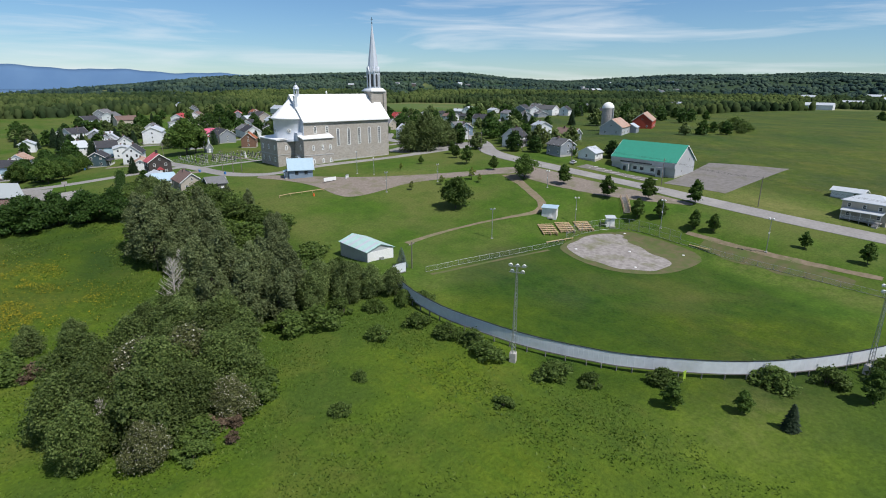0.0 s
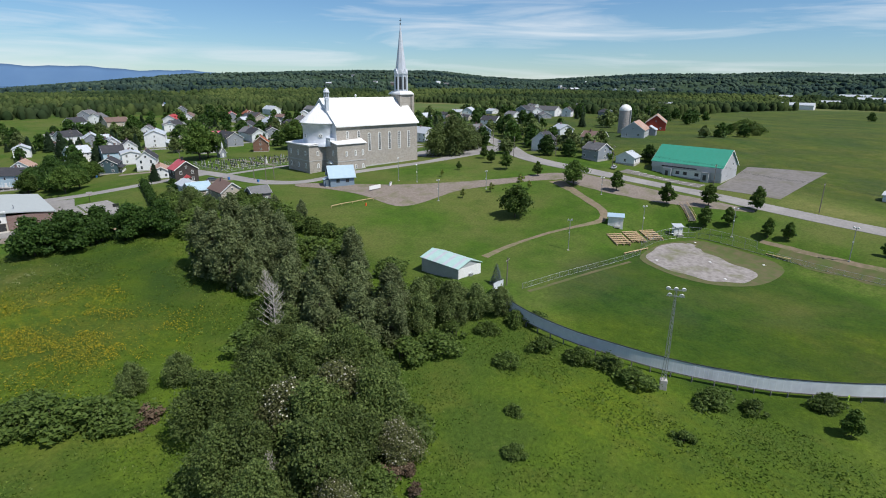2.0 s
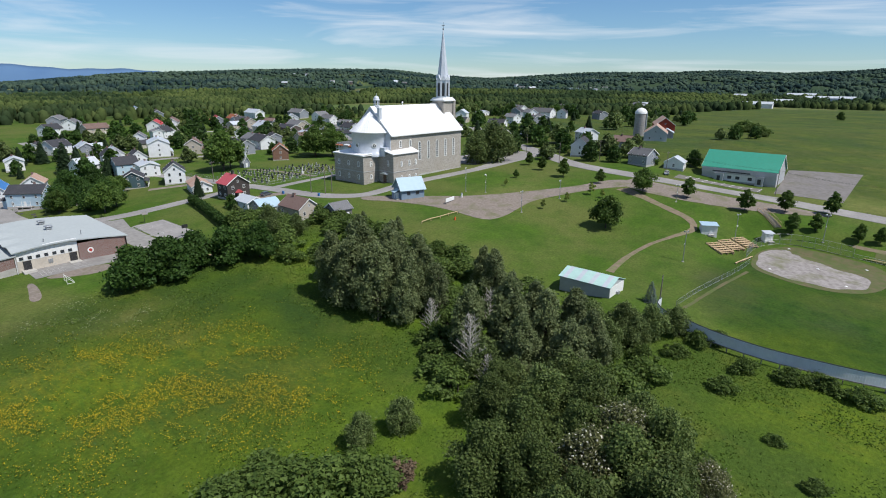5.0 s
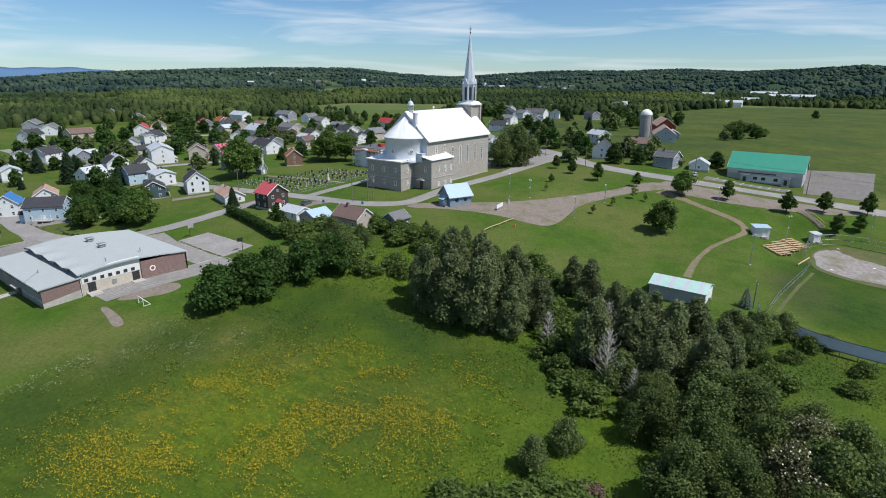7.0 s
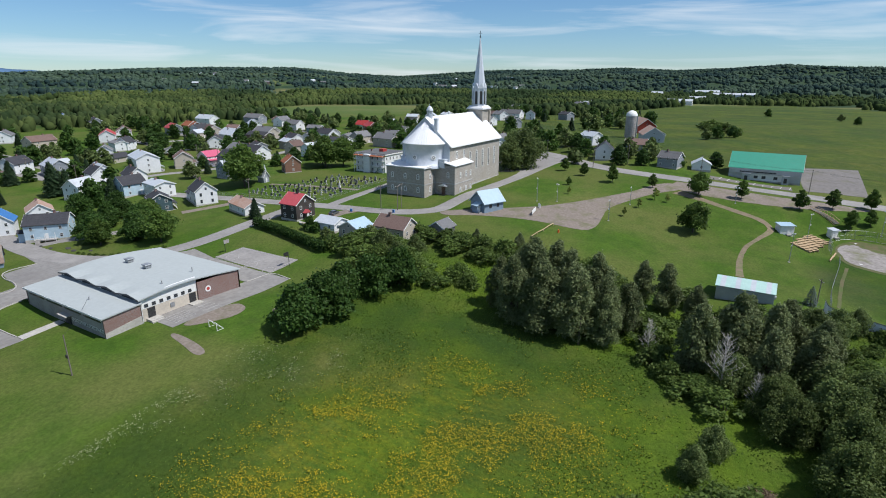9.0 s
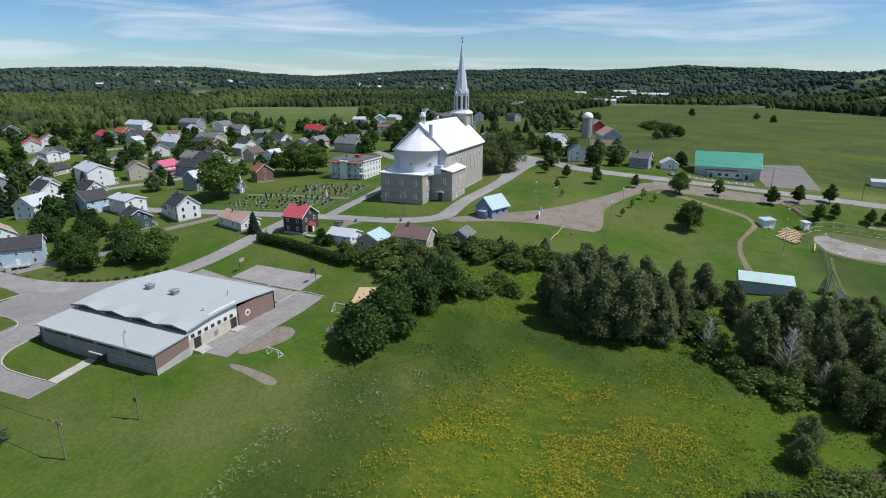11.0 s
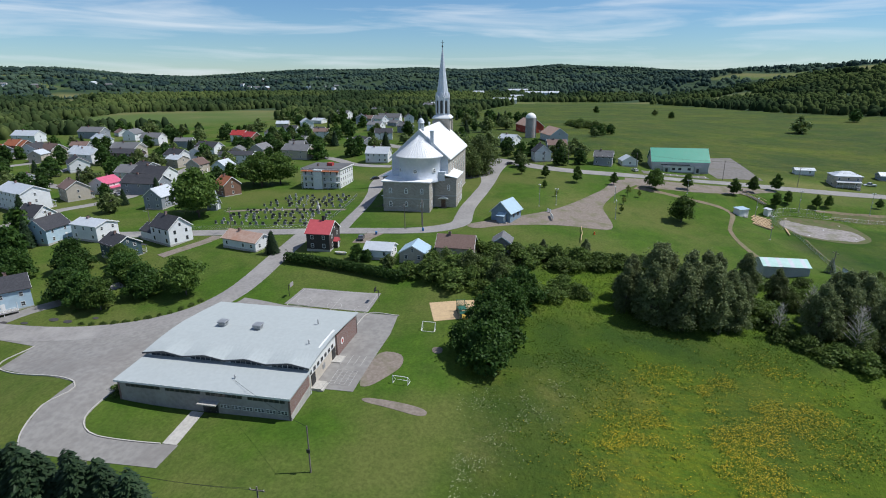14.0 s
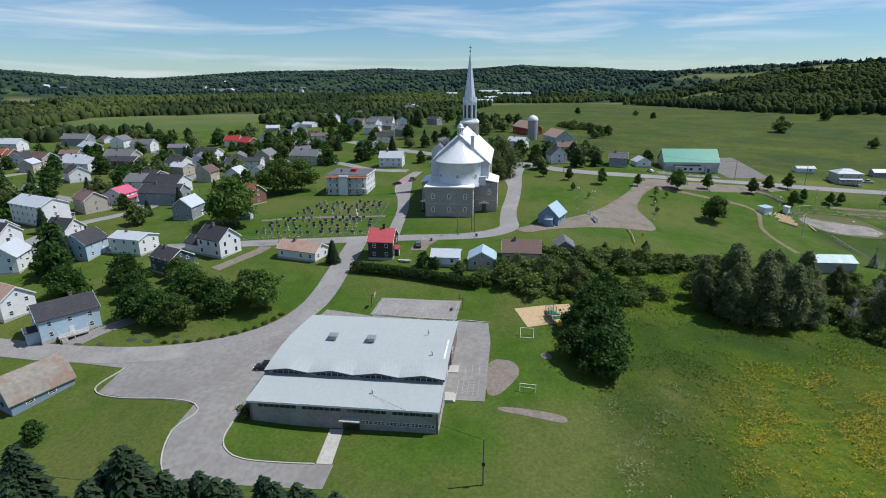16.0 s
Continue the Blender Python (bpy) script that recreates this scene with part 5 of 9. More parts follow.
def light_blue_house():
    t = thing("house", "light blue clapboard house with black shingle roof and white porch", "house", 7.8, 318, None, -38, "village houses")
    TAKEN.append((7.8, 318, 10))
    gabled(t, 12.5, 9.6, 5.4, 2.6, BLUEW, DARKR)
    openings(t, 12.5, 9.6, 5.4, 2, 3, 2, True, rh=2.6)
    porch(t, -3.2, 3.0, -4.8, 2.2, 0.7, 2.3, None)
    gabled(t, 2.6, 2.6, 2.6, 0.8, BLUEW, DARKR, "porch_", 0.3, x=-7.4, y=-1.5)
    flue(t, 2.0, 0.5, 7, 9)
    part("foundation", boxed(-6.3, 6.3, -4.86, 4.86, -2, 0.5), CONCRETE, t)


light_blue_house()


def old_barn():
    t = thing("barn", "old weathered barn with patchy rusted tin roof", "barn", -17.5, 305, None, -22)
    TAKEN.append((-17.5, 305, 8))
    w, d = 11.5, 9.2
    sec = [(-d / 2, -1.5), (d / 2, -1.5), (d / 2, 2.2), (d / 2 - 1.6, 4.6), (0, 6.0), (-d / 2 + 1.6, 4.6), (-d / 2, 2.2)]
    part("wall", prism(bmesh.new(), [(-w / 2, a, b) for a, b in sec], (w, 0, 0)), SLATEB, t, "grey-blue weathered board wall")
    bm = bmesh.new()
    rf = [(-d / 2 - 0.35, 1.75), (-d / 2 + 1.55, 4.7), (0, 6.15), (d / 2 - 1.55, 4.7), (d / 2 + 0.35, 1.75)]
    for a, b in zip(rf, rf[1:]):
        prism(bm, [(-w / 2 - 0.4, a[0], a[1]), (-w / 2 - 0.4, b[0], b[1]), (-w / 2 - 0.4, b[0], b[1] + 0.15), (-w / 2 - 0.4, a[0], a[1] + 0.15)], (w + 0.8, 0, 0))
    part("roof", bm, OLDTIN, t)
    for u in (-2.5, 1.5):
        window(t, u, -d / 2, 0.7, 0, 1.6, 0.8)
    for v in (-1.5, 1.8):
        window(t, -w / 2, v, 0.8, -90, 0.9, 1.0, IRON)


old_barn()
house(54.3, 274.8, 74, 14.0, 7.2, 2.9, 2.0, RUSTR, WHITEW, 1, "long white cottage with a rusty tin roof", 4)
house(43.5, 312, 66, 9.5, 8.0, 4.6, 2.4, DARKR, TEALW, 2, "dark teal clapboard house with white galleries", 3, gallery=1)
house(88, 395, 70, 20.5, 11.0, 7.6, 2.6, SILVR, WHITEW, 3, "three-storey white apartment house with outside galleries", 6, gallery=1)
house(105, 387, 60, 11, 9, 5.6, 3.0, BRWNR, BEIGEW, 2, "beige clapboard house with brown shingle roof and porch", 3, gallery=1)
house(119, 383, 0, 10, 8.5, 4.8, 2.6, ROSER, WHITEW, 2, "white house with a rose-pink metal roof", 3, gallery=1)
house(50.1, 229.1, 90, 8.0, 6.5, 2.6, 1.5, SILVR, WHITEW, 1, "small white garage with silver tin roof", 2, False, "garage")
house(49.4, 218.4, 0, 7.2, 7.6, 2.8, 2.1, BLUETIN, BEIGEW, 1, "beige garage with pale blue metal roof", 2, False, "garage")
house(54.7, 207.1, 90, 10.8, 7.6, 3.2, 2.8, BRWNR, BEIGEW, 1, "beige cottage with a brown shingle roof", 3)
house(60, 194, 0, 6.2, 5.6, 3.6, 1.9, GREYR, WEATHERED, 1, "small weathered grey shed with shingle roof", 2, False, "shed")
house(204, 277.5, 90, 13, 8.5, 5.2, 3.2, SILVR, WHITEW, 2, "white two-storey house with pale green-grey roof", 4, gallery=1)
house(211, 237, 60, 9.5, 8, 5.2, 2.8, GREYR, WHITEW, 2, "white two-storey house facing the forecourt", 3)
house(226, 250, 60, 9, 8, 5.0, 2.6, DARKR, SLATEB, 2, "grey-blue house with outside stairs", 3, gallery=1)
house(201, 186, 15, 9.5, 8.5, 5.0, 3.6, DARKR, WHITEW, 2, "white steep-gabled house with a red railed porch", 3, gallery=1)
house(196.4, 154, 80, 9, 8.5, 4.4, 2.6, GREYR, GREYS, 2, "grey house with outside stairs and shingle roof", 3, gallery=1)
house(200.5, 141.3, 10, 7.5, 7.8, 2.8, 2.2, SILVR, WHITEW, 1, "white double garage with pale roof", 2, False, "garage")
house(232, 178, 100, 11, 8, 3.4, 2.6, BRWNR, GREYS, 1, "grey farmhouse with brown shingle roof", 3)
house(217, 51, 88, 9, 4.5, 2.5, 0.9, SILVR, WHITEW, 1, "small white trailer home with flat pale roof", 3, False)
house(222, 8, 88, 11, 6, 2.6, 1.4, SILVR, GREYS, 1, "low grey shed with pale roof", 3, False)


def road_house():
    t = thing("house", "beige two-storey house with hipped silver roof by the road", "house", 197.5, 40.5, None, 85, "village houses")
    TAKEN.append((197.5, 40.5, 8))
    gabled(t, 11.5, 9.5, 5.4, 2.0, BEIGEW, SILVR, hip=0.85)
    openings(t, 11.5, 9.5, 5.4, 2, 3, 2, True, attic=False)
    porch(t, -5.0, 5.0, 4.75, 2.0, 0.5, 2.2, SILVR, 1)
    gabled(t, 6, 6, 3.0, 1.2, GREYS, SILVR, "wing_", x=0, y=-7.6)


road_house()


def presbytery():
    """The flat-roofed old presbytery beside the graveyard."""
    t = thing("presbytery", "large white flat-roofed presbytery with tall windows and galleries", "house", 148, 285.3, None, 90)
    TAKEN.append((148, 285.3, 13))
    w, d, h = 18.5, 17, 8.6
    part("wall", boxed(-w / 2, w / 2, -d / 2, d / 2, -2, h), WHITEW, t)
    bm = boxed(-w / 2 - 0.5, w / 2 + 0.5, -d / 2 - 0.5, d / 2 + 0.5, h, h + 0.5)
    part("cornice", bm, WHITE, t)
    part("roof", boxed(-w / 2 - 0.35, w / 2 + 0.35, -d / 2 - 0.35, d / 2 + 0.35, h + 0.5, h + 0.7), GREYR, t, "grey flat roof")
    for st in range(3):
        z = 0.6 + 2.75 * st
        for i in range(6):
            window(t, -w / 2 + w * (i + 0.5) / 6, -d / 2, z, 0, 0.9, 1.6)
            window(t, -w / 2 + w * (i + 0.5) / 6, d / 2, z, 180, 0.9, 1.6)
            window(t, -w / 2, -d / 2 + d * (i + 0.5) / 6, z, -90, 0.9, 1.6)
            window(t, w / 2, -d / 2 + d * (i + 0.5) / 6, z, 90, 0.9, 1.6)
    part("bay", boxed(-1.0, 3.2, d / 2, d / 2 + 1.8, -2, h + 0.1), WHITEW, t, "projecting white bay")
    for z in (3.0, 5.9):
        for a, b in ((-w / 2, -1.0), (3.2, w / 2)):
            part("gallery_floor", boxed(a, b, d / 2, d / 2 + 1.7, z, z + 0.15), WHITE, t)
            bm = boxed(a, b, d / 2 + 1.62, d / 2 + 1.68, z + 0.95, z + 1.02)
            u = a + 0.1
            while u < b:
                box(bm, u - 0.02, u + 0.02, d / 2 + 1.62, d / 2 + 1.66, z + 0.15, z + 0.95)
                u += 0.3
            part("railing", bm, WHITE, t)
    for u in (-w / 2 + 0.1, -5, 6, w / 2 - 0.1):
        part("gallery_post", boxed(u - 0.08, u + 0.08, d / 2 + 1.55, d / 2 + 1.7, -1.5, h), WHITE, t)
    part("gallery_roof", prism(bmesh.new(), [(-w / 2, d / 2, h - 0.1), (-w / 2, d / 2 + 2.0, h - 0.7), (-w / 2, d / 2 + 2.0, h - 0.55), (-w / 2, d / 2, h + 0.05)], (w, 0, 0)), ORANR, t, "rust-red gallery roof")
    bm = bmesh.new()
    for i in range(12):
        u = -w / 2 + 0.4 + i * 0.42
        box(bm, u, u + 0.42, d / 2 + 1.75, d / 2 + 2.75, 3.0 - 0.25 * (i + 1), 3.12 - 0.25 * (i + 1))
    prism(bm, [(-w / 2 + 0.4, d / 2 + 2.7, 3.9), (-w / 2 + 0.4, d / 2 + 2.7, 4.0), (-w / 2 + 5.4, d / 2 + 2.7, 1.0), (-w / 2 + 5.4, d / 2 + 2.7, 0.9)], (0, 0.06, 0))
    part("outside_stairs", bm, SLATEB, t)
    flue(t, 4, 2, h, h + 1.8)
    part("roof_access", boxed(-2.5, 0, -2, 1, h + 0.7, h + 2.0), REDR, t, "red roof hatch")


presbytery()


def gabled_hut():
    """The grey-blue pavilion below the church."""
    t = thing("pavilion", "grey-blue wooden pavilion with pale blue metal roof", "pavilion", 92.5, 195.5, None, -22)
    TAKEN.append((92.5, 195, 7))
    gabled(t, 8.6, 7.4, 3.3, 3.4, SLATEB, BLUETIN, ov=0.6)
    for u in (-1.6, 1.8):
        window(t, u, -3.7, 1.2, 0, 1.2, 1.2, IRON)
        window(t, u, 3.7, 1.2, 180, 1.2, 1.2, IRON)
    bm = boxed(-6.2, -4.3, -2.0, 0.6, -1.0, 2.2)
    part("entrance_porch", bm, SLATEB, t)
    part("porch_roof", prism(bmesh.new(), [(-6.5, -2.3, 2.1), (-6.5, 0.9, 2.1), (-4.3, 0.9, 3.0), (-4.3, -2.3, 3.0)], (0, 0, 0.12)), BLUETIN, t)
    door(t, -5.2, -2.0, 0.0, 0)
    part("step", boxed(-5.9, -4.5, -2.9, -2.0, -1, 0.05), CONCRETE, t)


gabled_hut()


def store():
    t = thing("community_hall", "long grey steel hall with bright green metal roof", "hall", 206.3, 115.8, 20.6, 90)
    TAKEN.append((206.3, 115.8, 16))
    w, d, h, rh = 27.4, 14.4, 5.4, 5.8
    gabled(t, w, d, h, rh, GREYTIN, GREENR, ov=0.5)
    y = d / 2
    for a, b in ((-9.6, -6.8), (5.0, 8.4)):
        part("entrance_block", boxed(a, b, y, y + 1.7, -1, 3.0), GREYTIN, t)
        part("entrance_roof", boxed(a - 0.15, b + 0.15, y, y + 1.85, 3.0, 3.08), STEEL, t)
        door(t, (a + b) / 2, y + 1.7, 0.05, 180, 1.2, 2.1, IRON)
    part("front_band", boxed(-6.8, 5.0, y, y + 0.08, 0.2, 2.9), WHITE, t, "pale grey shop front band")
    part("upper_band", boxed(-w / 2 - 0.02, w / 2 + 0.02, y, y + 0.7, 3.1, 5.0), GREYTIN, t, "overhanging grey steel upper wall")
    part("window_ribbon", boxed(-4.5, 9.5, y + 0.66, y + 0.73, 3.5, 4.0), GLASS, t, "dark ribbon window")
    for u in (-4.5, 0, 3):
        window(t, u, y + 0.08, 1.0, 180, 1.5, 1.2, IRON)
    window(t, -w / 2, 2.0, 1.4, -90, 1.0, 1.0)
    window(t, -w / 2, -2.5, 5.4, -90, 0.9, 0.9)
    part("foundation", boxed(-w / 2 - 0.05, w / 2 + 0.05, -d / 2 - 0.05, y + 0.05, -2.5, 0.3), CONCRETE, t)
    for i in range(9):
        a = 103.5 + i * 3.3
        strip("parking_line", [(187.0, a + 2.2), (192.5, a + 1.6)], 0.16, LINE, 0.09, "white parking bay line", "road marking", cols=1)


store()


def farm():
    t = thing("barn", "large grey gambrel barn with pale tin roof", "barn", 276, 179.5, None, 20)
    TAKEN.append((275, 183.5, 14))
    gabled(t, 20, 12, 4.2, 4.2, GREYTIN, RUSTR)
    openings(t, 20, 12, 4.2, 1, 5, 2, True, rh=3)
    gabled(t, 8, 7, 3.2, 2.0, GREYS, SILVR, "wing_", x=13.5, y=-6)
    r = thing("barn", "red board barn with rusty tin roof", "barn", 337, 198, None, 25)
    TAKEN.append((334, 202, 14))
    REDB = ribbed("red_barn_boards", (0.40, 0.06, 0.035), (0.33, 0.05, 0.03), 0.25, 0.8, 0, "XY", 0.02)
    gabled(r, 26, 12, 5, 4.5, REDB, RUSTR)
    openings(r, 26, 12, 5, 1, 6, 2, True, rh=2.5)
    s = thing("silo", "tall grey concrete silo with a white domed cap", "silo", 291.5, 195.6)
    TAKEN.append((291.5, 195.6, 5))
    bm = lathe(bmesh.new(), [(3.4, -2), (3.4, 13.4)], 24)
    for k in range(9):
        lathe(bm, [(3.42, 1.2 * k + 1), (3.48, 1.2 * k + 1.03), (3.48, 1.2 * k + 1.1), (3.42, 1.2 * k + 1.13)], 24)
    part("silo_wall", bm, GREYW, s, smooth=False)
    part("dome", lathe(bmesh.new(), [(3.55, 13.2), (3.55, 13.6), (3.3, 14.7), (2.4, 15.8), (1.2, 16.5), (0.01, 16.8)], 24), WHITE, s, "white metal dome", True)
    part("chute", boxed(-0.5, 0.5, -3.9, -3.3, -1, 13.6), STEEL, s)


farm()
house(146.1, 387.5, 90, 20.0, 10.0, 5.2, 3.2, GREYR, WHITEW, 2)
house(120.2, 362.8, 90, 18.5, 10.0, 5.2, 3.2, DARKR, GREYS, 2)
house(96.8, 337.7, 0, 9.8, 8.0, 5.2, 3.2, SILVR, GREYS, 2)
house(57.9, 334.2, 80, 11.9, 8.3, 5.2, 1.3, SILVR, WHITEW, 2)
house(52.9, 347.8, 0, 10.1, 8.0, 5.2, 3.2, DARKR, BLUEW, 2)
house(65.1, 365.2, 80, 9.5, 8.0, 5.2, 3.2, DARKR, WHITEW, 2)
house(40.6, 363.6, 20, 10.4, 8.0, 5.2, 3.2, SILVR, WHITEW, 2)
house(59.0, 385.3, 80, 11.3, 8.0, 5.2, 3.2, DARKR, WHITEW, 2)
house(14.4, 340.1, 70, 10.6, 8.0, 5.2, 2.8, RUSTR, WHITEW, 2)
house(122.1, 322.7, 60, 8.2, 8.0, 5.2, 3.2, ORANR, BROWNW, 2)
house(166.2, 352.0, 0, 9.5, 8.0, 5.2, 2.9, SILVR, WHITEW, 2)
house(202.4, 364.9, 100, 20.0, 10.0, 5.2, 1.7, DARKR, WHITEW, 2)
house(170.7, 370.5, 0, 9.3, 8.0, 5.2, 2.9, BRWNR, BEIGEW, 2)
house(206.7, 408.6, 70, 14.3, 10.0, 5.2, 3.2, DARKR, WHITEW, 2)
house(215.2, 400.6, 20, 14.5, 10.0, 5.2, 3.2, GREYR, WHITEW, 2)
house(241.0, 408.9, 80, 16.3, 10.0, 5.2, 3.2, DARKR, WHITEW, 2)
house(221.9, 360.0, 0, 12.9, 9.0, 5.2, 3.2, GREYR, BEIGEW, 2)
house(295.9, 418.6, 90, 11.0, 8.0, 5.2, 3.2, REDR, WHITEW, 2)
house(287.0, 403.1, 60, 13.1, 9.2, 5.2, 3.2, REDR, BROWNW, 2)
house(269.0, 473.3, 90, 15.5, 10.0, 5.2, 3.2, GREYR, WHITEW, 2)
house(277.9, 497.3, 10, 13.5, 9.4, 5.2, 3.2, GREYR, WHITEW, 2)
house(248.1, 498.8, 60, 16.4, 10.0, 5.2, 3.2, SILVR, WHITEW, 2)
house(275.9, 530.4, 90, 20.0, 10.0, 5.2, 3.2, GREYR, GREYS, 2)
house(203.2, 472.8, 80, 15.7, 10.0, 5.2, 3.2, SILVR, WHITEW, 2)
house(203.7, 495.8, 70, 16.3, 10.0, 5.2, 3.2, BRWNR, BEIGEW, 2)
house(200.3, 505.7, 10, 13.2, 9.2, 5.2, 3.2, DARKR, WHITEW, 2)
house(206.2, 526.5, 80, 12.1, 8.4, 5.2, 3.2, ORANR, BROWNW, 2)
house(227.5, 460.4, 90, 20.0, 10.0, 5.2, 3.2, GREYR, BEIGEW, 2)
house(209.6, 447.2, 90, 20.0, 10.0, 5.2, 2.3, DARKR, BRWNW2, 2)
house(244.6, 557.2, 90, 20.0, 10.0, 5.2, 3.2, SILVR, WHITEW, 2)
house(95.2, 612.2, 60, 20.0, 10.0, 5.2, 3.2, GREYR, GREYS, 2)
house(95.8, 576.4, 60, 16.3, 10.0, 5.2, 3.2, GREYR, WHITEW, 2)
house(97.8, 530.7, 10, 16.7, 10.0, 5.2, 3.2, BRWNR, BEIGEW, 2)
house(101.7, 458.8, 60, 8.6, 8.0, 5.2, 2.8, GREYR, WHITEW, 2)
house(139.6, 526.3, 60, 20.0, 10.0, 5.2, 3.2, REDR, WHITEW, 2)
house(123.1, 483.0, 80, 11.8, 8.2, 5.2, 1.3, GREYR, WHITEW, 2)
house(176.4, 612.6, 70, 19.4, 10.0, 5.2, 3.2, DARKR, GREYS, 2)
house(177.4, 667.3, 70, 12.1, 8.5, 5.2, 3.2, BLUER, WHITEW, 2)
house(59.9, 426.9, 80, 15.5, 10.0, 5.2, 3.2, SILVR, GREYS, 2)
house(1.2, 337.7, 60, 8.1, 8.0, 5.2, 3.2, BLUER, WHITEW, 2)
house(170.6, 446.9, 50, 14.4, 10.0, 5.2, 3.2, DARKR, WHITEW, 2)
house(207.0, 521.2, 70, 12.3, 8.6, 5.2, 3.2, ORANR, BROWNW, 2)
house(197.2, 464.5, 80, 18.5, 10.0, 5.2, 3.2, SILVR, WHITEW, 2)
house(225.5, 458.5, 80, 20.0, 10.0, 5.2, 3.2, GREYR, BEIGEW, 2)
house(143.7, 376.3, 80, 20.0, 10.0, 5.2, 3.2, DARKR, WHITEW, 2)
house(358.5, 390.8, 30, 14.5, 10.0, 5.2, 3.2, SILVR, WHITEW, 2)
house(457.2, 394.0, 70, 15.5, 10.0, 5.2, 3.2, GREYR, WHITEW, 2)
house(388.8, 351.3, 20, 13.9, 9.8, 5.2, 3.2, DARKR, GREYS, 2)
house(391.6, 325.2, 90, 20.0, 10.0, 5.2, 3.2, GREYR, WHITEW, 2)
house(517.3, 377.4, 60, 13.8, 9.6, 5.2, 3.2, GREYR, WHITEW, 2)
house(669.4, 352.1, 90, 20.0, 10.0, 5.2, 3.2, SILVR, WHITEW, 2)
house(215.1, 331.5, 80, 17.9, 10.0, 5.2, 3.2, GREYR, BEIGEW, 2)
house(222.2, 252.7, 0, 8.0, 8.0, 5.2, 3.2, GREYR, WHITEW, 2)
house(73.5, 547.6, 30, 13.3, 9.3, 5.2, 3.2, DARKR, WHITEW, 2)
house(244.5, 206.3, 60, 10.9, 8.0, 5.2, 2.2, SILVR, WHITEW, 2)
house(256.0, 252.8, 20, 7.7, 8.0, 5.2, 1.6, GREYR, WHITEW, 2)
house(202.8, 247.2, 70, 6.2, 8.0, 5.2, 2.2, SILVR, WHITEW, 2)
house(641.6, 342.0, 60, 20.0, 10.0, 5.2, 3.2, GREYR, WHITEW, 2)
house(714.9, 349.0, 60, 20.0, 10.0, 5.2, 3.2, SILVR, WHITEW, 2)
house(156.7, 535.4, 60, 16.3, 10.0, 5.2, 3.2, BRWNR, WHITEW, 2)
house(189.4, 522.7, 70, 18.9, 10.0, 5.2, 3.2, REDR, GREYS, 2)
house(378.4, 330.1, 60, 12.2, 8.5, 5.2, 2.7, GREYR, WHITEW, 2)
house(396.2, 308.6, 20, 9.8, 8.0, 5.2, 2.7, DARKR, WHITEW, 2)
house(127.2, 481.9, 30, 9.7, 8.0, 5.2, 3.2, DARKR, WHITEW, 2)
house(51.5, 450.9, 30, 13.2, 9.3, 5.2, 3.2, DARKR, WHITEW, 2)
house(62.8, 390.2, 80, 11.5, 8.1, 5.2, 3.2, SILVR, WHITEW, 2)

house(165.8, 398.2, 70, 11.0, 8.0, 5.0, 2.0, DARKR, GREYS, 2)
house(70.6, 446.9, 15, 9.0, 8.0, 2.8, 2.0, SILVR, WHITEW, 1)
house(22.1, 409.4, 80, 9.0, 8.0, 5.0, 2.0, SILVR, WHITEW, 2)
house(47.1, 476.7, 60, 11.0, 8.0, 2.8, 2.0, DARKR, WHITEW, 1)
house(38.4, 439.2, 70, 9.0, 8.0, 2.8, 2.0, BRWNR, GREYS, 1)


def more_houses():
    """The rest of the village, along its streets."""
    rr = random.Random(77)
    n = tries = 0
    while n < 28 and tries < 4000:
        tries += 1
        if rr.random() < 0.7:
            x, y = rr.uniform(85, 300), rr.uniform(330, 560)
        else:
            x, y = rr.uniform(225, 420), rr.uniform(262, 420)
        if math.hypot(x, y - 100) > 520 or any(math.hypot(x - a, y - b) < r + 8.5 for a, b, r in TAKEN):
            continue
        w = rr.uniform(9, 13)
        two = rr.random() < 0.4
        house(x, y, rr.choice((15, 60, 75, 105)), w, rr.uniform(7.5, 9), 5.0 if two else 2.8, rr.uniform(1.8, 2.8), rr.choice((GREYR, DARKR, SILVR, BRWNR, GREYR, DARKR)), rr.choice((WHITEW, WHITEW, WHITEW, BEIGEW, GREYS)), 2 if two else 1)
        n += 1


more_houses()


def chapel():
    t = thing("grave_chapel", "tiny grey wayside chapel with a steep spired roof", "chapel", 95.5, 313, None, 90)
    gabled(t, 4.0, 3.2, 2.8, 2.6, GREYS, SILVR)
    part("spirelet", lathe(bmesh.new(), [(0.7, 4.4), (0.65, 5.8), (0.02, 8.2)], 8, -1.4, 0), SILVR, t)
    door(t, -2.0, 0, 0.1, -90)


chapel()


def far_sheds():
    """Long white farm buildings out in the valley."""
    for x, y, rot, w, d, h in ((1100, 205, 100, 70, 16, 7), (1180, 260, 95, 45, 14, 6), (980, 250, 100, 26, 12, 7), (870, 262, 95, 40, 14, 6), (1050, 330, 80, 20, 12, 8)):
        t = thing("farm_shed", "long pale farm shed with white roof", "shed", x, y, None, rot, "far farm sheds")
        gabled(t, w, d, h, 3, WHITEW, SILVR)
        door(t, 0, -d / 2, 0.2, 0, 4, 4)
    rnd = random.Random(5)
    for i in range(24):
        az, r = radians(rnd.uniform(24, 36) if i < 16 else rnd.uniform(44, 60)), rnd.uniform(1500, 2300)
        x, y = r * math.cos(az), 100 + r * math.sin(az)
        t = thing("house", "pale house among the far woods", "house", x, y, None, rnd.uniform(0, 180), "far houses")
        gabled(t, rnd.uniform(11, 16), 9, rnd.uniform(4, 6), 3, WHITEW if rnd.random() < 0.75 else BRWNW2, SILVR if rnd.random() < 0.4 else GREYR, z=1.5)


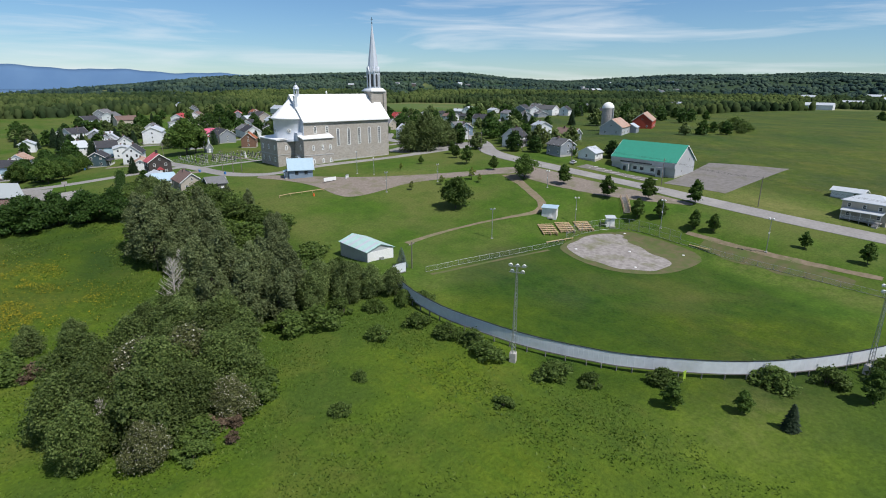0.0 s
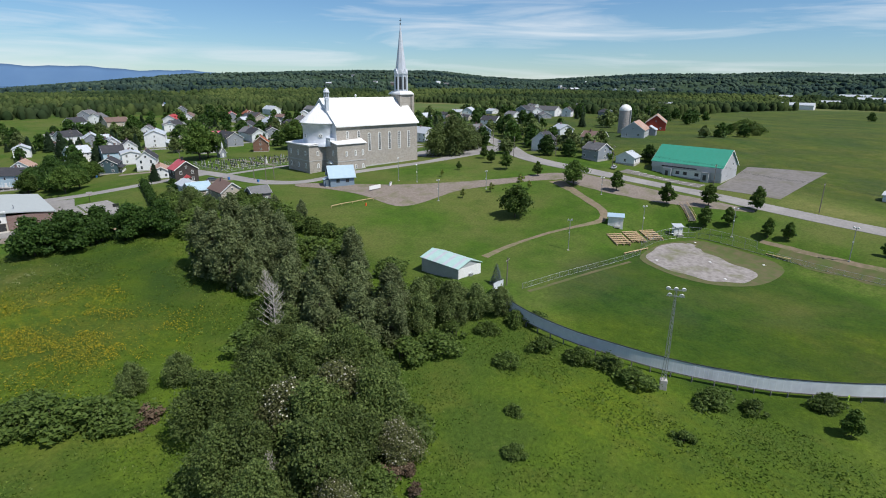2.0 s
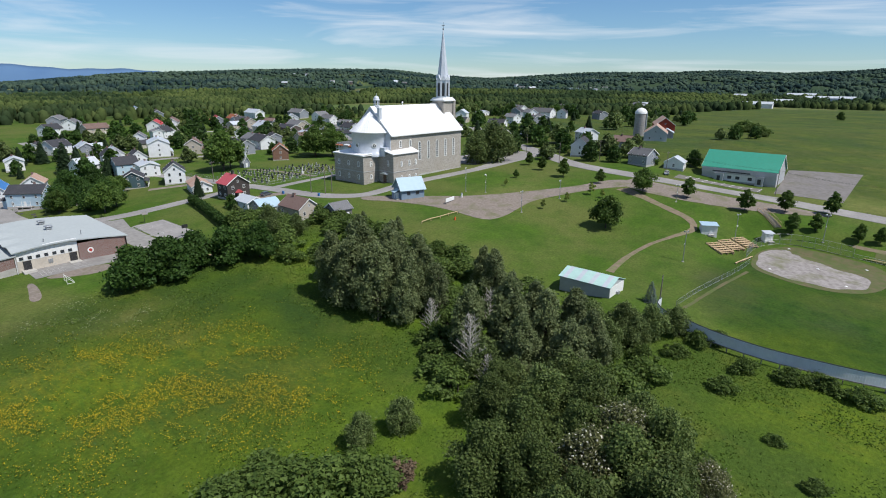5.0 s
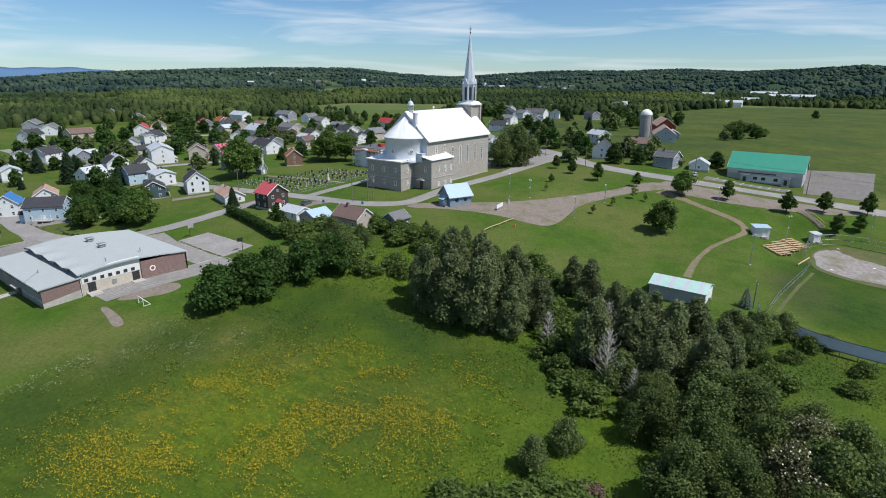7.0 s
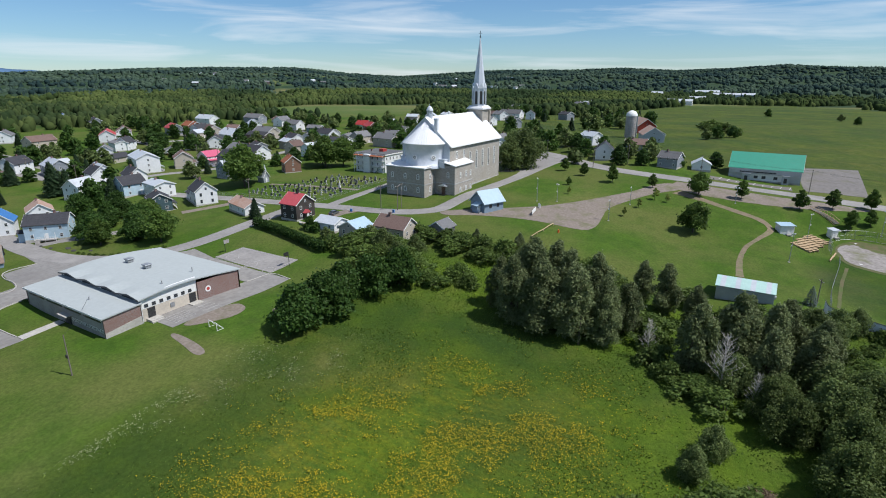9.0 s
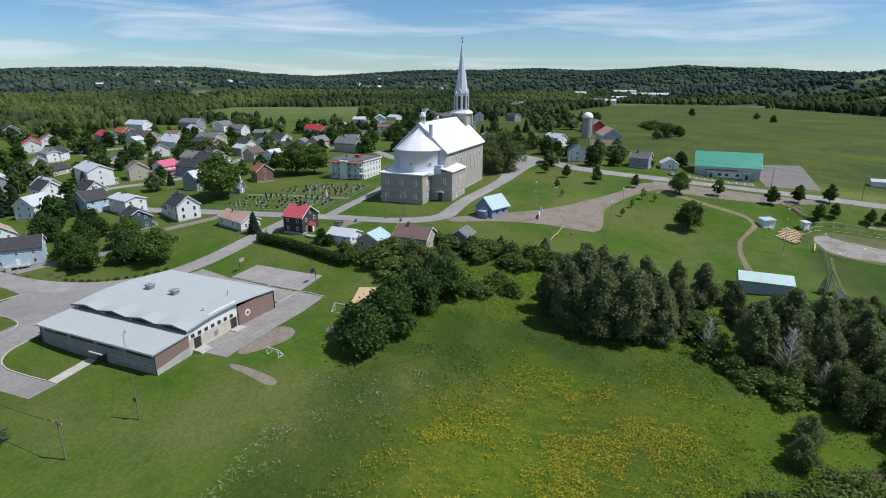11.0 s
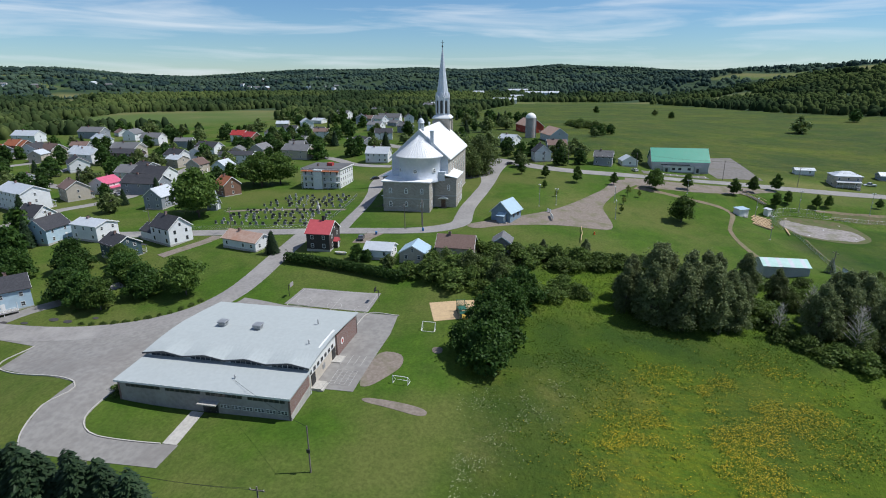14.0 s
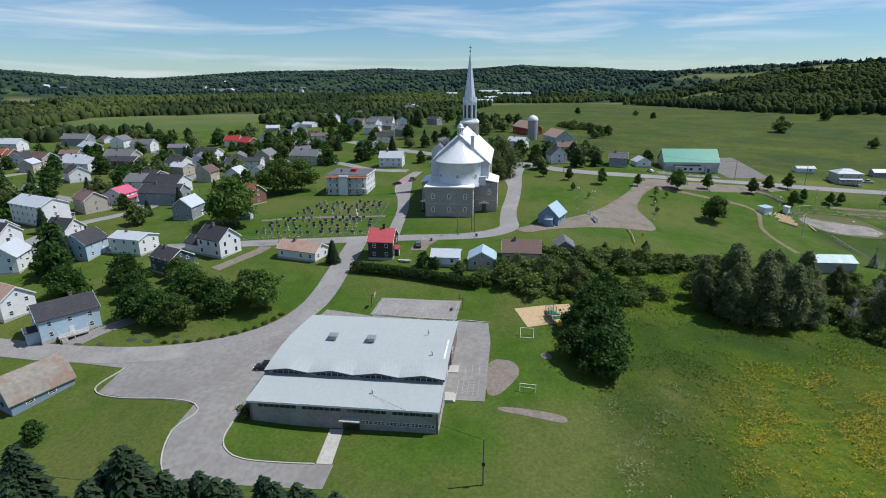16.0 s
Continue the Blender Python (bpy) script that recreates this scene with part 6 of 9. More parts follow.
far_sheds()

# ---- trees and woods ----
BARK = surf("bark", (0.12, 0.095, 0.075), (0.075, 0.06, 0.05), 6, 0.95, 0.4, stretch=(1, 1, 0.2))
PALEBARK = surf("pale_dead_bark", (0.52, 0.48, 0.43), (0.40, 0.37, 0.33), 6, 0.9, 0.3, stretch=(1, 1, 0.2))
MAPLE = leafy("maple_leaves", (0.034, 0.080, 0.014), (0.080, 0.145, 0.026))
LAWNLEAF = leafy("lawn_tree_leaves", (0.046, 0.092, 0.016), (0.115, 0.180, 0.036), 0.4)
DEEP = leafy("dark_maple_leaves", (0.028, 0.068, 0.013), (0.062, 0.118, 0.022))
POPLAR = leafy("poplar_leaves", (0.105, 0.140, 0.052), (0.215, 0.255, 0.115), 0.42)
WILLOW = leafy("willow_leaves", (0.080, 0.122, 0.034), (0.205, 0.262, 0.088), 0.42)
SALLOW = leafy("sallow_leaves", (0.060, 0.098, 0.024), (0.150, 0.198, 0.056))
OLIVE = leafy("cherry_leaves", (0.075, 0.088, 0.032), (0.165, 0.175, 0.070))
LIMEG = leafy("young_leaves", (0.16, 0.21, 0.04), (0.26, 0.30, 0.07))
NEEDLE = leafy("spruce_needles", (0.014, 0.032, 0.014), (0.034, 0.060, 0.024), 0.1)
BLUESPR = leafy("blue_spruce_needles", (0.06, 0.085, 0.08), (0.10, 0.135, 0.125), 0.1)
SHRUB = leafy("shrub_leaves", (0.065, 0.110, 0.024), (0.135, 0.195, 0.044), 0.42)
BLOSSOM = leafy("blossom", (0.45, 0.43, 0.33), (0.60, 0.58, 0.46), 0.2)
BROWNISH = leafy("rusty_foliage", (0.10, 0.07, 0.045), (0.16, 0.115, 0.075), 0.2)


def leaf_mesh(name, centres, radii, count, size, rnd, material, droop=0.0, hollow=0.55, loose=0.24):
    """A crown: folded leaf clumps strewn over the shells of several overlapping boughs."""
    centres, radii = np.array(centres, float), np.array(radii, float)
    wgt = radii.prod(1) ** (2 / 3)
    which = rnd.choice(len(centres), count, p=wgt / wgt.sum())
    d = rnd.normal(size=(count, 3))
    d /= np.linalg.norm(d, axis=1)[:, None]
    d[:, 2] = np.where(d[:, 2] < -0.45, -d[:, 2], d[:, 2])
    rad = hollow + (1.02 - hollow) * rnd.random(count) ** 0.7
    rad = np.where(rnd.random(count) < loose, rad * (1.05 + 0.75 * rnd.random(count) ** 1.8), rad)
    p = centres[which] + d * radii[which] * rad[:, None]
    nrm = d * 0.8 + rnd.normal(size=(count, 3)) * 0.62 + np.array((0, 0, 0.3))
    nrm /= np.linalg.norm(nrm, axis=1)[:, None]
    a = np.cross(nrm, rnd.normal(size=(count, 3)))
    a /= np.linalg.norm(a, axis=1)[:, None]
    b = np.cross(nrm, a)
    s = (size * (0.55 + 0.9 * rnd.random(count)))[:, None]
    fold = nrm * s * 0.28
    v = np.stack([p - a * s * 0.8, p - b * s * 0.56 + a * s * 0.3 - fold, p + b * s * 0.56 + a * s * 0.5 + fold], 1)
    v[:, :, 2] -= droop * s
    verts = v.reshape(-1, 3)
    faces = np.arange(count * 3).reshape(-1, 3)
    me = bpy.data.meshes.new(name)
    me.vertices.add(len(verts))
    me.vertices.foreach_set("co", verts.reshape(-1))
    me.loops.add(faces.size)
    me.loops.foreach_set("vertex_index", faces.reshape(-1))
    me.polygons.add(len(faces))
    me.polygons.foreach_set("loop_start", np.arange(len(faces)) * 3)
    me.update(calc_edges=True)
    me.materials.append(material)
    return me


def broadleaf(label, h, r, leaves, size, material, seed, category="tree", name="tree", trunk=0.22, spread=1.0, tall=1.0, bark=None, boughs=13, low=0.22, stems=1, extra=None, fork=True, upright=0.9, puff=1.0):
    """A tree with tapered trunk, limbs to every bough, and a crown of leaf clumps."""
    rnd, rr = np.random.RandomState(seed), random.Random(seed)
    t = thing(name, label, category, 0, 0, -500)
    cs, rs = [], []
    for i in range(boughs):
        f = (i + 0.5) / boughs
        z = h * (low + (0.93 - low) * f)
        prof = math.sin(math.pi * min(1.0, (0.16 + 0.80 * f) ** (0.75 * tall)))
        a = i * 2.4 + rr.uniform(-0.5, 0.5)
        rad = r * spread * prof * rr.uniform(0.30, 0.86)
        br = r * rr.uniform(0.20, 0.44) * (0.62 + 0.5 * prof) * puff
        cs.append((rad * math.cos(a), rad * math.sin(a), z))
        rs.append((br, br, br * rr.uniform(0.65, 0.95) * upright))
    bm = bmesh.new()
    for k in range(stems):
        ox, oy = (0, 0) if stems == 1 else (rr.uniform(-r, r) * 0.35, rr.uniform(-r, r) * 0.35)
        rod(bm, (ox, oy, -0.6), (ox * 1.1, oy * 1.1, h * 0.30), trunk, trunk * 0.75, 8)
        rod(bm, (ox * 1.1, oy * 1.1, h * 0.30), (ox * 0.6, oy * 0.6, h * 0.82), trunk * 0.75, trunk * 0.2, 7)
    if fork:
        part("trunk", bm, bark or BARK, t)
        bm = bmesh.new()
    for c in cs:
        z0 = max(h * 0.12, c[2] - 0.28 * h)
        mid = Vector((c[0] * 0.45, c[1] * 0.45, (z0 + c[2]) / 2 + 0.05 * h))
        rod(bm, (0, 0, z0), mid, trunk * 0.42, trunk * 0.28, 3)
        rod(bm, mid, c, trunk * 0.28, trunk * 0.1, 3)
    part("limb" if fork else "trunk", bm, bark or BARK, t)
    link("crown", leaf_mesh("crown", cs, rs, leaves, size, rnd, material), None, t)
    if extra:
        link("blossom", leaf_mesh("blossom", cs, [tuple(v * 1.04 for v in q) for q in rs], leaves // 14, size * 0.8, rnd, extra, hollow=0.95), None, t, "pale blossom")
    return t


def spruce(label, h, r, material, seed, leaves=3200, size=0.42):
    rnd = np.random.RandomState(seed)
    t = thing("spruce_tree", label, "spruce", 0, 0, -500)
    part("trunk", rod(bmesh.new(), (0, 0, -0.6), (0, 0, h * 0.97), h * 0.022, 0.02, 7), BARK, t)
    f = 1 - np.sqrt(rnd.random(leaves)) * 0.96
    tier = np.floor(f * 15) / 15
    a = rnd.random(leaves) * 6.283
    arm = np.sin(a * 7 + tier * 40) * 0.12 + 0.9
    out = r * (1 - f) ** 0.85 * arm * (0.35 + 0.65 * rnd.random(leaves) ** 0.5) * (0.75 + 0.45 * (1 - (f * 15 - tier * 15)))
    z = h * (0.05 + 0.95 * f) - out * 0.22
    p = np.stack([out * np.cos(a), out * np.sin(a), z], 1)
    d = np.stack([np.cos(a), np.sin(a), np.full(leaves, -0.35)], 1)
    side = np.stack([-np.sin(a), np.cos(a), rnd.normal(size=leaves) * 0.3], 1)
    s = (size * (0.6 + 0.8 * rnd.random(leaves)) * h / 7)[:, None]
    up = np.array((0, 0, 0.18))
    v = np.stack([p - side * s * 0.45, p + d * s * 0.9, p + side * s * 0.45 + up * s * 0.5], 1).reshape(-1, 3)
    faces = np.arange(leaves * 3).reshape(-1, 3)
    me = bpy.data.meshes.new("crown")
    me.from_pydata(v.tolist(), [], faces.tolist())
    me.materials.append(material)
    link("crown", me, None, t)
    return t


def bare_tree(label, h, seed):
    rr = random.Random(seed)
    t = thing("dead_tree", label, "tree", 0, 0, -500)
    bm = bmesh.new()
    rod(bm, (0, 0, -0.5), (0.2, 0.1, h * 0.5), 0.16, 0.11, 7)
    rod(bm, (0.2, 0.1, h * 0.5), (0, 0, h), 0.11, 0.02, 6)
    part("trunk", bm, PALEBARK, t, "bare pale trunk")
    bm = bmesh.new()
    for i in range(46):
        f = 0.25 + 0.72 * i / 46
        a, ln = i * 2.4, h * 0.28 * (1.15 - f) * rr.uniform(0.7, 1.2)
        q = Vector((ln * math.cos(a), ln * math.sin(a), h * f + ln * 0.9))
        rod(bm, (0.1, 0.05, h * f), q, 0.05, 0.02, 4)
        for k in range(4):
            e = q * 0.75 + Vector((0.025, 0.0125, h * f * 0.25)) if k % 2 else q
            e = Vector((0.1, 0.05, h * f)).lerp(q, 0.45 + 0.15 * k)
            rod(bm, e, e + Vector((rr.uniform(-0.5, 0.5), rr.uniform(-0.5, 0.5), rr.uniform(0.3, 0.9))), 0.026, 0.012, 3)
    part("branch", bm, PALEBARK, t, "thin bare branches")
    return t


KIND = {
    "maple": [broadleaf("broad dark green maple in full leaf", 9.5, 5.0, 9500, 0.42, DEEP, s, trunk=0.28, low=0.12, boughs=34) for s in (1, 2)],
    "lawn": [broadleaf("round leafy green tree on the lawn", 8.5, 4.2, 6500, 0.36, LAWNLEAF, s, trunk=0.2, low=0.22, boughs=28) for s in (3, 4)],
    "poplar": [broadleaf("tall grey-green poplar at the wood's edge", 14, 4.0, 13500, 0.27, POPLAR, s, trunk=0.16, tall=1.0, low=0.05, boughs=64, stems=2, upright=1.6, puff=0.78) for s in (5, 6, 7)],
    "willow": [broadleaf("dense bushy willow in the copse", 9.5, 4.8, 10000, 0.29, WILLOW, s, trunk=0.18, low=0.05, boughs=54, stems=3, upright=1.45, puff=0.88) for s in (8, 9)],
    "sallow": [broadleaf("dense bushy willow in the copse", 9.5, 4.8, 20000, 0.21, SALLOW, s, trunk=0.18, low=0.05, boughs=60, stems=3, upright=1.4, puff=0.84) for s in (8, 9)],
    "cherry": [broadleaf("bushy wild cherry with pale blossom", 9.0, 4.6, 20000, 0.21, OLIVE, 10, trunk=0.16, low=0.05, boughs=50, stems=3, extra=BLOSSOM, upright=1.4, puff=0.88)],
    "shrub": [broadleaf("low leafy green shrub", 2.5, 2.3, 2100, 0.21, SHRUB, s, "shrub", "shrub", 0.05, low=0.06, boughs=16, stems=3) for s in (11, 12)],
    "rusty": [broadleaf("low shrub with rusty leaves", 2.4, 1.9, 1100, 0.25, BROWNISH, 13, "shrub", "shrub", 0.05, low=0.12, boughs=8, stems=3)],
    "young": [broadleaf("leafy oval young roadside tree", 5.6, 1.75, 3400, 0.26, LAWNLEAF, s, trunk=0.08, tall=1.0, low=0.2, boughs=24) for s in (14, 15)],
    "lime": [broadleaf("young tree with pale yellow-green leaves", 3.6, 1.1, 600, 0.26, LIMEG, 16, trunk=0.05, low=0.28, boughs=8)],
    "spruce": [spruce("dark green pointed spruce", 8.0, 2.3, NEEDLE, s) for s in (17, 18)],
    "bluespruce": [spruce("silvery blue spruce beside the shed", 5.0, 1.7, BLUESPR, 19, 1500, 0.3)],
    "village": [broadleaf("leafy garden tree between the houses", 8.5, 4.2, 1250, 0.78, m, s, trunk=0.2, low=0.10, boughs=18, fork=False) for s, m in ((20, MAPLE), (21, DEEP), (22, WILLOW))],
    "dead": [bare_tree("bare dead birch with pale branches", 11, 23)],
}
TREE_N = [0]
GROWN = {"poplar": 1.18, "willow": 1.12, "sallow": 1.12, "cherry": 1.12, "young": 1.4, "lawn": 1.42, "maple": 1.26, "shrub": 1.2, "village": 1.05, "lime": 1.2}


def plant(kind, x, y, size=1.0, wide=1.0, group=""):
    """Sets a copy of one of the grown trees on the land."""
    TREE_N[0] += 1
    k = TREE_N[0]
    src = KIND[kind][k % len(KIND[kind])]
    rr = random.Random(k * 7 + 1)
    s = size * rr.uniform(0.93, 1.07) * GROWN.get(kind, 1.0)
    wide *= rr.uniform(1.05, 1.6) if kind in ("shrub", "rusty") else 1.0
    m = pose(x, y, ground_z(x, y) - 0.1, 0, 0, rr.uniform(0, 360)) @ Matrix.Diagonal((s * wide, s * wide * rr.uniform(0.9, 1.1), s, 1))
    ob = copy_thing(src, m)
    if group:
        ob["group"] = group
    TAKEN.append((x, y, 1.5))
    return ob


def grove(kind, places, group=""):
    for p in places:
        plant(kind, *p, group=group)


# foreground copse
grove("sallow", [(5, 81, 1.0), (10, 74, 0.95), (22, 78, 0.95), (26, 83, 0.85), (17, 87, 1.0), (8, 89, 0.95), (14, 80, 1.1), (3, 74, 0.85), (24, 90, 1.0), (2, 82, 0.9), (6, 95, 0.9), (13, 94, 1.0), (20, 95, 1.0), (28, 92, 0.95), (17, 102, 0.8), (22, 105, 0.8), (16, 75, 0.85)], "copse trees")
grove("cherry", [(12, 84, 1.05), (19, 83, 1.05), (9, 68, 0.6), (21, 72, 0.6)], "copse trees")
grove("shrub", [(16, 70, 0.8), (14, 66, 0.7), (25, 73, 1.1), (27, 78, 1.0), (2, 86, 1.2)], "copse shrubs")
grove("rusty", [(18, 70.5, 0.8), (20, 69, 0.7), (19, 66, 0.6)], "copse shrubs")
# long copse across the slope
grove("poplar", [(28, 156, 0.95), (28, 149, 1.05), (29, 142, 1.0), (34, 137, 0.9), (36, 146, 1.1), (35, 154, 1.05), (41, 141, 0.95), (42, 151, 1.0), (40, 159, 0.8), (33, 161, 0.8), (31, 136, 0.75), (38, 133, 0.7)], "copse trees")
grove("poplar", [(31, 118, 0.85), (35, 112, 0.95), (38, 106, 0.95), (30, 106, 0.85), (42, 111, 0.8), (45, 104, 0.75), (40, 98, 0.8), (34, 99, 0.8), (52, 128, 0.72), (49, 121, 0.6), (56, 134, 0.6)], "copse trees")
grove("willow", [(27, 111, 0.75), (25, 104, 0.7), (29, 97, 0.85), (47, 98, 0.7), (51.7, 103.7, 0.7), (55.6, 98.6, 0.65), (59.2, 94.4, 0.62), (62.4, 90.8, 0.5), (54, 95, 0.6), (22, 97, 0.85), (58.8, 99.9, 0.5), (46, 118, 0.5), (56.2, 105.2, 0.45)], "copse trees")
grove("dead", [(25.0, 113.2, 1.15), (22.6, 107.5, 0.75), (37, 118, 1.0), (30, 127, 0.8), (6, 77, 0.6)], "dead birches")
grove("shrub", [(20, 113, 1.3), (23, 117, 1.2), (26, 122, 1.2), (30, 126, 1.3), (35, 127, 1.4), (41, 129, 1.4), (47, 110, 1.3), (51, 113, 1.3), (50, 92, 1.0), (61.9, 86.2, 0.8), (58, 142, 1.4), (52, 146, 1.5), (47, 150, 1.4), (48, 158, 1.4), (60, 124, 1.2), (44, 134, 1.3), (54.8, 115.7, 1.0), (60.5, 110.6, 0.8), (48, 140, 1.2), (44, 90, 1.2), (39, 92, 1.2), (56, 88, 0.8), (64.5, 83.1, 0.8)], "copse shrubs")
grove("shrub", [(-18, 117.5, 1.15), (-14.5, 116, 1.3), (-11, 113.5, 1.4), (-8, 110.5, 1.3), (-5, 108.5, 1.3), (-2.5, 106.5, 1.0), (-12, 119, 1.0)], "meadow thicket")
grove("rusty", [(0, 105.5, 0.9), (-1.5, 104, 0.7)], "meadow thicket")
grove("willow", [(0.5, 114, 0.5), (7, 112, 0.5)], "meadow thicket")
# maples beside the playground and the scrub behind them
grove("maple", [(-1.5, 191.5, 0.86), (6.7, 191, 0.86), (13.9, 192.5, 0.82), (20.8, 189.5, 0.84), (28, 186.5, 0.75), (2.8, 196.1, 0.6)], "playground maples")
grove("shrub", [(58, 201, 1.3), (56, 196, 1.3), (57, 190, 1.4), (56, 184, 1.4), (56.7, 177.8, 1.5), (57.5, 171.7, 1.5), (57.5, 165.7, 1.4), (59.5, 159.7, 1.3), (61.7, 153.6, 1.2), (64, 148, 1.1), (53, 187, 1.2), (52, 176, 1.2), (40, 176, 1.2), (37, 172, 1.0), (35, 186, 1.5), (38, 191, 1.6), (41.3, 196, 1.7), (37.7, 200.1, 1.5), (34.4, 204.2, 1.3), (41.8, 205.1, 1.7), (39.5, 211.3, 1.6), (44.9, 212.2, 1.3), (31.6, 196.1, 1.2), (38.2, 217.6, 1.3), (45.3, 200.3, 1.4), (32, 179, 1.2)], "scrub behind the gardens")
grove("willow", [(43.8, 208.2, 0.6), (40.6, 201.1, 0.65), (44, 193, 0.55), (36.3, 193, 0.6)], "scrub behind the gardens")
grove("poplar", [(62, 169.4, 0.35), (59.7, 181.8, 0.35)], "scrub behind the gardens")
# lawn and roadside trees
grove("lawn", [(115.3, 131.4, 0.86)])
grove("lawn", [(152.4, 135.3, 0.78), ], "roadside trees")
grove("willow", [(168.5, 215, 1.75), (163, 219.5, 1.35), (177, 224, 1.45), (186, 221, 1.2), (190, 231, 1.3)], "roadside trees")
grove("young", [(157.1, 120.9, 1.05), (155.8, 102, 1.0), (163.6, 91.8, 0.95), (171, 79.8, 1.0), (149.6, 86.8, 0.85), (153.9, 168.8, 0.95), (160.7, 183, 0.8), (153.6, 152.7, 0.7), (152.8, 81.3, 0.75), (152.1, 70.2, 0.75), (153.3, 65.3, 0.7), (157.8, 44, 0.65), (158, 30.5, 0.75), (141, 183, 0.5), (168, 194.4, 0.8)], "roadside trees")
grove("lime", [(138, 148.5, 1.1), (125.8, 151.4, 0.9), (114, 153.5, 0.85), (137.6, 143.9, 0.8), (127, 178, 0.7)], "young lawn trees")
grove("young", [(71.8, 32.8, 0.62), (95.3, 13.8, 0.8), (78.5, 25.5, 0.5)], "meadow saplings")
grove("spruce", [(79.3, 19.4, 0.52)])
grove("shrub", [(64.3, 49.3, 0.85), (68, 44.3, 0.7), (60, 60, 0.9), (59.8, 69.9, 0.8), (58, 77, 0.8), (50, 78, 0.8), (40, 68, 0.5), (77.3, 37.2, 0.9), (90.5, 25.9, 0.9), (97.5, 19.8, 1.0), (105.8, 13.8, 1.2), (52, 48, 0.5), (61.5, 65, 0.7), (33, 62, 0.5)], "bushes along the fence")
grove("shrub", [(352, 142, 1.5), (362, 147, 1.9), (370, 152, 1.7), (379, 158, 2.0), (388, 163, 1.6), (396, 166, 1.4), (366, 160, 1.2), (340, 138, 1.0)], "pasture scrub")
grove("bluespruce", [(70.6, 99.2, 1.1)])
grove("shrub", [(16, 266.4, 0.25), (13.6, 267.4, 0.22), (11.4, 268.8, 0.26), (9.4, 270.3, 0.22), (7.8, 272, 0.25), (6.4, 274, 0.23), (5.2, 276.2, 0.26), (4.2, 278.6, 0.22), (3.4, 281, 0.25), (2.8, 283.6, 0.22), (2.4, 286.4, 0.24), (2.2, 289, 0.22), (-23.3, 255.8, 0.6), (7.5, 296, 0.3)], "low border plants")
# round the houses
grove("maple", [(11.4, 296, 0.72), (13.5, 303, 0.78), (18, 284, 0.7), (27, 297, 0.72), (31, 318, 0.85), (24, 331, 0.8), (23, 310, 0.7)], "garden trees")
grove("lawn", [(19, 272.5, 0.85), (25, 279, 0.7), (24.5, 291.5, 0.62), (9.5, 290, 0.75), (31, 300, 0.7), (36, 306, 0.6)], "garden trees")
grove("spruce", [(36.2, 377.9, 1.9), (36.5, 419.4, 1.5), (40.2, 374.9, 1.5), (46, 350, 1.3), (48.5, 263.3, 0.92), (60, 338, 1.0)], "garden spruces")
grove("lawn", [(84, 312, 1.45), (90, 317, 1.2), (140, 316, 1.4), (147, 310, 1.35), (146, 324, 1.2)], "graveyard trees")
grove("village", [(45.8, 232, 0.4), (42.5, 224.5, 0.45), (46.6, 235.3, 0.5), (-30.7, 292.7, 0.45)], "garden trees")


grove("village", [(401, -16, 1.5), (406, -20, 1.2), (495, -99, 1.3), (301, 152, 0.8), (312, 147, 0.9), (323, 139, 0.8), (322, -45, 0.9), (331, 150, 0.7), (520, 60, 0.8), (560, 70, 0.8), (600, 130, 0.9), (190, 176, 1.1), (207, 176, 1.2), (213, 190, 1.1), (193, 166, 0.9), (206, 165, 1.0), (206, 197, 1.0), (216, 205, 1.2), (222, 168, 1.0), (199.4, 150.8, 0.7), (208.8, 136.2, 0.8), (185, 196, 0.9), (220, 222, 1.2), (232, 232, 1.1), (190, 226, 1.0)], "roadside garden trees")


def spruce_row():
    """Spruces along the lower edge of the school lawn."""
    for x, y, s in [(-49.0, 263.2, 1.64), (-50.0, 259.2, 1.94), (-49.0, 257.9, 1.55), (-48.0, 255.8, 1.39), (-50.0, 251.8, 1.5), (-49.0, 250.0, 1.43), (-50.0, 247.3, 1.45), (-49.0, 246.2, 1.41), (-49.0, 241.4, 1.55), (-50.0, 239.4, 1.59), (-49.0, 237.0, 1.39), (-50.0, 235.0, 1.33), (-50.0, 231.6, 1.38), (-48.0, 277.3, 1.71), (-50.0, 277.2, 1.35), (-53.0, 262.4, 1.67)]:
        plant("spruce", x, y, s, 1.15, "lower spruce row")


spruce_row()


def village_green():
    rr = random.Random(11)
    n = 0
    while n < 285:
        if rr.random() < 0.62:
            x, y = rr.uniform(15, 330), rr.uniform(325, 600)
        else:
            x, y = rr.uniform(190, 480), rr.uniform(170, 440)
        if y < 205 and x > 212 or x > 330 and y > 470 or (y - 100) < 0.28 * (x - 150):
            continue
        if any(math.hypot(x - a, y - b) < r + 3.2 for a, b, r in TAKEN) or math.hypot(x, y - 100) > 590 or (y > 500 and x < 90):
            continue
        if x > 190 and abs(y - (206 + (x - 199) * 1.25)) < 9:
            continue
        plant("village" if rr.random() < 0.8 else "spruce", x, y, rr.uniform(0.75, 1.35), 1.0, "village trees")
        n += 1


village_green()


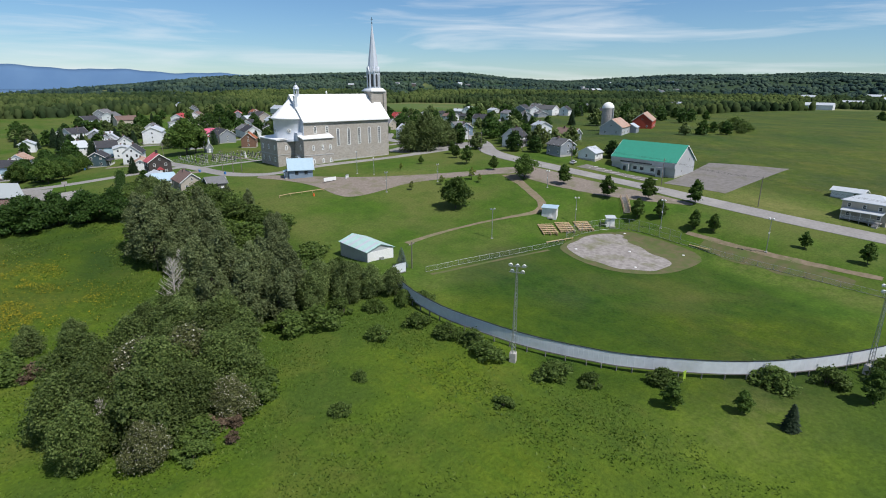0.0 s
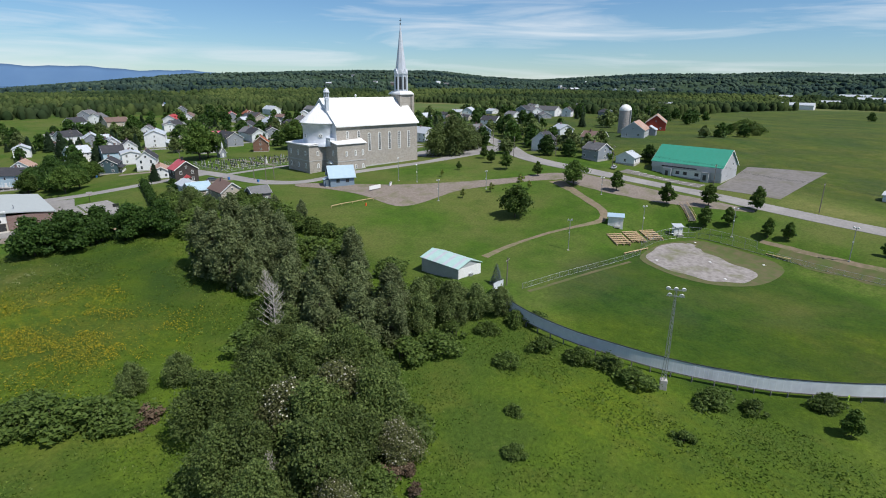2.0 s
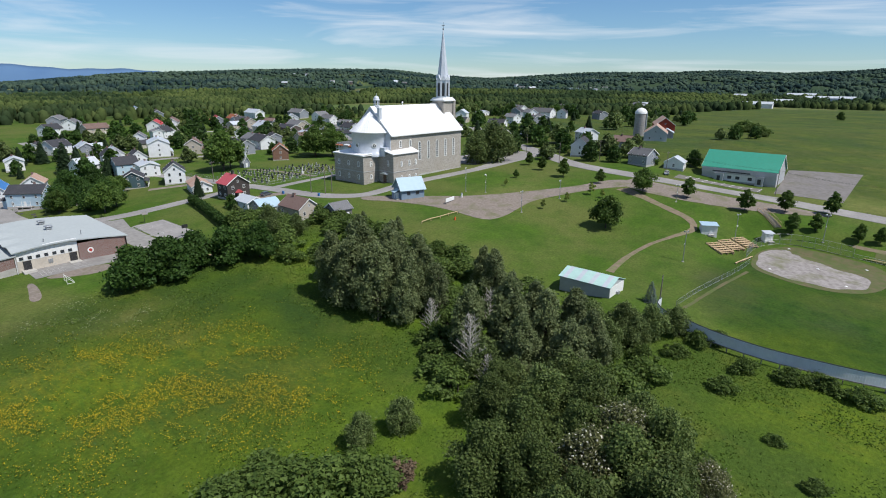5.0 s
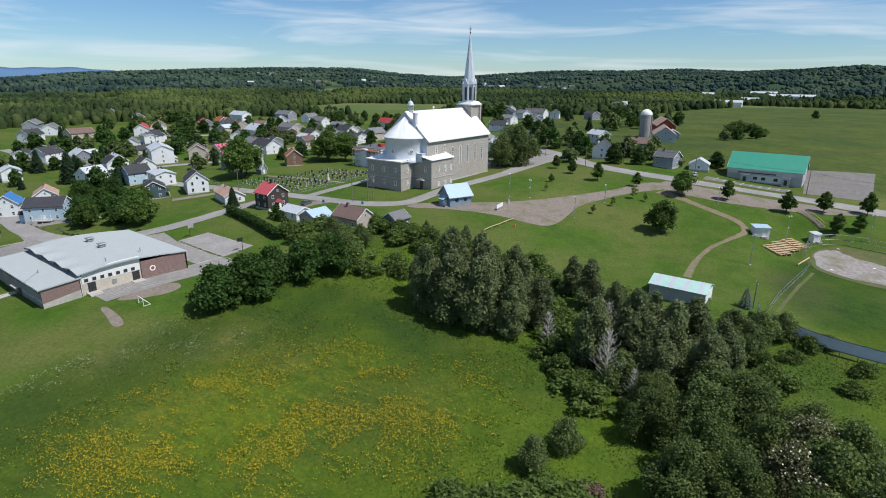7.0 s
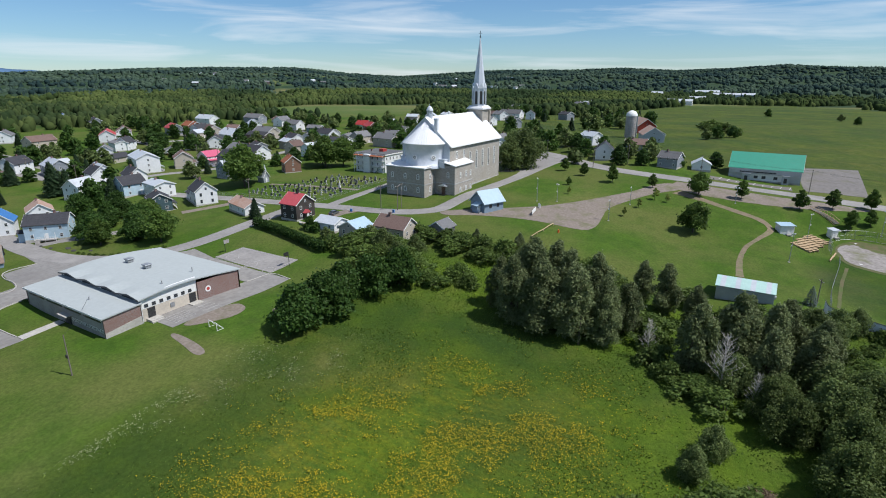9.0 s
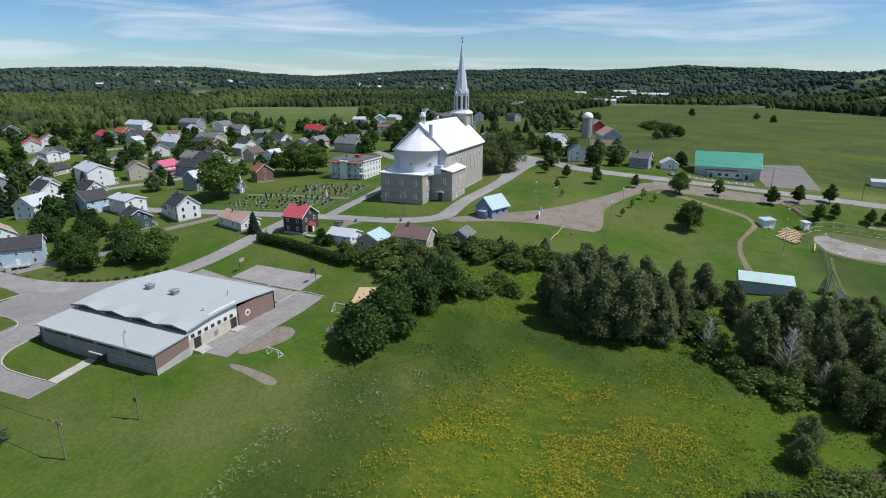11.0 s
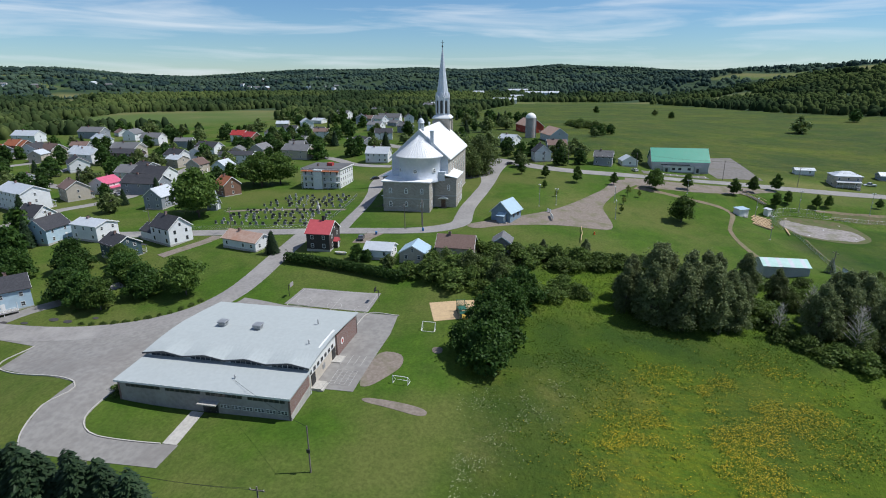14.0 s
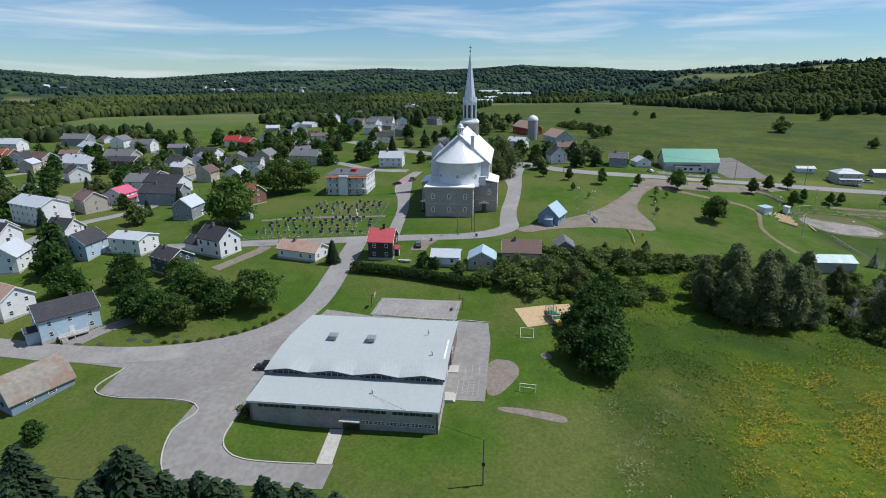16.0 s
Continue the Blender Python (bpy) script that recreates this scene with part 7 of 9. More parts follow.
def hedge():
    """A tall clipped cedar hedge."""
    t = thing("cedar_hedge", "tall dense green cedar hedge beside the lane", "hedge", 0, 0, 0)
    rnd = np.random.RandomState(31)
    cs, rs = [], []
    for i in range(40):
        f = i / 39
        x, y = 42 - 6.5 * f, 255 - 36 * f
        cs.append((x, y, ground_z(x, y) + 1.3))
        rs.append((1.5, 1.2, 1.75))
    link("foliage", leaf_mesh("foliage", cs, rs, 12000, 0.32, rnd, DEEP, hollow=0.8, loose=0.06), None, t)
    bm = bmesh.new()
    for c in cs[::2]:
        rod(bm, (c[0], c[1], c[2] - 1.6), (c[0], c[1], c[2] + 0.8), 0.07, 0.03, 5)
    part("stems", bm, BARK, t)


hedge()


def drift(x, y, cell, seed):
    """Smooth random field over the land, 0 to 1, with lumps about a cell wide."""
    g = np.random.RandomState(seed).random((64, 64))
    u, v = x / cell + 17.3, y / cell + 5.7
    i, j = np.floor(u).astype(int), np.floor(v).astype(int)
    fu, fv = u - i, v - j
    fu, fv = fu * fu * (3 - 2 * fu), fv * fv * (3 - 2 * fv)
    at = lambda a, b: g[a % 64, b % 64]
    return (at(i, j) * (1 - fu) + at(i + 1, j) * fu) * (1 - fv) + (at(i, j + 1) * (1 - fu) + at(i + 1, j + 1) * fu) * fv


def weeds():
    """Tall weeds, seed heads and flower heads of the unmown meadow, every tuft a leaning blade clump."""
    rnd = np.random.RandomState(41)
    umbels = [(-24, 193.5, 7, 2.2), (-38, 191.5, 9, 2.6), (-12, 182, 6, 4), (-6, 178, 8, 4), (-30, 187, 8, 4), (-46, 191, 6, 2), (-16, 190, 5, 3)]
    for name, label, mat, n, size, box_, keep in (
        ("meadow_weeds", "tufts of tall weeds in the meadow", leafy("weed_leaves", (0.050, 0.098, 0.012), (0.135, 0.185, 0.032), 0.4), 110000, 0.26, (-60, 68, 15, 197), "tuft"),
        ("yellow_flowers", "drifts of yellow wild flowers in the meadow", leafy("yellow_petals", (0.42, 0.30, 0.010), (0.56, 0.42, 0.016), 0.1), 52000, 0.20, (-58, 26, 115, 186), "bloom"),
        ("white_flowers", "pale seed heads and white flowers along the mown edge", leafy("white_petals", (0.26, 0.29, 0.15), (0.44, 0.45, 0.30), 0.1), 5500, 0.20, (-56, 4, 168, 200), "umbel"),
    ):
        m = n * 3
        x, y = rnd.uniform(box_[0], box_[1], m), rnd.uniform(box_[2], box_[3], m)
        edge = 195 + 0.12 * (x + 30) - 1.5
        ok = (y < edge) & (x < np.where(y < 100, 62, 56)) | ((y < 46) & (x + y * 0.9 < 128))
        clump = 0.45 * drift(x, y, 9.0, 1) + 0.35 * drift(x, y, 3.1, 2) + 0.2 * drift(x, y, 1.2, 3)
        if keep == "bloom":
            b = sum(w * np.exp(-(((x - cx) / rx) ** 2 + ((y - cy) / ry) ** 2)) for cx, cy, rx, ry, w in BLOOM)
            rows = np.sin((x * 0.97 + 0.24 * y) * 2.6 + 0.9 * np.sin(y / 6))
            ok &= rnd.random(m) < b * np.clip(5.5 * (clump - 0.44) + 0.3 * rows, 0.03, 1)
        elif keep == "umbel":
            b = sum(np.exp(-(((x - cx) / rx) ** 2 + ((y - cy) / ry) ** 2)) for cx, cy, rx, ry in umbels)
            ok &= rnd.random(m) < b * np.clip(6 * (clump - 0.42), 0.03, 1)
        else:
            ok &= rnd.random(m) < np.clip(4.5 * (clump - 0.40), 0.06, 1) * np.clip((edge - y) / 14, 0.1, 1)
        x, y = x[ok][:n], y[ok][:n]
        k = len(x)
        p = np.stack([x, y, height(x, y) - 0.03], 1)
        a = rnd.random(k) * 6.283
        d = np.stack([np.cos(a), np.sin(a), np.zeros(k)], 1)
        s = (size * (0.5 + rnd.random(k)))[:, None]
        up = np.array((0.0, 0.0, 1.0))
        lean = np.stack([rnd.normal(size=k) * 0.5, rnd.normal(size=k) * 0.5, np.zeros(k)], 1)
        if keep == "tuft":
            v = np.stack([p - d * s * 0.55, p + d * s * 0.55, p + (up * 0.8 + lean) * s], 1)
        else:
            q = p + up * (0.42 if keep == "bloom" else 0.55) * (0.6 + 0.6 * rnd.random(k))[:, None]
            v = np.stack([q - d * s * 0.5, q + np.cross(d, up) * s * 0.45 + lean * s * 0.2, q + d * s * 0.5 + up * s * 0.25], 1)
        faces = np.arange(k * 3).reshape(-1, 3)
        tagged(raw(name, v.reshape(-1, 3).tolist(), faces.tolist(), mat), label, "weeds", kind="stuff")


weeds()


def far_woods():
    """Woods on the hills: crowns by the thousand, wider and fewer with distance."""
    rnd = np.random.RandomState(51)
    ring = np.array([(math.cos(k * math.pi / 3), math.sin(k * math.pi / 3)) for k in range(6)])
    for name, label, mat, n, r0, r1, conifer in (
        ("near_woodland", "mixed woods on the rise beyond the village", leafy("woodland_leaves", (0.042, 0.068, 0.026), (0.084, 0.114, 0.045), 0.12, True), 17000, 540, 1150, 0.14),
        # bluer greens than the near woods: distance haze put into the leaf colour
        ("far_woodland", "dark forest covering the far hills", leafy("hazy_forest_leaves", (0.036, 0.060, 0.050), (0.050, 0.078, 0.064), 0.05, True), 26000, 1100, 3600, 0.3),
    ):
        r = np.sqrt(rnd.uniform(r0 ** 2, r1 ** 2, n * 3))
        az = np.radians(rnd.uniform(-42, 112, n * 3))
        x, y = r * np.cos(az), 100 + r * np.sin(az)
        ok = np.ones(len(x), bool)
        for cx, cy, rx, ry, a in FIELDS:
            c, s = math.cos(radians(a)), math.sin(radians(a))
            u, v = ((x - cx) * c + (y - cy) * s) / rx, ((y - cy) * c - (x - cx) * s) / ry
            ok &= np.maximum(abs(u), abs(v)) > 1.0
        deg = np.degrees(az)
        ok &= ~inside(x, y, PASTURE)
        ok &= (np.sin(x / 61 + 2 * np.sin(y / 83)) * np.sin(y / 57 + x / 140) > -0.78)
        x, y, r = x[ok][:n], y[ok][:n], r[ok][:n]
        k = len(x)
        z = height(x, y)
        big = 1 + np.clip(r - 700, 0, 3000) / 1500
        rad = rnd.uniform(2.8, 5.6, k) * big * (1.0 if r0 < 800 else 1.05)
        hh = rnd.uniform(6.0, 11.5, k) * (1.0 if r0 < 800 else 0.95)
        con = rnd.random(k) < conifer
        rad = np.where(con, rad * 0.6, rad)
        hh = np.where(con, hh * 1.2, hh)
        rot = rnd.random(k) * 6.28
        prof = np.where(con[:, None, None], np.array([(1.0, 0.0), (0.62, 0.40), (0.30, 0.72)]), np.array([(0.80, 0.0), (1.0, 0.45), (0.62, 0.86)]))
        verts = np.zeros((k, 19, 3))
        for j in range(3):
            for q in range(6):
                ca, sa = np.cos(rot + q * math.pi / 3 + 0.5 * j), np.sin(rot + q * math.pi / 3 + 0.5 * j)
                jit = rnd.uniform(0.78, 1.22, k)
                verts[:, j * 6 + q] = np.stack([x + ca * rad * prof[:, j, 0] * jit, y + sa * rad * prof[:, j, 0] * jit, z - 0.5 + hh * (prof[:, j, 1] + rnd.uniform(-0.06, 0.06, k))], 1)
        verts[:, 18] = np.stack([x, y, z + hh], 1)
        f = []
        for j in range(2):
            for q in range(6):
                a, b = j * 6 + q, j * 6 + (q + 1) % 6
                f += [(a, b, b + 6), (a, b + 6, a + 6)]
        f += [(12 + q, 12 + (q + 1) % 6, 18) for q in range(6)]
        faces = (np.arange(k)[:, None, None] * 19 + np.array(f)[None]).reshape(-1, 3)
        me = bpy.data.meshes.new(name)
        vv = verts.reshape(-1, 3)
        me.vertices.add(len(vv))
        me.vertices.foreach_set("co", vv.reshape(-1))
        me.loops.add(faces.size)
        me.loops.foreach_set("vertex_index", faces.reshape(-1))
        me.polygons.add(len(faces))
        me.polygons.foreach_set("loop_start", np.arange(len(faces)) * 3)
        me.update(calc_edges=True)
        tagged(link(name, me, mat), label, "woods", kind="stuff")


far_woods()
for some in KIND.values():  # the grown models themselves are not part of the place
    for src in some:
        for o in [*src.children_recursive, src]:
            bpy.data.objects.remove(o)

# ---- softball field ----
FENCE_TIN = ribbed("weathered_fence_sheet", (0.72, 0.745, 0.78), (0.66, 0.685, 0.72), 0.25, 0.5, 0.1, "XY", 0.03, stain=(0.50, 0.52, 0.54), stain_amt=0.6)
WIRE = surf("fence_wire", (0.34, 0.36, 0.37), (0.28, 0.30, 0.31), 6, 0.5, 0, 0.6)
ARC = [(69.8, 96.5), (66, 96.1), (64.1, 93.3), (63, 89), (62.3, 83.8), (62.2, 78), (62.7, 72.2), (64.2, 66), (66.1, 60.2), (68.8, 54.3), (72.4, 48.4), (76.5, 42.3), (81.1, 36.7), (86.1, 31.5), (91.6, 27.1), (97.9, 23.2), (104.6, 19.8), (111.5, 16.7), (119.9, 14.2), (130.2, 12.6)]


def outfield_fence():
    """Sheet-metal boards on a timber frame: posts, rails, one panel after another, dark cap."""
    t = thing("outfield_fence", "long curved fence of weathered silver sheet panels", "fence", 0, 0, 0)
    line = glide(ARC, 2.44)
    mats = [FENCE_TIN] * 3
    cap, rail = bmesh.new(), bmesh.new()
    for i, (p, q) in enumerate(zip(line, line[1:])):
        zp, zq = ground_z(*p[:2]), ground_z(*q[:2])
        lift = 0.85 if 3 < i else 0.15
        d = q - p
        ln = float(np.linalg.norm(d))
        nrm = Vector((-d[1], d[0], 0)).normalized() * 0.05
        a, b = Vector((p[0], p[1], zp + lift)), Vector((q[0], q[1], zq + lift))
        H = Vector((0, 0, 2.35))
        bm = prism(bmesh.new(), [a + nrm * 0.3, b + nrm * 0.3, b + H + nrm * 0.3, a + H + nrm * 0.3], nrm * -0.6)
        ob = part("panel", bm, FENCE_TIN, t)
        prism(cap, [a + H + nrm * 1.4, b + H + nrm * 1.4, b + H + Vector((0, 0, 0.1)) + nrm * 1.4, a + H + Vector((0, 0, 0.1)) + nrm * 1.4], nrm * -2.8)
        prism(rail, [a - nrm * 2.6 + Vector((0, 0, 0.0)), b - nrm * 2.6, b - nrm * 2.6 + Vector((0, 0, 0.16)), a - nrm * 2.6 + Vector((0, 0, 0.16))], nrm * 1.6)
        prism(rail, [a + nrm * 2.6, b + nrm * 2.6, b + nrm * 2.6 + Vector((0, 0, 0.16)), a + nrm * 2.6 + Vector((0, 0, 0.16))], nrm * -1.6)
        o = a - nrm * 3.2
        part("post", boxed(o.x - 0.08, o.x + 0.08, o.y - 0.08, o.y + 0.08, zp - 0.8, zp + lift + 0.05), WEATHERED, t)
    part("cap_rail", cap, IRON, t, "dark cap along the top")
    part("bottom_rail", rail, WEATHERED, t)
    part("gate", boxed(79.3, 80.2, 35.0, 35.12, ground_z(79.7, 35) + 0.5, ground_z(79.7, 35) + 2.2), surf("lime_green_paint", (0.30, 0.45, 0.05), rough=0.6, bump=0), t, "lime-green gate panel")


outfield_fence()


def mesh_fence(name, label, points, h, posts=3.0, step=0.42, parent=None):
    """Chain-link fence: pipe posts, top and bottom pipe, crossing wires."""
    t = thing(name, label, "fence", 0, 0, 0)
    line = glide(points, posts)
    bm, wires = bmesh.new(), bmesh.new()
    for p in line:
        z = ground_z(*p[:2])
        part("post", rod(bmesh.new(), (p[0], p[1], z - 0.4), (p[0], p[1], z + h), 0.045, n=6), STEEL, t)
    for p, q in zip(line, line[1:]):
        zp, zq = ground_z(*p[:2]), ground_z(*q[:2])
        for k in ((0.05, h) if h < 2 else (0.05, h / 2, h)):
            rod(bm, (p[0], p[1], zp + k), (q[0], q[1], zq + k), 0.03, n=4)
        ln = float(np.linalg.norm(q - p))
        n = int(ln / step)
        k = max(1, int(h / step))
        for i in range(-k, n):
            for s in (0, 1):
                a, b = max(i, 0), min(i + k, n)
                za, zb = (a - i) * step, (b - i) * step
                if s:
                    za, zb = h - za, h - zb
                za, zb = min(max(za, 0.05), h), min(max(zb, 0.05), h)
                u, v = a / max(n, 1), b / max(n, 1)
                A = (p[0] + (q[0] - p[0]) * u, p[1] + (q[1] - p[1]) * u, zp + (zq - zp) * u + za)
                B = (p[0] + (q[0] - p[0]) * v, p[1] + (q[1] - p[1]) * v, zp + (zq - zp) * v + zb)
                rod(wires, A, B, 0.008, n=3)
    part("rail", bm, STEEL, t)
    part("wire_mesh", wires, WIRE, t)
    return t


mesh_fence("foul_line_fence", "low chain-link fence along the foul line", [(74.3, 94.8), (84, 94.4), (93.5, 93.4), (103.2, 92.2), (111.9, 91.2), (119.4, 90.8)], 1.25)
mesh_fence("backstop_fence", "tall chain-link backstop behind home plate", [(123.3, 92.7), (131, 93.1), (138.7, 92.2), (142.9, 88.4), (144.5, 82.9), (144.8, 76.5), (144.7, 70.2)], 3.2, 3.0, 0.55)
mesh_fence("foul_line_fence", "low chain-link fence along the foul line", [(144.7, 70.2), (144.7, 61.7), (145, 53.3), (145.7, 42.6), (145.7, 32.1), (145.6, 19.7)], 1.25, 3.4)
strip("worn_track", [(74.5, 93.2), (93.5, 91.7), (111.8, 89.4)], 0.8, SCUFFED, 0.045, "worn dirt along the foul fence", "dirt track", ragged=0.2)
strip("warning_track", [(147.3, 65.5), (147.2, 55.1), (147.7, 42.5), (147.9, 30)], [4.5, 6, 5.5, 3], SCUFFED, 0.045, "bare brown earth beside the field", "dirt track", ragged=0.2)
strip("lower_path", [(149.8, 71.1), (150.2, 55.6), (151.2, 40.2), (152.6, 26)], 1.6, DIRT, 0.045, "narrow worn path along the bank", "path", ragged=0.2)


def base_plate(x, y):
    t = thing("base_plate", "white rubber base on the grit infield", "base", x, y, None, 45, "softball bases")
    part("pad", boxed(-0.3, 0.3, -0.3, 0.3, 0.04, 0.16, 0.03), WHITE, t)


for q in ((118.5, 85.6), (120.5, 68.8), (139.6, 66.3), (141.3, 85.4), (129.5, 76.2)):
    base_plate(*q)


def stands():
    """Low timber bleachers in three blocks: each plank bench on its frames."""
    for b, (x, y) in enumerate(((123.7, 99.8), (129.8, 98.4), (136.2, 96.3))):
        t = thing("bleacher", "low bleacher of pale new timber planks", "bleacher", x, y, None, -33, "timber bleachers")
        for r in range(5):
            z = 0.35 + 0.22 * r
            v = (r - 2) * 1.35
            for k in (0, 0.34):
                part("bench_plank", boxed(-2.3, 2.3, v + k, v + k + 0.28, z, z + 0.06), TIMBER, t)
            part("foot_plank", boxed(-2.3, 2.3, v - 0.5, v - 0.15, z - 0.25, z - 0.19), TIMBER, t)
        for u in (-2.0, 0, 2.0):
            part("frame", prism(bmesh.new(), [(u - 0.06, -3.3, -0.9), (u - 0.06, 3.5, -0.9), (u - 0.06, 3.5, 1.2), (u - 0.06, -3.3, 0.1)], (0.12, 0, 0)), TIMBER, t)
    for x, y, rot in ((122, 92, -10), (145.1, 64.8, 88), (118.3, 92.8, -10)):
        t = thing("player_bench", "long pale timber bench beside the fence", "bench", x, y, None, rot, "player benches")
        part("seat", boxed(-3.0, 3.0, -0.2, 0.2, 0.42, 0.48), TIMBER, t)
        for u in (-2.6, 0, 2.6):
            part("leg", boxed(u - 0.06, u + 0.06, -0.17, 0.17, -0.3, 0.42), TIMBER, t)


stands()


def equipment_hut(x, y, rot, w, d, h, label, wall, roof):
    t = thing("hut", label, "hut", x, y, None, rot)
    part("wall", boxed(-w / 2, w / 2, -d / 2, d / 2, -1, h), wall, t)
    part("roof", prism(bmesh.new(), [(-w / 2 - 0.3, -d / 2 - 0.35, h - 0.02), (-w / 2 - 0.3, d / 2 + 0.3, h + 0.35), (-w / 2 - 0.3, d / 2 + 0.3, h + 0.47), (-w / 2 - 0.3, -d / 2 - 0.35, h + 0.1)], (w + 0.6, 0, 0)), roof, t)
    door(t, 0.4, -d / 2, 0.05, 0, 0.9, 1.95)
    part("step", boxed(-0.3, 1.3, -d / 2 - 0.9, -d / 2, -0.4, 0.08), CONCRETE, t)


equipment_hut(131.6, 105.8, -60, 4.4, 3.2, 2.7, "small white hut with pale blue sheet roof", PANELW, BLUETIN)
equipment_hut(143.3, 91.9, -45, 2.4, 2.0, 2.4, "small white scorer's booth behind the backstop", PANELW, SILVR)


def field_shed():
    """The shed with a striped pale green roof beside the copse."""
    t = thing("storage_shed", "grey shed with pale green and white striped metal roof", "shed", 69.6, 112.8, 12.5, 91)
    w, d, h, rh = 12.3, 7.6, 3.1, 1.3
    bm = prism(bmesh.new(), [(-w / 2, -d / 2, -1.5), (-w / 2, d / 2, -1.5), (-w / 2, d / 2, h), (-w / 2, 0, h + rh - 0.1), (-w / 2, -d / 2, h)], (w, 0, 0))
    part("wall", bm, GREYTIN, t)
    MINT = ribbed("pale_green_sheet", (0.42, 0.60, 0.55), (0.38, 0.56, 0.51), 0.3, 0.45, 0, "X")
    for i in range(12):
        x0 = -w / 2 - 0.3 + i * (w + 0.6) / 12
        bm = bmesh.new()
        for s in (1, -1):
            prism(bm, [(x0, s * (d / 2 + 0.35), h - 0.15), (x0, 0, h + rh), (x0, 0, h + rh + 0.1), (x0, s * (d / 2 + 0.35), h - 0.05)], ((w + 0.6) / 12 - 0.01, 0, 0))
        part("roof_sheet", bm, MINT if i % 3 != 1 else SILVR, t)
    part("front_panel", boxed(-w / 2 - 0.05, -w / 2, -d / 2 + 0.1, d / 2 - 0.1, -0.6, h - 0.2), WHITE, t, "white front wall")
    part("cabinet", boxed(-w / 2 - 0.6, -w / 2 - 0.05, -0.6, 0.4, 0.0, 1.2), STEEL, t)


field_shed()


def lattice_tower(x, y, h, aim, heads, label):
    """A three-legged lattice mast on a concrete block, with floodlights on two crossbars."""
    t = thing("floodlight_tower", label, "light tower", x, y, None, aim, "field floodlights")
    part("footing", boxed(-0.55, 0.55, -0.55, 0.55, -1.0, 1.7, 0.04), CONCRETE, t, "square concrete footing")
    legs = [(0.42 * math.cos(a), 0.42 * math.sin(a)) for a in (0.5, 2.6, 4.7)]
    tops = [(0.16 * math.cos(a), 0.16 * math.sin(a)) for a in (0.5, 2.6, 4.7)]
    for a, b in zip(legs, tops):
        part("leg", rod(bmesh.new(), (*a, 1.5), (*b, h), 0.055, 0.04, 5), STEEL, t)
    bm = bmesh.new()
    n = int(h / 0.75)
    for i in range(n):
        f0, f1 = 1.6 + (h - 1.6) * i / n, 1.6 + (h - 1.6) * (i + 1) / n
        for k in range(3):
            p = Vector((*legs[k], 0)).lerp(Vector((*tops[k], 0)), i / n)
            q = Vector((*legs[(k + 1) % 3], 0)).lerp(Vector((*tops[(k + 1) % 3], 0)), (i + 1) / n)
            rod(bm, (p.x, p.y, f0), (q.x, q.y, f1), 0.025, n=3)
    part("lattice", bm, STEEL, t)
    for z, us in ((h, (-1.1, 0, 1.1)), (h - 1.0, (-0.8, 0.9)))[: 2 if heads > 3 else 1]:
        part("crossbar", boxed(-1.3, 1.3, -0.05, 0.05, z - 0.05, z + 0.05), STEEL, t)
        for u in us:
            hd = part("floodlight", lathe(bmesh.new(), [(0.1, 0.28), (0.22, 0.2), (0.36, -0.02), (0.38, -0.1), (0.3, -0.1), (0.05, 0.1)], 12), WHITE, t, "white floodlight bowl")
            hd.matrix_local = pose(u, 0.25, z + 0.12, -55, 0, 0)
    return t


lattice_tower(62.7, 56.3, 16.9, -60, 5, "tall lattice floodlight mast on a concrete block")
lattice_tower(105.6, 16.9, 15.5, -20, 5, "tall lattice floodlight mast on a concrete block")


def lamp_mast(x, y, h, aim, label="slim grey mast with small floodlights"):
    t = thing("lamp_mast", label, "lamp post", x, y, None, aim, "lawn lamp masts")
    part("pole", rod(bmesh.new(), (0, 0, -0.5), (0, 0, h), 0.11, 0.07, 8), STEEL, t)
    part("footing", boxed(-0.3, 0.3, -0.3, 0.3, -0.5, 0.15), CONCRETE, t)
    part("crossbar", boxed(-0.6, 0.6, -0.04, 0.04, h - 0.3, h - 0.2), STEEL, t)
    for u in (-0.5, 0.5):
        hd = part("floodlight", lathe(bmesh.new(), [(0.08, 0.22), (0.2, 0.12), (0.28, -0.08), (0.05, -0.02)], 10), WHITE, t)
        hd.matrix_local = pose(u, 0.15, h - 0.1, -60, 0, 0)
    part("lamp_box", boxed(-0.14, 0.14, 0.05, 0.3, h * 0.55, h * 0.55 + 0.35), WHITE, t)


for q in ((104.6, 103.8, 8.5, -40), (151, 50.4, 9.0, 90), (148.4, 78.3, 8.5, 100), (135.5, 99, 8.5, 150), (105.5, 156.5, 7.0, 0), (127, 154.8, 6.5, 10), (114.4, 178.0, 6.5, 60), (149.8, 122.3, 6.0, 90), (110.8, 184.4, 8.5, 30)):
    lamp_mast(*q)


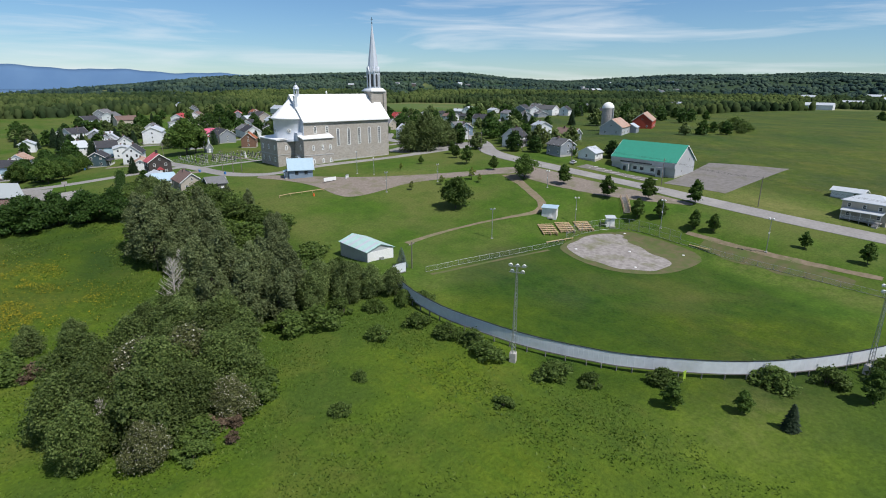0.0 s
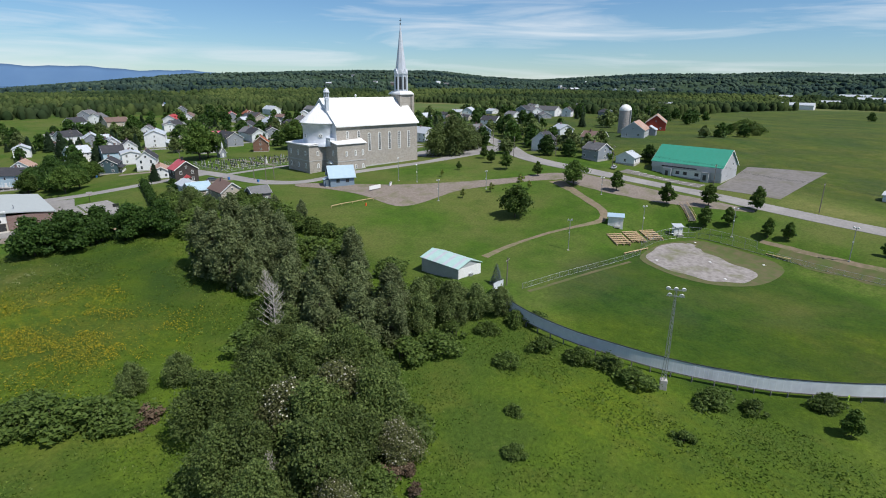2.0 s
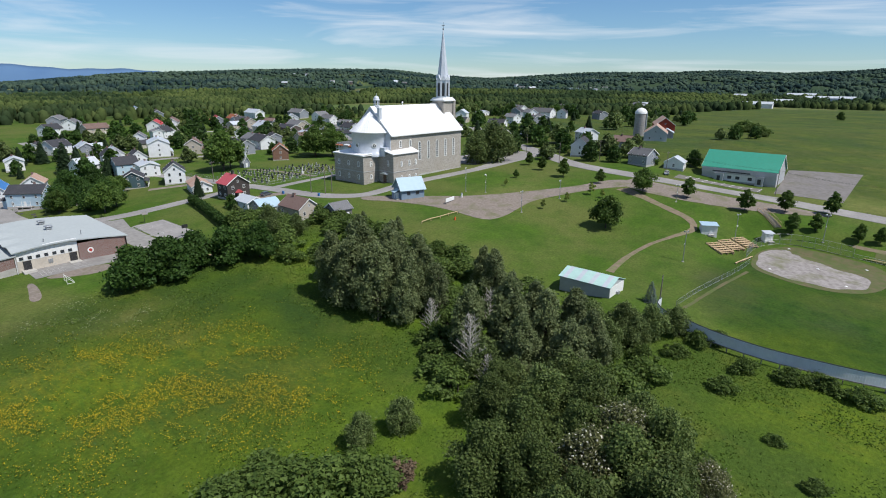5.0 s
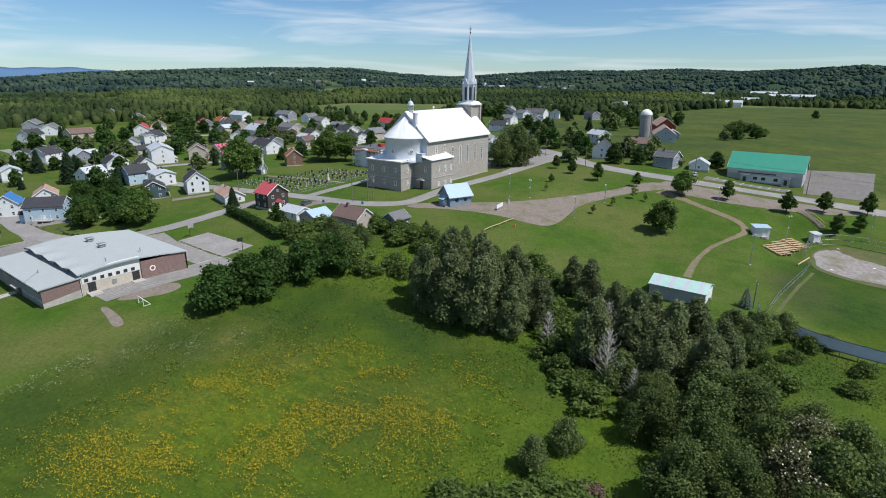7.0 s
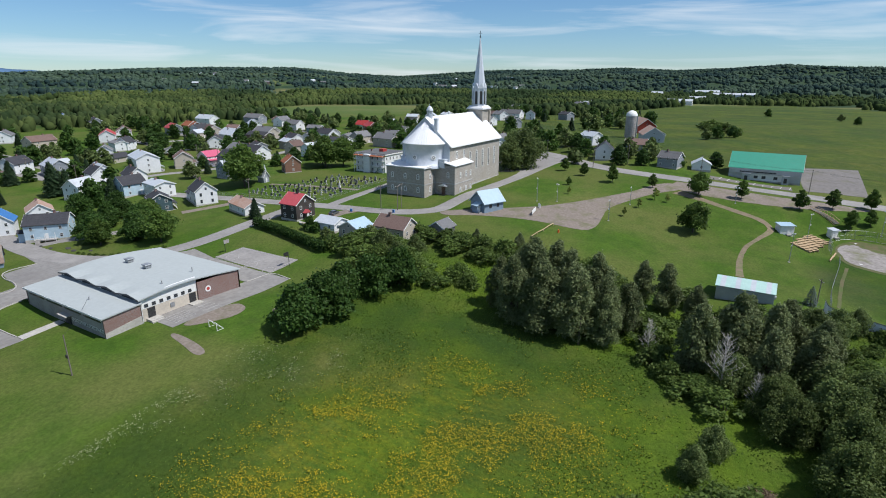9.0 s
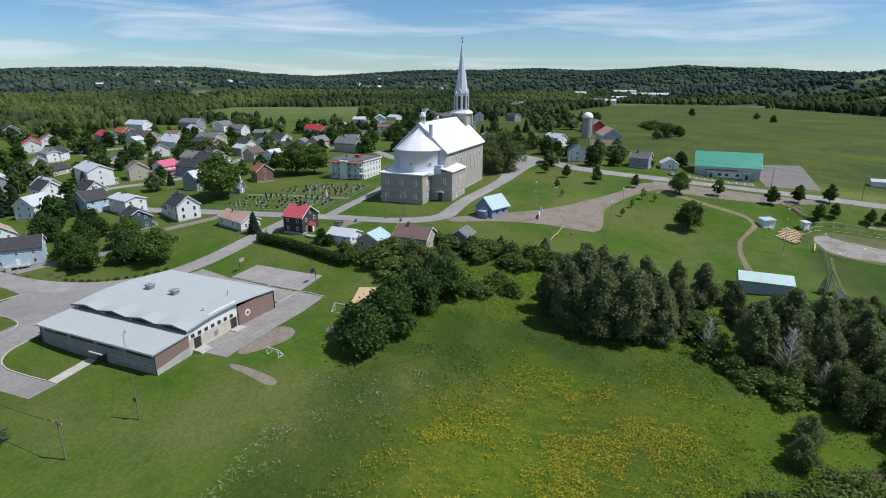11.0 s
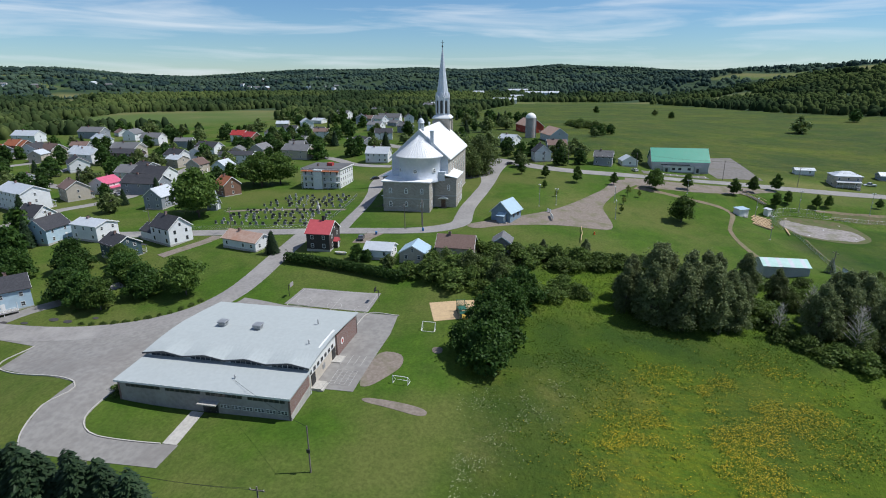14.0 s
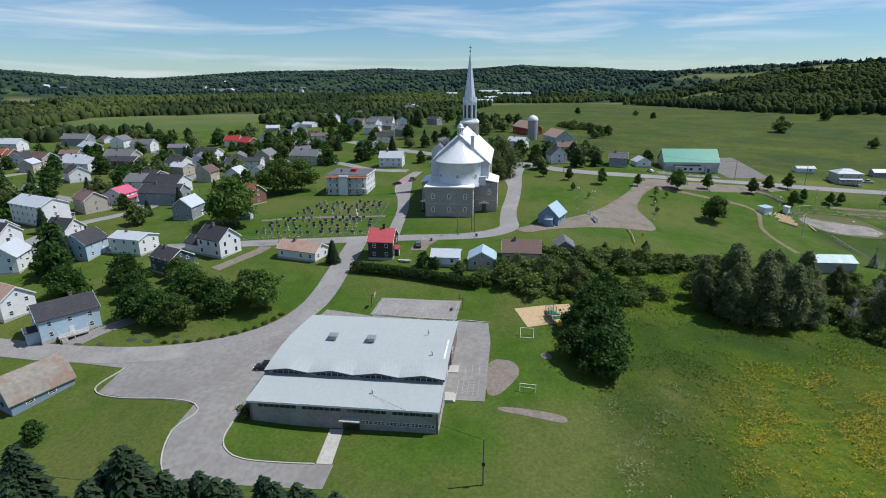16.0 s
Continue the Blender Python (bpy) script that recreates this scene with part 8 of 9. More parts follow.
def bank_stairs():
    t = thing("bank_stairs", "long timber stairs down the grassy bank", "stairs", 0, 0, 0)
    a, b = Vector((159.0, 98.0, 0)), Vector((150.5, 90.7, 0))
    n = 22
    side = Vector((b.y - a.y, a.x - b.x, 0)).normalized()
    for i in range(n + 1):
        p = a.lerp(b, i / n)
        z = ground_z(p.x, p.y) + 0.22
        c = [p + side * 0.95 - (b - a).normalized() * 0.2, p - side * 0.95 - (b - a).normalized() * 0.2, p - side * 0.95 + (b - a).normalized() * 0.2, p + side * 0.95 + (b - a).normalized() * 0.2]
        part("tread", prism(bmesh.new(), [(v.x, v.y, z) for v in c], (0, 0, 0.07)), WEATHERED, t)
    for s in (1, -1):
        bm = bmesh.new()
        for i in range(8):
            p, q = a.lerp(b, i / 8) + side * s * 1.0, a.lerp(b, (i + 1) / 8) + side * s * 1.0
            zp, zq = ground_z(p.x, p.y), ground_z(q.x, q.y)
            rod(bm, (p.x, p.y, zp - 0.3), (p.x, p.y, zp + 1.2), 0.06, n=5)
            rod(bm, (p.x, p.y, zp + 1.2), (q.x, q.y, zq + 1.2), 0.06, n=5)
            rod(bm, (p.x, p.y, zp + 0.15), (q.x, q.y, zq + 0.15), 0.09, n=5)
        part("handrail", bm, TIMBER, t)


bank_stairs()

# ---- graveyard ----
GRANITE = surf("grey_granite", (0.28, 0.28, 0.28), (0.20, 0.20, 0.205), 8, 0.5, 0.1, per=0.5)
DARKGRAN = surf("dark_granite", (0.05, 0.05, 0.055), (0.08, 0.08, 0.085), 8, 0.35, 0.05, per=0.4)
MARBLE = surf("white_marble", (0.62, 0.62, 0.60), (0.54, 0.54, 0.52), 5, 0.6, 0.1)


def graveyard():
    protos = []
    for k, (mat, w, h, words) in enumerate(((DARKGRAN, 1.0, 0.95, "dark polished granite headstone"), (GRANITE, 0.9, 1.1, "grey granite headstone with rounded top"), (DARKGRAN, 0.8, 1.25, "tall dark granite headstone"), (MARBLE, 0.6, 1.5, "white marble cross"))):
        t = thing("headstone", words + " on a concrete footing", "headstone", 0, 0, -500, 0, "graveyard headstones")
        if k == 3:
            bm = boxed(-0.1, 0.1, -0.1, 0.1, 0.3, h, 0.02)
            box(bm, -0.38, 0.38, -0.09, 0.09, 0.95, 1.13, 0.02)
        elif k == 1:
            bm = prism(bmesh.new(), arch_loop(w, h, -0.11, 0.2), (0, 0.22, 0))
        else:
            bm = boxed(-w / 2, w / 2, -0.12, 0.12, 0.2, h, 0.03)
        part("stone", bm, mat, t)
        part("footing", boxed(-w / 2 - 0.12, w / 2 + 0.12, -0.26, 0.26, -0.4, 0.22), CONCRETE, t)
        protos.append(t)
    rr = random.Random(8)
    for row in range(13):
        x = 76.5 + row * 3.75
        if abs(x - 98) < 1.6:
            continue
        y0, y1 = 259.5 + (x - 76) * 0.10, 303 + (x - 76) * -0.25
        y = y0 + rr.uniform(0, 2)
        while y < y1:
            if rr.random() < 0.82:
                q = rr.choices(protos, (5, 4, 3, 1))[0]
                s = rr.uniform(0.85, 1.25)
                copy_thing(q, pose(x + rr.uniform(-0.3, 0.3), y, ground_z(x, y), rr.uniform(-2, 2), rr.uniform(-2, 2), -90 + rr.uniform(-4, 4)) @ Matrix.Scale(s, 4))
            y += rr.uniform(2.1, 3.6)
    for q in protos:
        for o in [*q.children_recursive, q]:
            bpy.data.objects.remove(o)
    t = thing("calvary_statue", "white statue on a plinth among the graves", "statue", 99.5, 270)
    m = bmesh.new()
    box(m, -0.5, 0.5, -0.5, 0.5, -0.3, 1.2, 0.05)
    lathe(m, [(0.3, 1.2), (0.34, 1.8), (0.24, 2.4), (0.12, 2.75), (0.15, 2.95), (0.02, 3.15)], 10)
    bpy.data.objects.remove(t)
    ob = tagged(part("statue", m, MARBLE), "pale stone statue on a plinth among the graves", "statue")
    ob.matrix_world = pose(99.5, 270, ground_z(99.5, 270))
    mesh_fence("graveyard_fence", "low wire fence round the graveyard", [(74.5, 258.5), (85, 258.5), (97, 259.5), (110, 260.5), (124, 262.5)], 1.1, 3.0, 0.5)
    mesh_fence("graveyard_fence", "low wire fence round the graveyard", [(74.5, 258.5), (73, 275), (71.5, 290), (69.5, 305), (68, 316)], 1.1, 3.0, 0.5)


graveyard()

# ---- cars ----
TYRE = surf("tyre_rubber", (0.02, 0.02, 0.02), (0.03, 0.03, 0.03), 8, 0.9, 0.1)
CARGLASS = surf("car_glass", (0.02, 0.025, 0.03), (0.03, 0.035, 0.04), 1, 0.05, 0, spec=0.7)
REDLAMP = surf("tail_lamp_red", (0.35, 0.02, 0.02), rough=0.3, bump=0)


def car(x, y, rot, paint, label, kind="sedan", z=None):
    t = thing("car", label, "car", x, y, z, rot, "parked cars")
    van, pickup = kind == "van", kind == "pickup"
    L, Wd = (4.9, 1.9) if van else (5.3, 1.95) if pickup else (4.5, 1.8)
    low = [(-L / 2, 0.35), (-L / 2 + 0.05, 0.85), (-L / 2 + 0.25, 0.98), (L / 2 - 1.25, 0.98), (L / 2 - 0.25, 0.82), (L / 2, 0.62), (L / 2, 0.32)]
    bm = prism(bmesh.new(), [(a, -Wd / 2, b) for a, b in low], (0, Wd, 0))
    bmesh.ops.bevel(bm, geom=bm.edges, offset=0.07, segments=2, affect="EDGES")
    body = part("body", bm, paint, t, "painted car body")
    if van:
        cab = [(-L / 2 + 0.1, 0.95), (-L / 2 + 0.3, 1.7), (L / 2 - 2.0, 1.72), (L / 2 - 1.1, 0.97)]
    elif pickup:
        cab = [(-0.6, 0.95), (-0.45, 1.72), (0.8, 1.74), (1.5, 0.97)]
    else:
        cab = [(-L / 2 + 0.35, 0.95), (-L / 2 + 1.0, 1.42), (0.45, 1.45), (1.2, 0.97)]
    bm = bmesh.new()
    lo = [bm.verts.new((a, s * (Wd / 2 - 0.06 - 0.22 * (b - 0.95)), b)) for s in (-1, 1) for a, b in cab]
    n = len(cab)
    bm.faces.new(lo[:n])
    bm.faces.new(lo[n:][::-1])
    for i in range(n):
        bm.faces.new((lo[i], lo[(i + 1) % n], lo[n + (i + 1) % n], lo[n + i]))
    part("window_glass", bm, CARGLASS, t, "dark car windows")
    a, b = cab[1], cab[2]
    part("roof", boxed(a[0] - 0.05, b[0] + 0.05, -Wd / 2 + 0.24, Wd / 2 - 0.24, a[1] - 0.02, a[1] + 0.06, 0.03), paint, t)
    for u in (-L / 2 + 0.85, L / 2 - 0.85):
        for s in (-1, 1):
            w = part("wheel", rod(bmesh.new(), (u, s * (Wd / 2 - 0.2), 0.33), (u, s * (Wd / 2 + 0.01), 0.33), 0.33, n=16), TYRE, t)
            part("rim", rod(bmesh.new(), (u, s * (Wd / 2 + 0.01), 0.33), (u, s * (Wd / 2 + 0.03), 0.33), 0.2, n=10), STEEL, w)
    for s in (-1, 1):
        part("headlight", boxed(L / 2 - 0.08, L / 2 + 0.02, s * 0.62 - 0.2, s * 0.62 + 0.2, 0.6, 0.74), WHITE, t)
        part("tail_light", boxed(-L / 2 - 0.02, -L / 2 + 0.06, s * 0.7 - 0.14, s * 0.7 + 0.14, 0.7, 0.88), REDLAMP, t)
        part("mirror", boxed(cab[-1][0] - 0.25, cab[-1][0] - 0.1, s * (Wd / 2 + 0.05) - 0.1, s * (Wd / 2 + 0.05) + 0.1, 0.98, 1.12), paint, t)
    return t


def gloss(name, c):
    return surf(name, c, tuple(v * 0.95 for v in c), 1.0, 0.25, 0, 0.2, stain_amt=0.1, spec=0.6)


C_BLACK, C_RED, C_WHITE, C_SILVER, C_BLUE, C_GREY = gloss("black_car_paint", (0.015, 0.015, 0.018)), gloss("red_car_paint", (0.42, 0.02, 0.03)), gloss("white_car_paint", (0.7, 0.7, 0.7)), gloss("silver_car_paint", (0.36, 0.37, 0.39)), gloss("blue_car_paint", (0.03, 0.05, 0.10)), gloss("grey_car_paint", (0.12, 0.13, 0.14))
car(-8.5, 259.6, 95, C_BLACK, "black minivan parked against the school wall", "van")
car(168, 259.5, 160, C_RED, "bright red pickup parked by the presbytery", "pickup")
car(160, 266, 120, C_BLACK, "black car in the presbytery's shade")
car(62.5, 239.5, 10, C_GREY, "grey sedan on the gravel beside the house")
car(190, 202, 130, C_BLACK, "black car on the village road")
car(186.5, 139.5, 20, C_WHITE, "white car in front of the double garage")
car(203, 26, 85, C_WHITE, "white pickup beside the roadside house", "pickup")
car(210, 243, 60, C_SILVER, "silver car on the church forecourt")
for x, y, r, c, w in ((60, 355, 95, C_BLUE, "dark blue car beside the side street"), (150, 372, 40, C_GREY, "grey car among the village houses"), (112, 372, 70, C_SILVER, "silver car among the village houses"), (190, 430, 20, C_WHITE, "white car among the village houses"), (215, 380, 75, C_BLACK, "black car among the village houses"),
                      (130, 440, 60, C_RED, "red car among the village houses"), (90, 452, 20, C_WHITE, "white car among the village houses"), (22, 345, 60, C_SILVER, "silver car outside the blue house"), (-22, 314, 70, C_WHITE, "white car beside the old barn"), (100, 520, 30, C_GREY, "grey car among the village houses")):
    car(x, y, r, c, w)

# ---- poles, wires and yard things ----
POLEWOOD = surf("grey_pole_wood", (0.20, 0.175, 0.15), (0.15, 0.13, 0.11), 6, 0.9, 0.2, stretch=(1, 1, 0.1))
WIREBLACK = surf("black_cable", (0.03, 0.03, 0.03), rough=0.7, bump=0)


def utility_pole(x, y, h=9.5, rot=0, transformer=False, lamp=False):
    t = thing("utility_pole", "weathered wooden utility pole with a crossarm", "utility pole", x, y, None, rot, "utility poles")
    part("pole", rod(bmesh.new(), (0, 0, -0.8), (0, 0, h), 0.15, 0.10, 8), POLEWOOD, t)
    part("crossarm", boxed(-1.1, 1.1, -0.06, 0.06, h - 0.7, h - 0.57), POLEWOOD, t)
    for u in (-0.95, 0, 0.95):
        part("insulator", rod(bmesh.new(), (u, 0, h - 0.57), (u, 0, h - 0.38), 0.05, 0.03, 6), WHITE, t)
    if transformer:
        part("transformer", rod(bmesh.new(), (0.3, 0, h - 2.6), (0.3, 0, h - 1.7), 0.24, n=10), STEEL, t, "grey transformer can")
    if lamp:
        bm = rod(bmesh.new(), (0, 0, h - 1.8), (0, 1.6, h - 1.3), 0.04, n=5)
        box(bm, -0.12, 0.12, 1.4, 2.0, h - 1.36, h - 1.24)
        part("street_light", bm, STEEL, t)
    return Vector((x, y, ground_z(x, y) + h - 0.45))


def cable(a, b, sag=0.8):
    bm = bmesh.new()
    pts = [a.lerp(b, i / 10) - Vector((0, 0, sag * 4 * (i / 10) * (1 - i / 10))) for i in range(11)]
    side = (b - a).cross(Vector((0, 0, 1))).normalized()
    rings = [[bm.verts.new(p + side * u + Vector((0, 0, v))) for u, v in ((-0.022, 0), (0.022, 0), (0, 0.035))] for p in pts]
    for p, q in zip(rings, rings[1:]):
        for i in range(3):
            bm.faces.new((p[i], p[(i + 1) % 3], q[(i + 1) % 3], q[i]))
    tagged(part("power_cable", bm, WIREBLACK), "thin black overhead cable", "cable", "overhead cables")


def line_of(places, h=9.5, rot=0, **k):
    ends = [utility_pole(x, y, h, rot, **k) for x, y in places]
    for a, b in zip(ends, ends[1:]):
        for off in (-0.9, 0.9):
            o = Vector((math.cos(radians(rot)) * off, math.sin(radians(rot)) * off, 0))
            cable(a + o, b + o)


line_of([(191.5, 172), (184.9, 139.3), (184.4, 99), (184, 66), (187, 24), (190, -20)], 9.5, 0)
line_of([(176.5, 184), (196, 214), (222, 246), (255, 292)], 9.5, 40)
line_of([(64.8, 318), (66.8, 288), (74.2, 228), (76.4, 222.4)], 9.0, 0, lamp=True)
line_of([(57, 352), (54, 395), (52, 440)], 9.0, 0)
utility_pole(80.3, 223.6, 9.0, 0, True)
utility_pole(72.5, 97.8, 6.5, 20)
line_of([(110, 340), (116, 372), (124, 402), (134, 440)], 9.5, 20)
line_of([(-44.7, 281.7), (-45.7, 261.6), (-46, 242), (-46.5, 216)], 7.0, 90)


def lawn_pole():
    t = thing("lawn_pole", "single weathered pole standing on the school lawn", "pole", -35.6, 213.9)
    part("pole", rod(bmesh.new(), (0, 0, -0.5), (0, 0, 8.1), 0.13, 0.1, 8), POLEWOOD, t)
    part("box", boxed(-0.3, -0.1, -0.25, 0.25, 3.6, 4.2), IRON, t)


lawn_pole()
cable(Vector((-35.6, 213.9, 19.6)), Vector((-22, 234, 17.2)), 0.5)


def goal(x, y, rot):
    t = thing("football_goal", "small white pipe goal on the school lawn", "goal", x, y, None, rot, "school goals")
    bm = bmesh.new()
    for s in (-1.5, 1.5):
        part("post", rod(bmesh.new(), (s, 0, -0.05), (s, 0, 1.7), 0.06, n=6), WHITE, t)
        part("brace", rod(bmesh.new(), (s, 0, 1.7), (s, 1.5, 0.02), 0.05, n=6), WHITE, t)
        part("ground_bar", rod(bmesh.new(), (s, 0, 0.04), (s, 1.5, 0.04), 0.05, n=6), WHITE, t)
    part("crossbar", rod(bmesh.new(), (-1.5, 0, 1.7), (1.5, 0, 1.7), 0.06, n=6), WHITE, t)
    part("back_bar", rod(bmesh.new(), (-1.5, 1.5, 0.04), (1.5, 1.5, 0.04), 0.05, n=6), WHITE, t)


goal(-11.1, 206.7, -95)
goal(12.3, 206.2, 88)


def basketball_hoop(x, y, rot):
    t = thing("basketball_hoop", "basketball hoop on a dark pole with a backboard", "basketball hoop", x, y, None, rot, "court hoops")
    part("pole", rod(bmesh.new(), (0, 0, -0.3), (0, 0, 3.2), 0.08, n=8), IRON, t)
    part("arm", boxed(-0.05, 0.05, 0, 0.9, 3.0, 3.12), IRON, t)
    part("backboard", boxed(-0.9, 0.9, 0.88, 0.94, 2.8, 3.9), GREYW if x > 20 and y > 235 else IRON, t)
    part("rim", lathe(bmesh.new(), [(0.22, 2.98), (0.25, 3.0), (0.22, 3.02)], 12, 0, 1.2), ORANR, t)


basketball_hoop(21.7, 244.9, 180)
basketball_hoop(24.8, 222, 0)


FADED = surf("faded_paint", (0.42, 0.41, 0.39), (0.32, 0.31, 0.295), 2.0, 0.85, 0.0)


def court_lines():
    corners = [(17.1, 243.4), (26.1, 242.6), (28.4, 223.5), (20, 224)]
    for a, b in [*zip(corners, corners[1:] + corners[:1]), ((15.7, 232.4), (24.5, 232.0))]:
        strip("court_line", [a, b], 0.1, FADED, 0.10, "faded white court line", "court marking", cols=1, step=1.2)
    for cy in (232.2, 240, 225):
        strip("court_line", [(20.2 + 1.8 * math.cos(a), cy + 1.8 * math.sin(a)) for a in (2 * math.pi * i / 12 for i in range(13))], 0.1, FADED, 0.10, "faded white court circle", "court marking", cols=1, step=0.8)
    for i in range(6):
        x = -13.5 + i * 1.0
        strip("hopscotch_line", [(x, 216.0), (x, 220.0)], 0.07, FADED, 0.085, "faded white hopscotch line", "court marking", cols=1)
    for i in range(5):
        y = 216.0 + i * 1.0
        strip("hopscotch_line", [(-13.5, y), (-8.5, y)], 0.07, FADED, 0.085, "faded white hopscotch line", "court marking", cols=1)
    for i in range(4):
        y = 216.2 + 1.4 * min(i, 3)
        strip("play_line", [(-6.5, y), (-2.5, y)], 0.07, FADED, 0.085, "faded white play line", "court marking", cols=1)


court_lines()


def kerbs():
    def kerb(pts, label="pale concrete kerb round the school drive"):
        line = glide(pts, 1.2)
        bm = bmesh.new()
        for p, q in zip(line, line[1:]):
            d = Vector((q[0] - p[0], q[1] - p[1], 0)).normalized()
            s = Vector((-d.y, d.x, 0)) * 0.11
            a, b = Vector((p[0], p[1], ground_z(*p[:2]) - 0.1)), Vector((q[0], q[1], ground_z(*q[:2]) - 0.1))
            prism(bm, [a + s, a - s, a - s + Vector((0, 0, 0.3)), a + s + Vector((0, 0, 0.3))], b - a)
        tagged(part("kerb", bm, CONCRETE), label, "kerb", kind="structure")
    kerb([(-8.1, 291.7), (-17, 291.3), (-22.9, 266.8), (-29.8, 267.1), (-35.3, 265.6), (-39.2, 262.6)])
    kerb([(-20.3, 257.5), (-26.8, 257.9), (-30.6, 257.5), (-32.8, 255.6), (-33.9, 252.3), (-33.9, 245.1), (-33.7, 240.7)])
    kerb([(18.4, 215), (18.8, 222.5), (11.4, 223.6)], "pale kerb of the schoolyard")


kerbs()


def playground():
    t = thing("play_structure", "green and yellow climbing frame with slide and posts", "play structure", 20.5, 200, None, 20)
    G, Yl = surf("green_play_paint", (0.03, 0.12, 0.09), (0.04, 0.14, 0.10), 4, 0.5, 0), surf("yellow_play_paint", (0.55, 0.36, 0.04), rough=0.5, bump=0)
    for x in (-3.2, -1.6, 0, 1.6):
        for y in (-1.0, 1.0):
            part("post", rod(bmesh.new(), (x, y, -0.3), (x, y, 3.0), 0.07, n=6), G, t)
    for x, z in ((-2.4, 1.2), (-0.8, 1.6), (0.8, 1.2)):
        part("deck", boxed(x - 0.8, x + 0.8, -1, 1, z, z + 0.1), G, t)
    for x in (-3.2, 1.6):
        bm = bmesh.new()
        for k in range(9):
            rod(bm, (x, -1 + 0.25 * k, 1.3), (x, -1 + 0.25 * k, 2.2), 0.03, n=4)
        part("rail", bm, G, t)
    part("slide", prism(bmesh.new(), [(1.6, -0.4, 1.25), (4.4, -0.4, 0.15), (4.9, -0.4, 0.12), (4.9, -0.4, 0.2), (4.4, -0.4, 0.25), (1.6, -0.4, 1.35)], (0, 0.8, 0)), Yl, t, "yellow slide")
    part("climber", prism(bmesh.new(), [(-3.2, -0.6, 1.2), (-4.6, -0.6, 0), (-4.6, -0.6, 0.1), (-3.2, -0.6, 1.3)], (0, 1.2, 0)), Yl, t)
    bm = bmesh.new()
    for k in range(8):
        rod(bm, (-2.4 + 0.6 * k, -1, 2.9), (-2.4 + 0.6 * k, 1, 2.9), 0.035, n=4)
    part("monkey_bar", bm, G, t)


playground()
for pts in ([(2.6, 297), (3.0, 299.6), (4.4, 299.6), (4.2, 297)], [(2.2, 292.6), (2.6, 295), (3.8, 295), (3.6, 292.6)], [(0.6, 303.4), (0.8, 305.4), (1.8, 305.4), (1.6, 303.4)], [(4.6, 287.2), (5, 288.8), (5.9, 288.6), (5.6, 287)], [(0.2, 309), (0.4, 311), (1.4, 311), (1.2, 309)]):
    patch("road_patch", pts, DARK_PATCH, 0.10, "dark repair patch in the asphalt", "road patch", 2, 1.5)


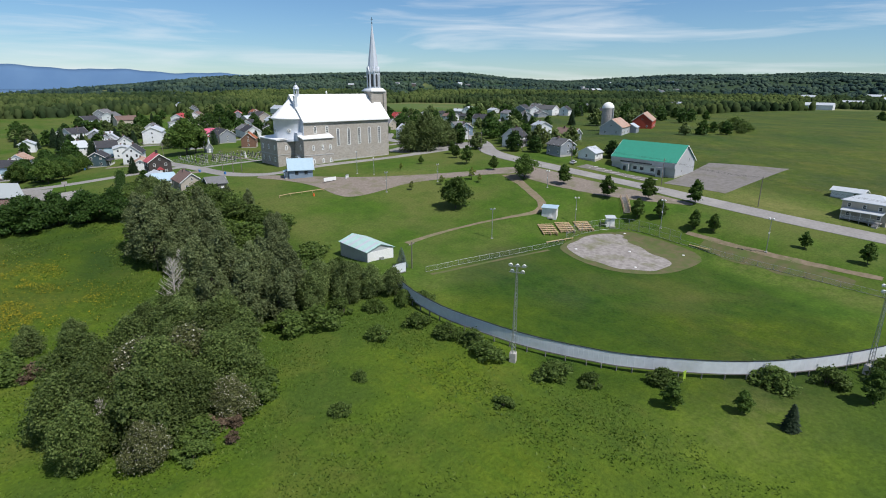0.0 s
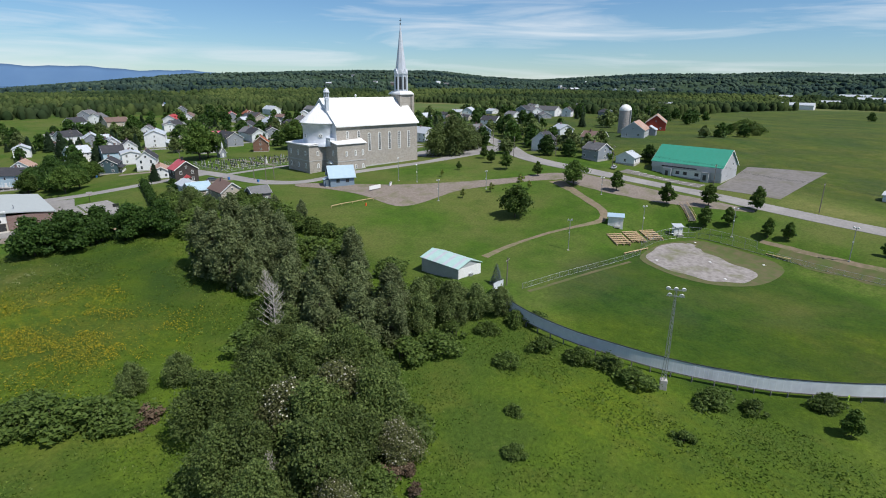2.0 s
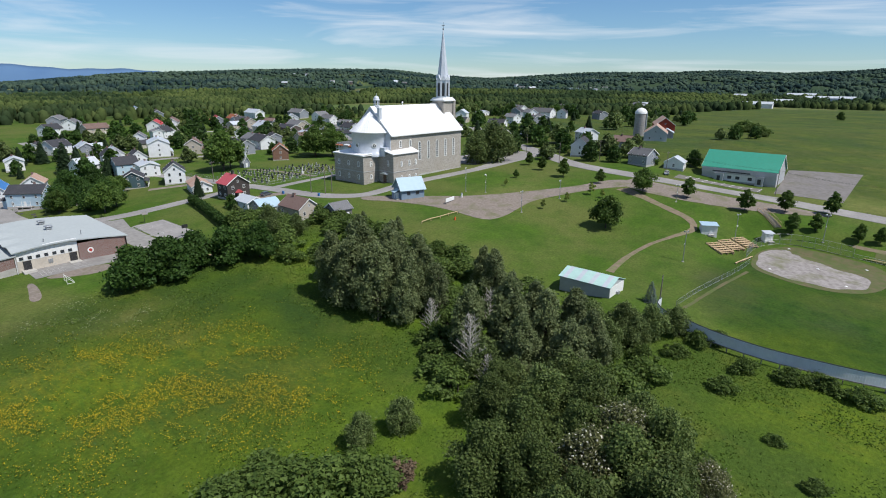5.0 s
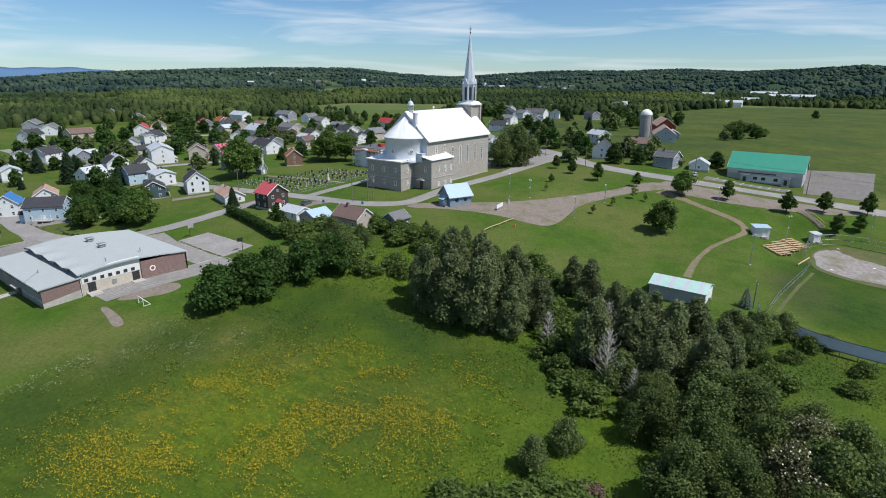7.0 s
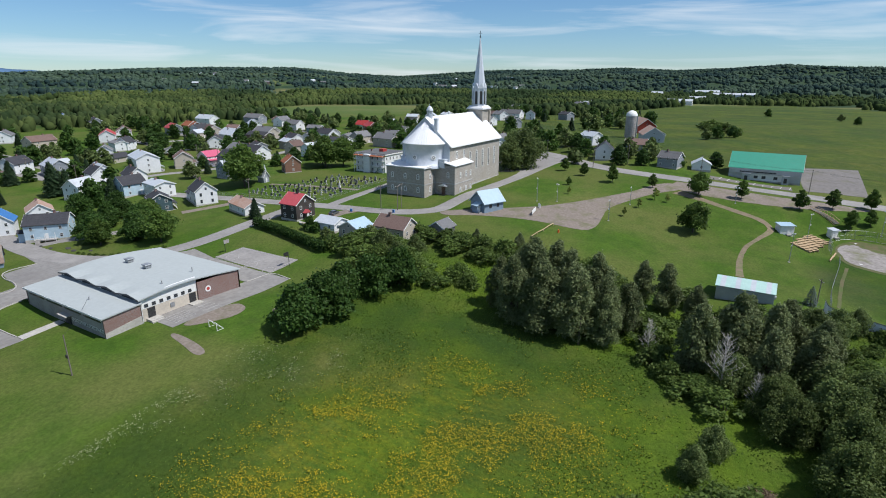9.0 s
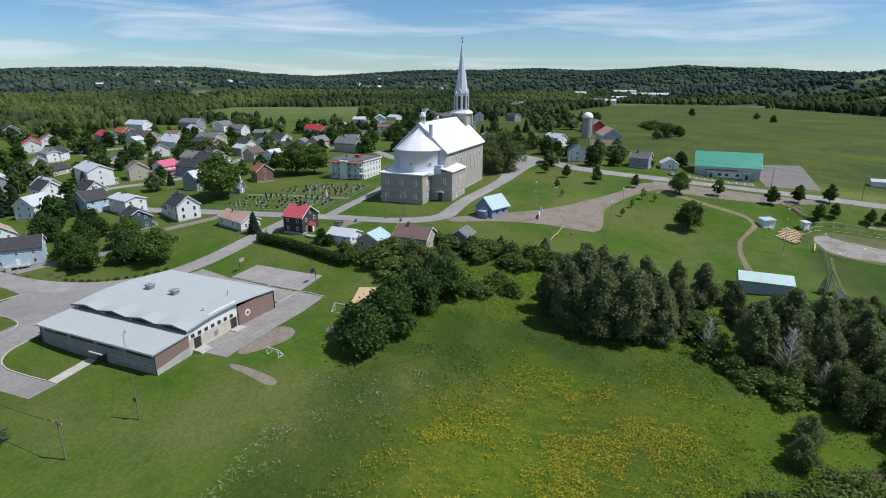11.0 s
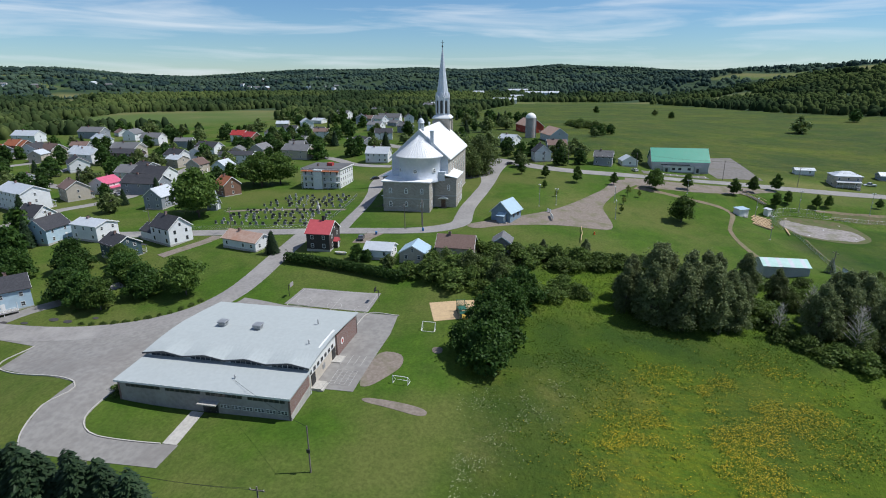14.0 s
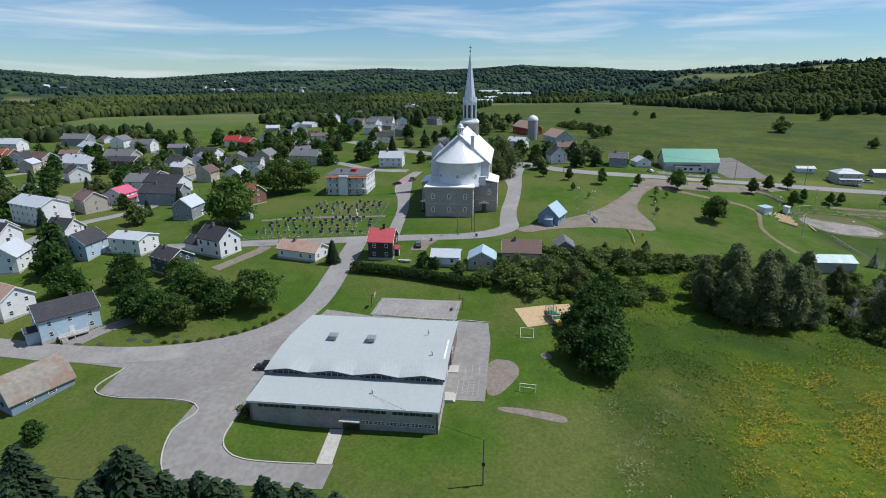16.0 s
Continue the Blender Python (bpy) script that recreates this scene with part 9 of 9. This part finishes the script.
def church_yard_bits():
    t = thing("sign_board", "long low white sign board at the gravel yard", "sign", 96.3, 179.5, None, 10)
    part("board", boxed(-2.8, 2.8, -0.06, 0.06, 0.4, 1.7), WHITE, t)
    for u in (-2.4, 2.4):
        part("post", boxed(u - 0.07, u + 0.07, -0.07, 0.07, -0.4, 0.5), WEATHERED, t)
    r = thing("log_rail", "peeled log rail at the edge of the lawn", "rail", 0, 0, 0)
    pts = [(72.6, 170.2), (76.4, 170), (80.2, 169.5), (84.2, 169.6), (88.3, 169.4)]
    for p, q in zip(pts, pts[1:]):
        part("log", rod(bmesh.new(), (*p, ground_z(*p) + 0.7), (*q, ground_z(*q) + 0.7), 0.13, n=7), TIMBER, r)
    for p in pts:
        part("post", rod(bmesh.new(), (*p, ground_z(*p) - 0.3), (*p, ground_z(*p) + 0.75), 0.1, n=6), TIMBER, r)
    c = thing("traffic_cone", "orange barrel marker on the grass", "marker", 82.5, 165.5)
    part("barrel", lathe(bmesh.new(), [(0.02, 0.95), (0.22, 0.9), (0.32, 0.1), (0.36, 0.0), (0.02, 0)], 12), surf("safety_orange", (0.65, 0.13, 0.03), rough=0.5, bump=0), c)
    for x, y in ((104.5, 181), (103.5, 180.2)):
        b = thing("utility_box", "pale grey cabinet on the lawn", "cabinet", x, y, None, 30, "lawn cabinets")
        part("body", boxed(-0.35, 0.35, -0.25, 0.25, -0.1, 1.2, 0.03), WHITE, b)
        part("lid", boxed(-0.4, 0.4, -0.3, 0.3, 1.2, 1.26), STEEL, b)
    for x, y in ((67.5, 236), (72.8, 221.5), (36, 304)):
        b = thing("recycling_bin", "blue wheeled bin at the roadside", "bin", x, y, None, 15, "wheeled bins")
        part("body", boxed(-0.3, 0.3, -0.33, 0.33, 0.08, 1.0, 0.03), BLUER, b)
        part("lid", boxed(-0.33, 0.33, -0.36, 0.36, 1.0, 1.07, 0.02), BLUER, b)
    b = thing("rowing_boat", "small pale boat lying on the lawn", "boat", 49.5, 241.5, None, 80)
    bm = bmesh.new()
    ring = [(2.1 * math.cos(a), 0.75 * math.sin(a) * (1 - 0.25 * math.cos(a))) for a in (2 * math.pi * i / 16 for i in range(16))]
    t1 = [bm.verts.new((x_, y_, 0.65)) for x_, y_ in ring]
    t2 = [bm.verts.new((x_ * 0.8, y_ * 0.6, 0.05)) for x_, y_ in ring]
    t3 = [bm.verts.new((x_ * 0.9, y_ * 0.85, 0.6)) for x_, y_ in ring]
    t4 = [bm.verts.new((x_ * 0.72, y_ * 0.5, 0.15)) for x_, y_ in ring]
    for i in range(16):
        j = (i + 1) % 16
        bm.faces.new((t2[i], t2[j], t1[j], t1[i]))
        bm.faces.new((t1[i], t1[j], t3[j], t3[i]))
        bm.faces.new((t3[i], t3[j], t4[j], t4[i]))
    bm.faces.new(t2[::-1])
    bm.faces.new(t4)
    part("hull", bm, MARBLE, b)
    for u in (-0.7, 0.6):
        part("thwart", boxed(u - 0.14, u + 0.14, -0.55, 0.55, 0.42, 0.47), TIMBER, b)


church_yard_bits()
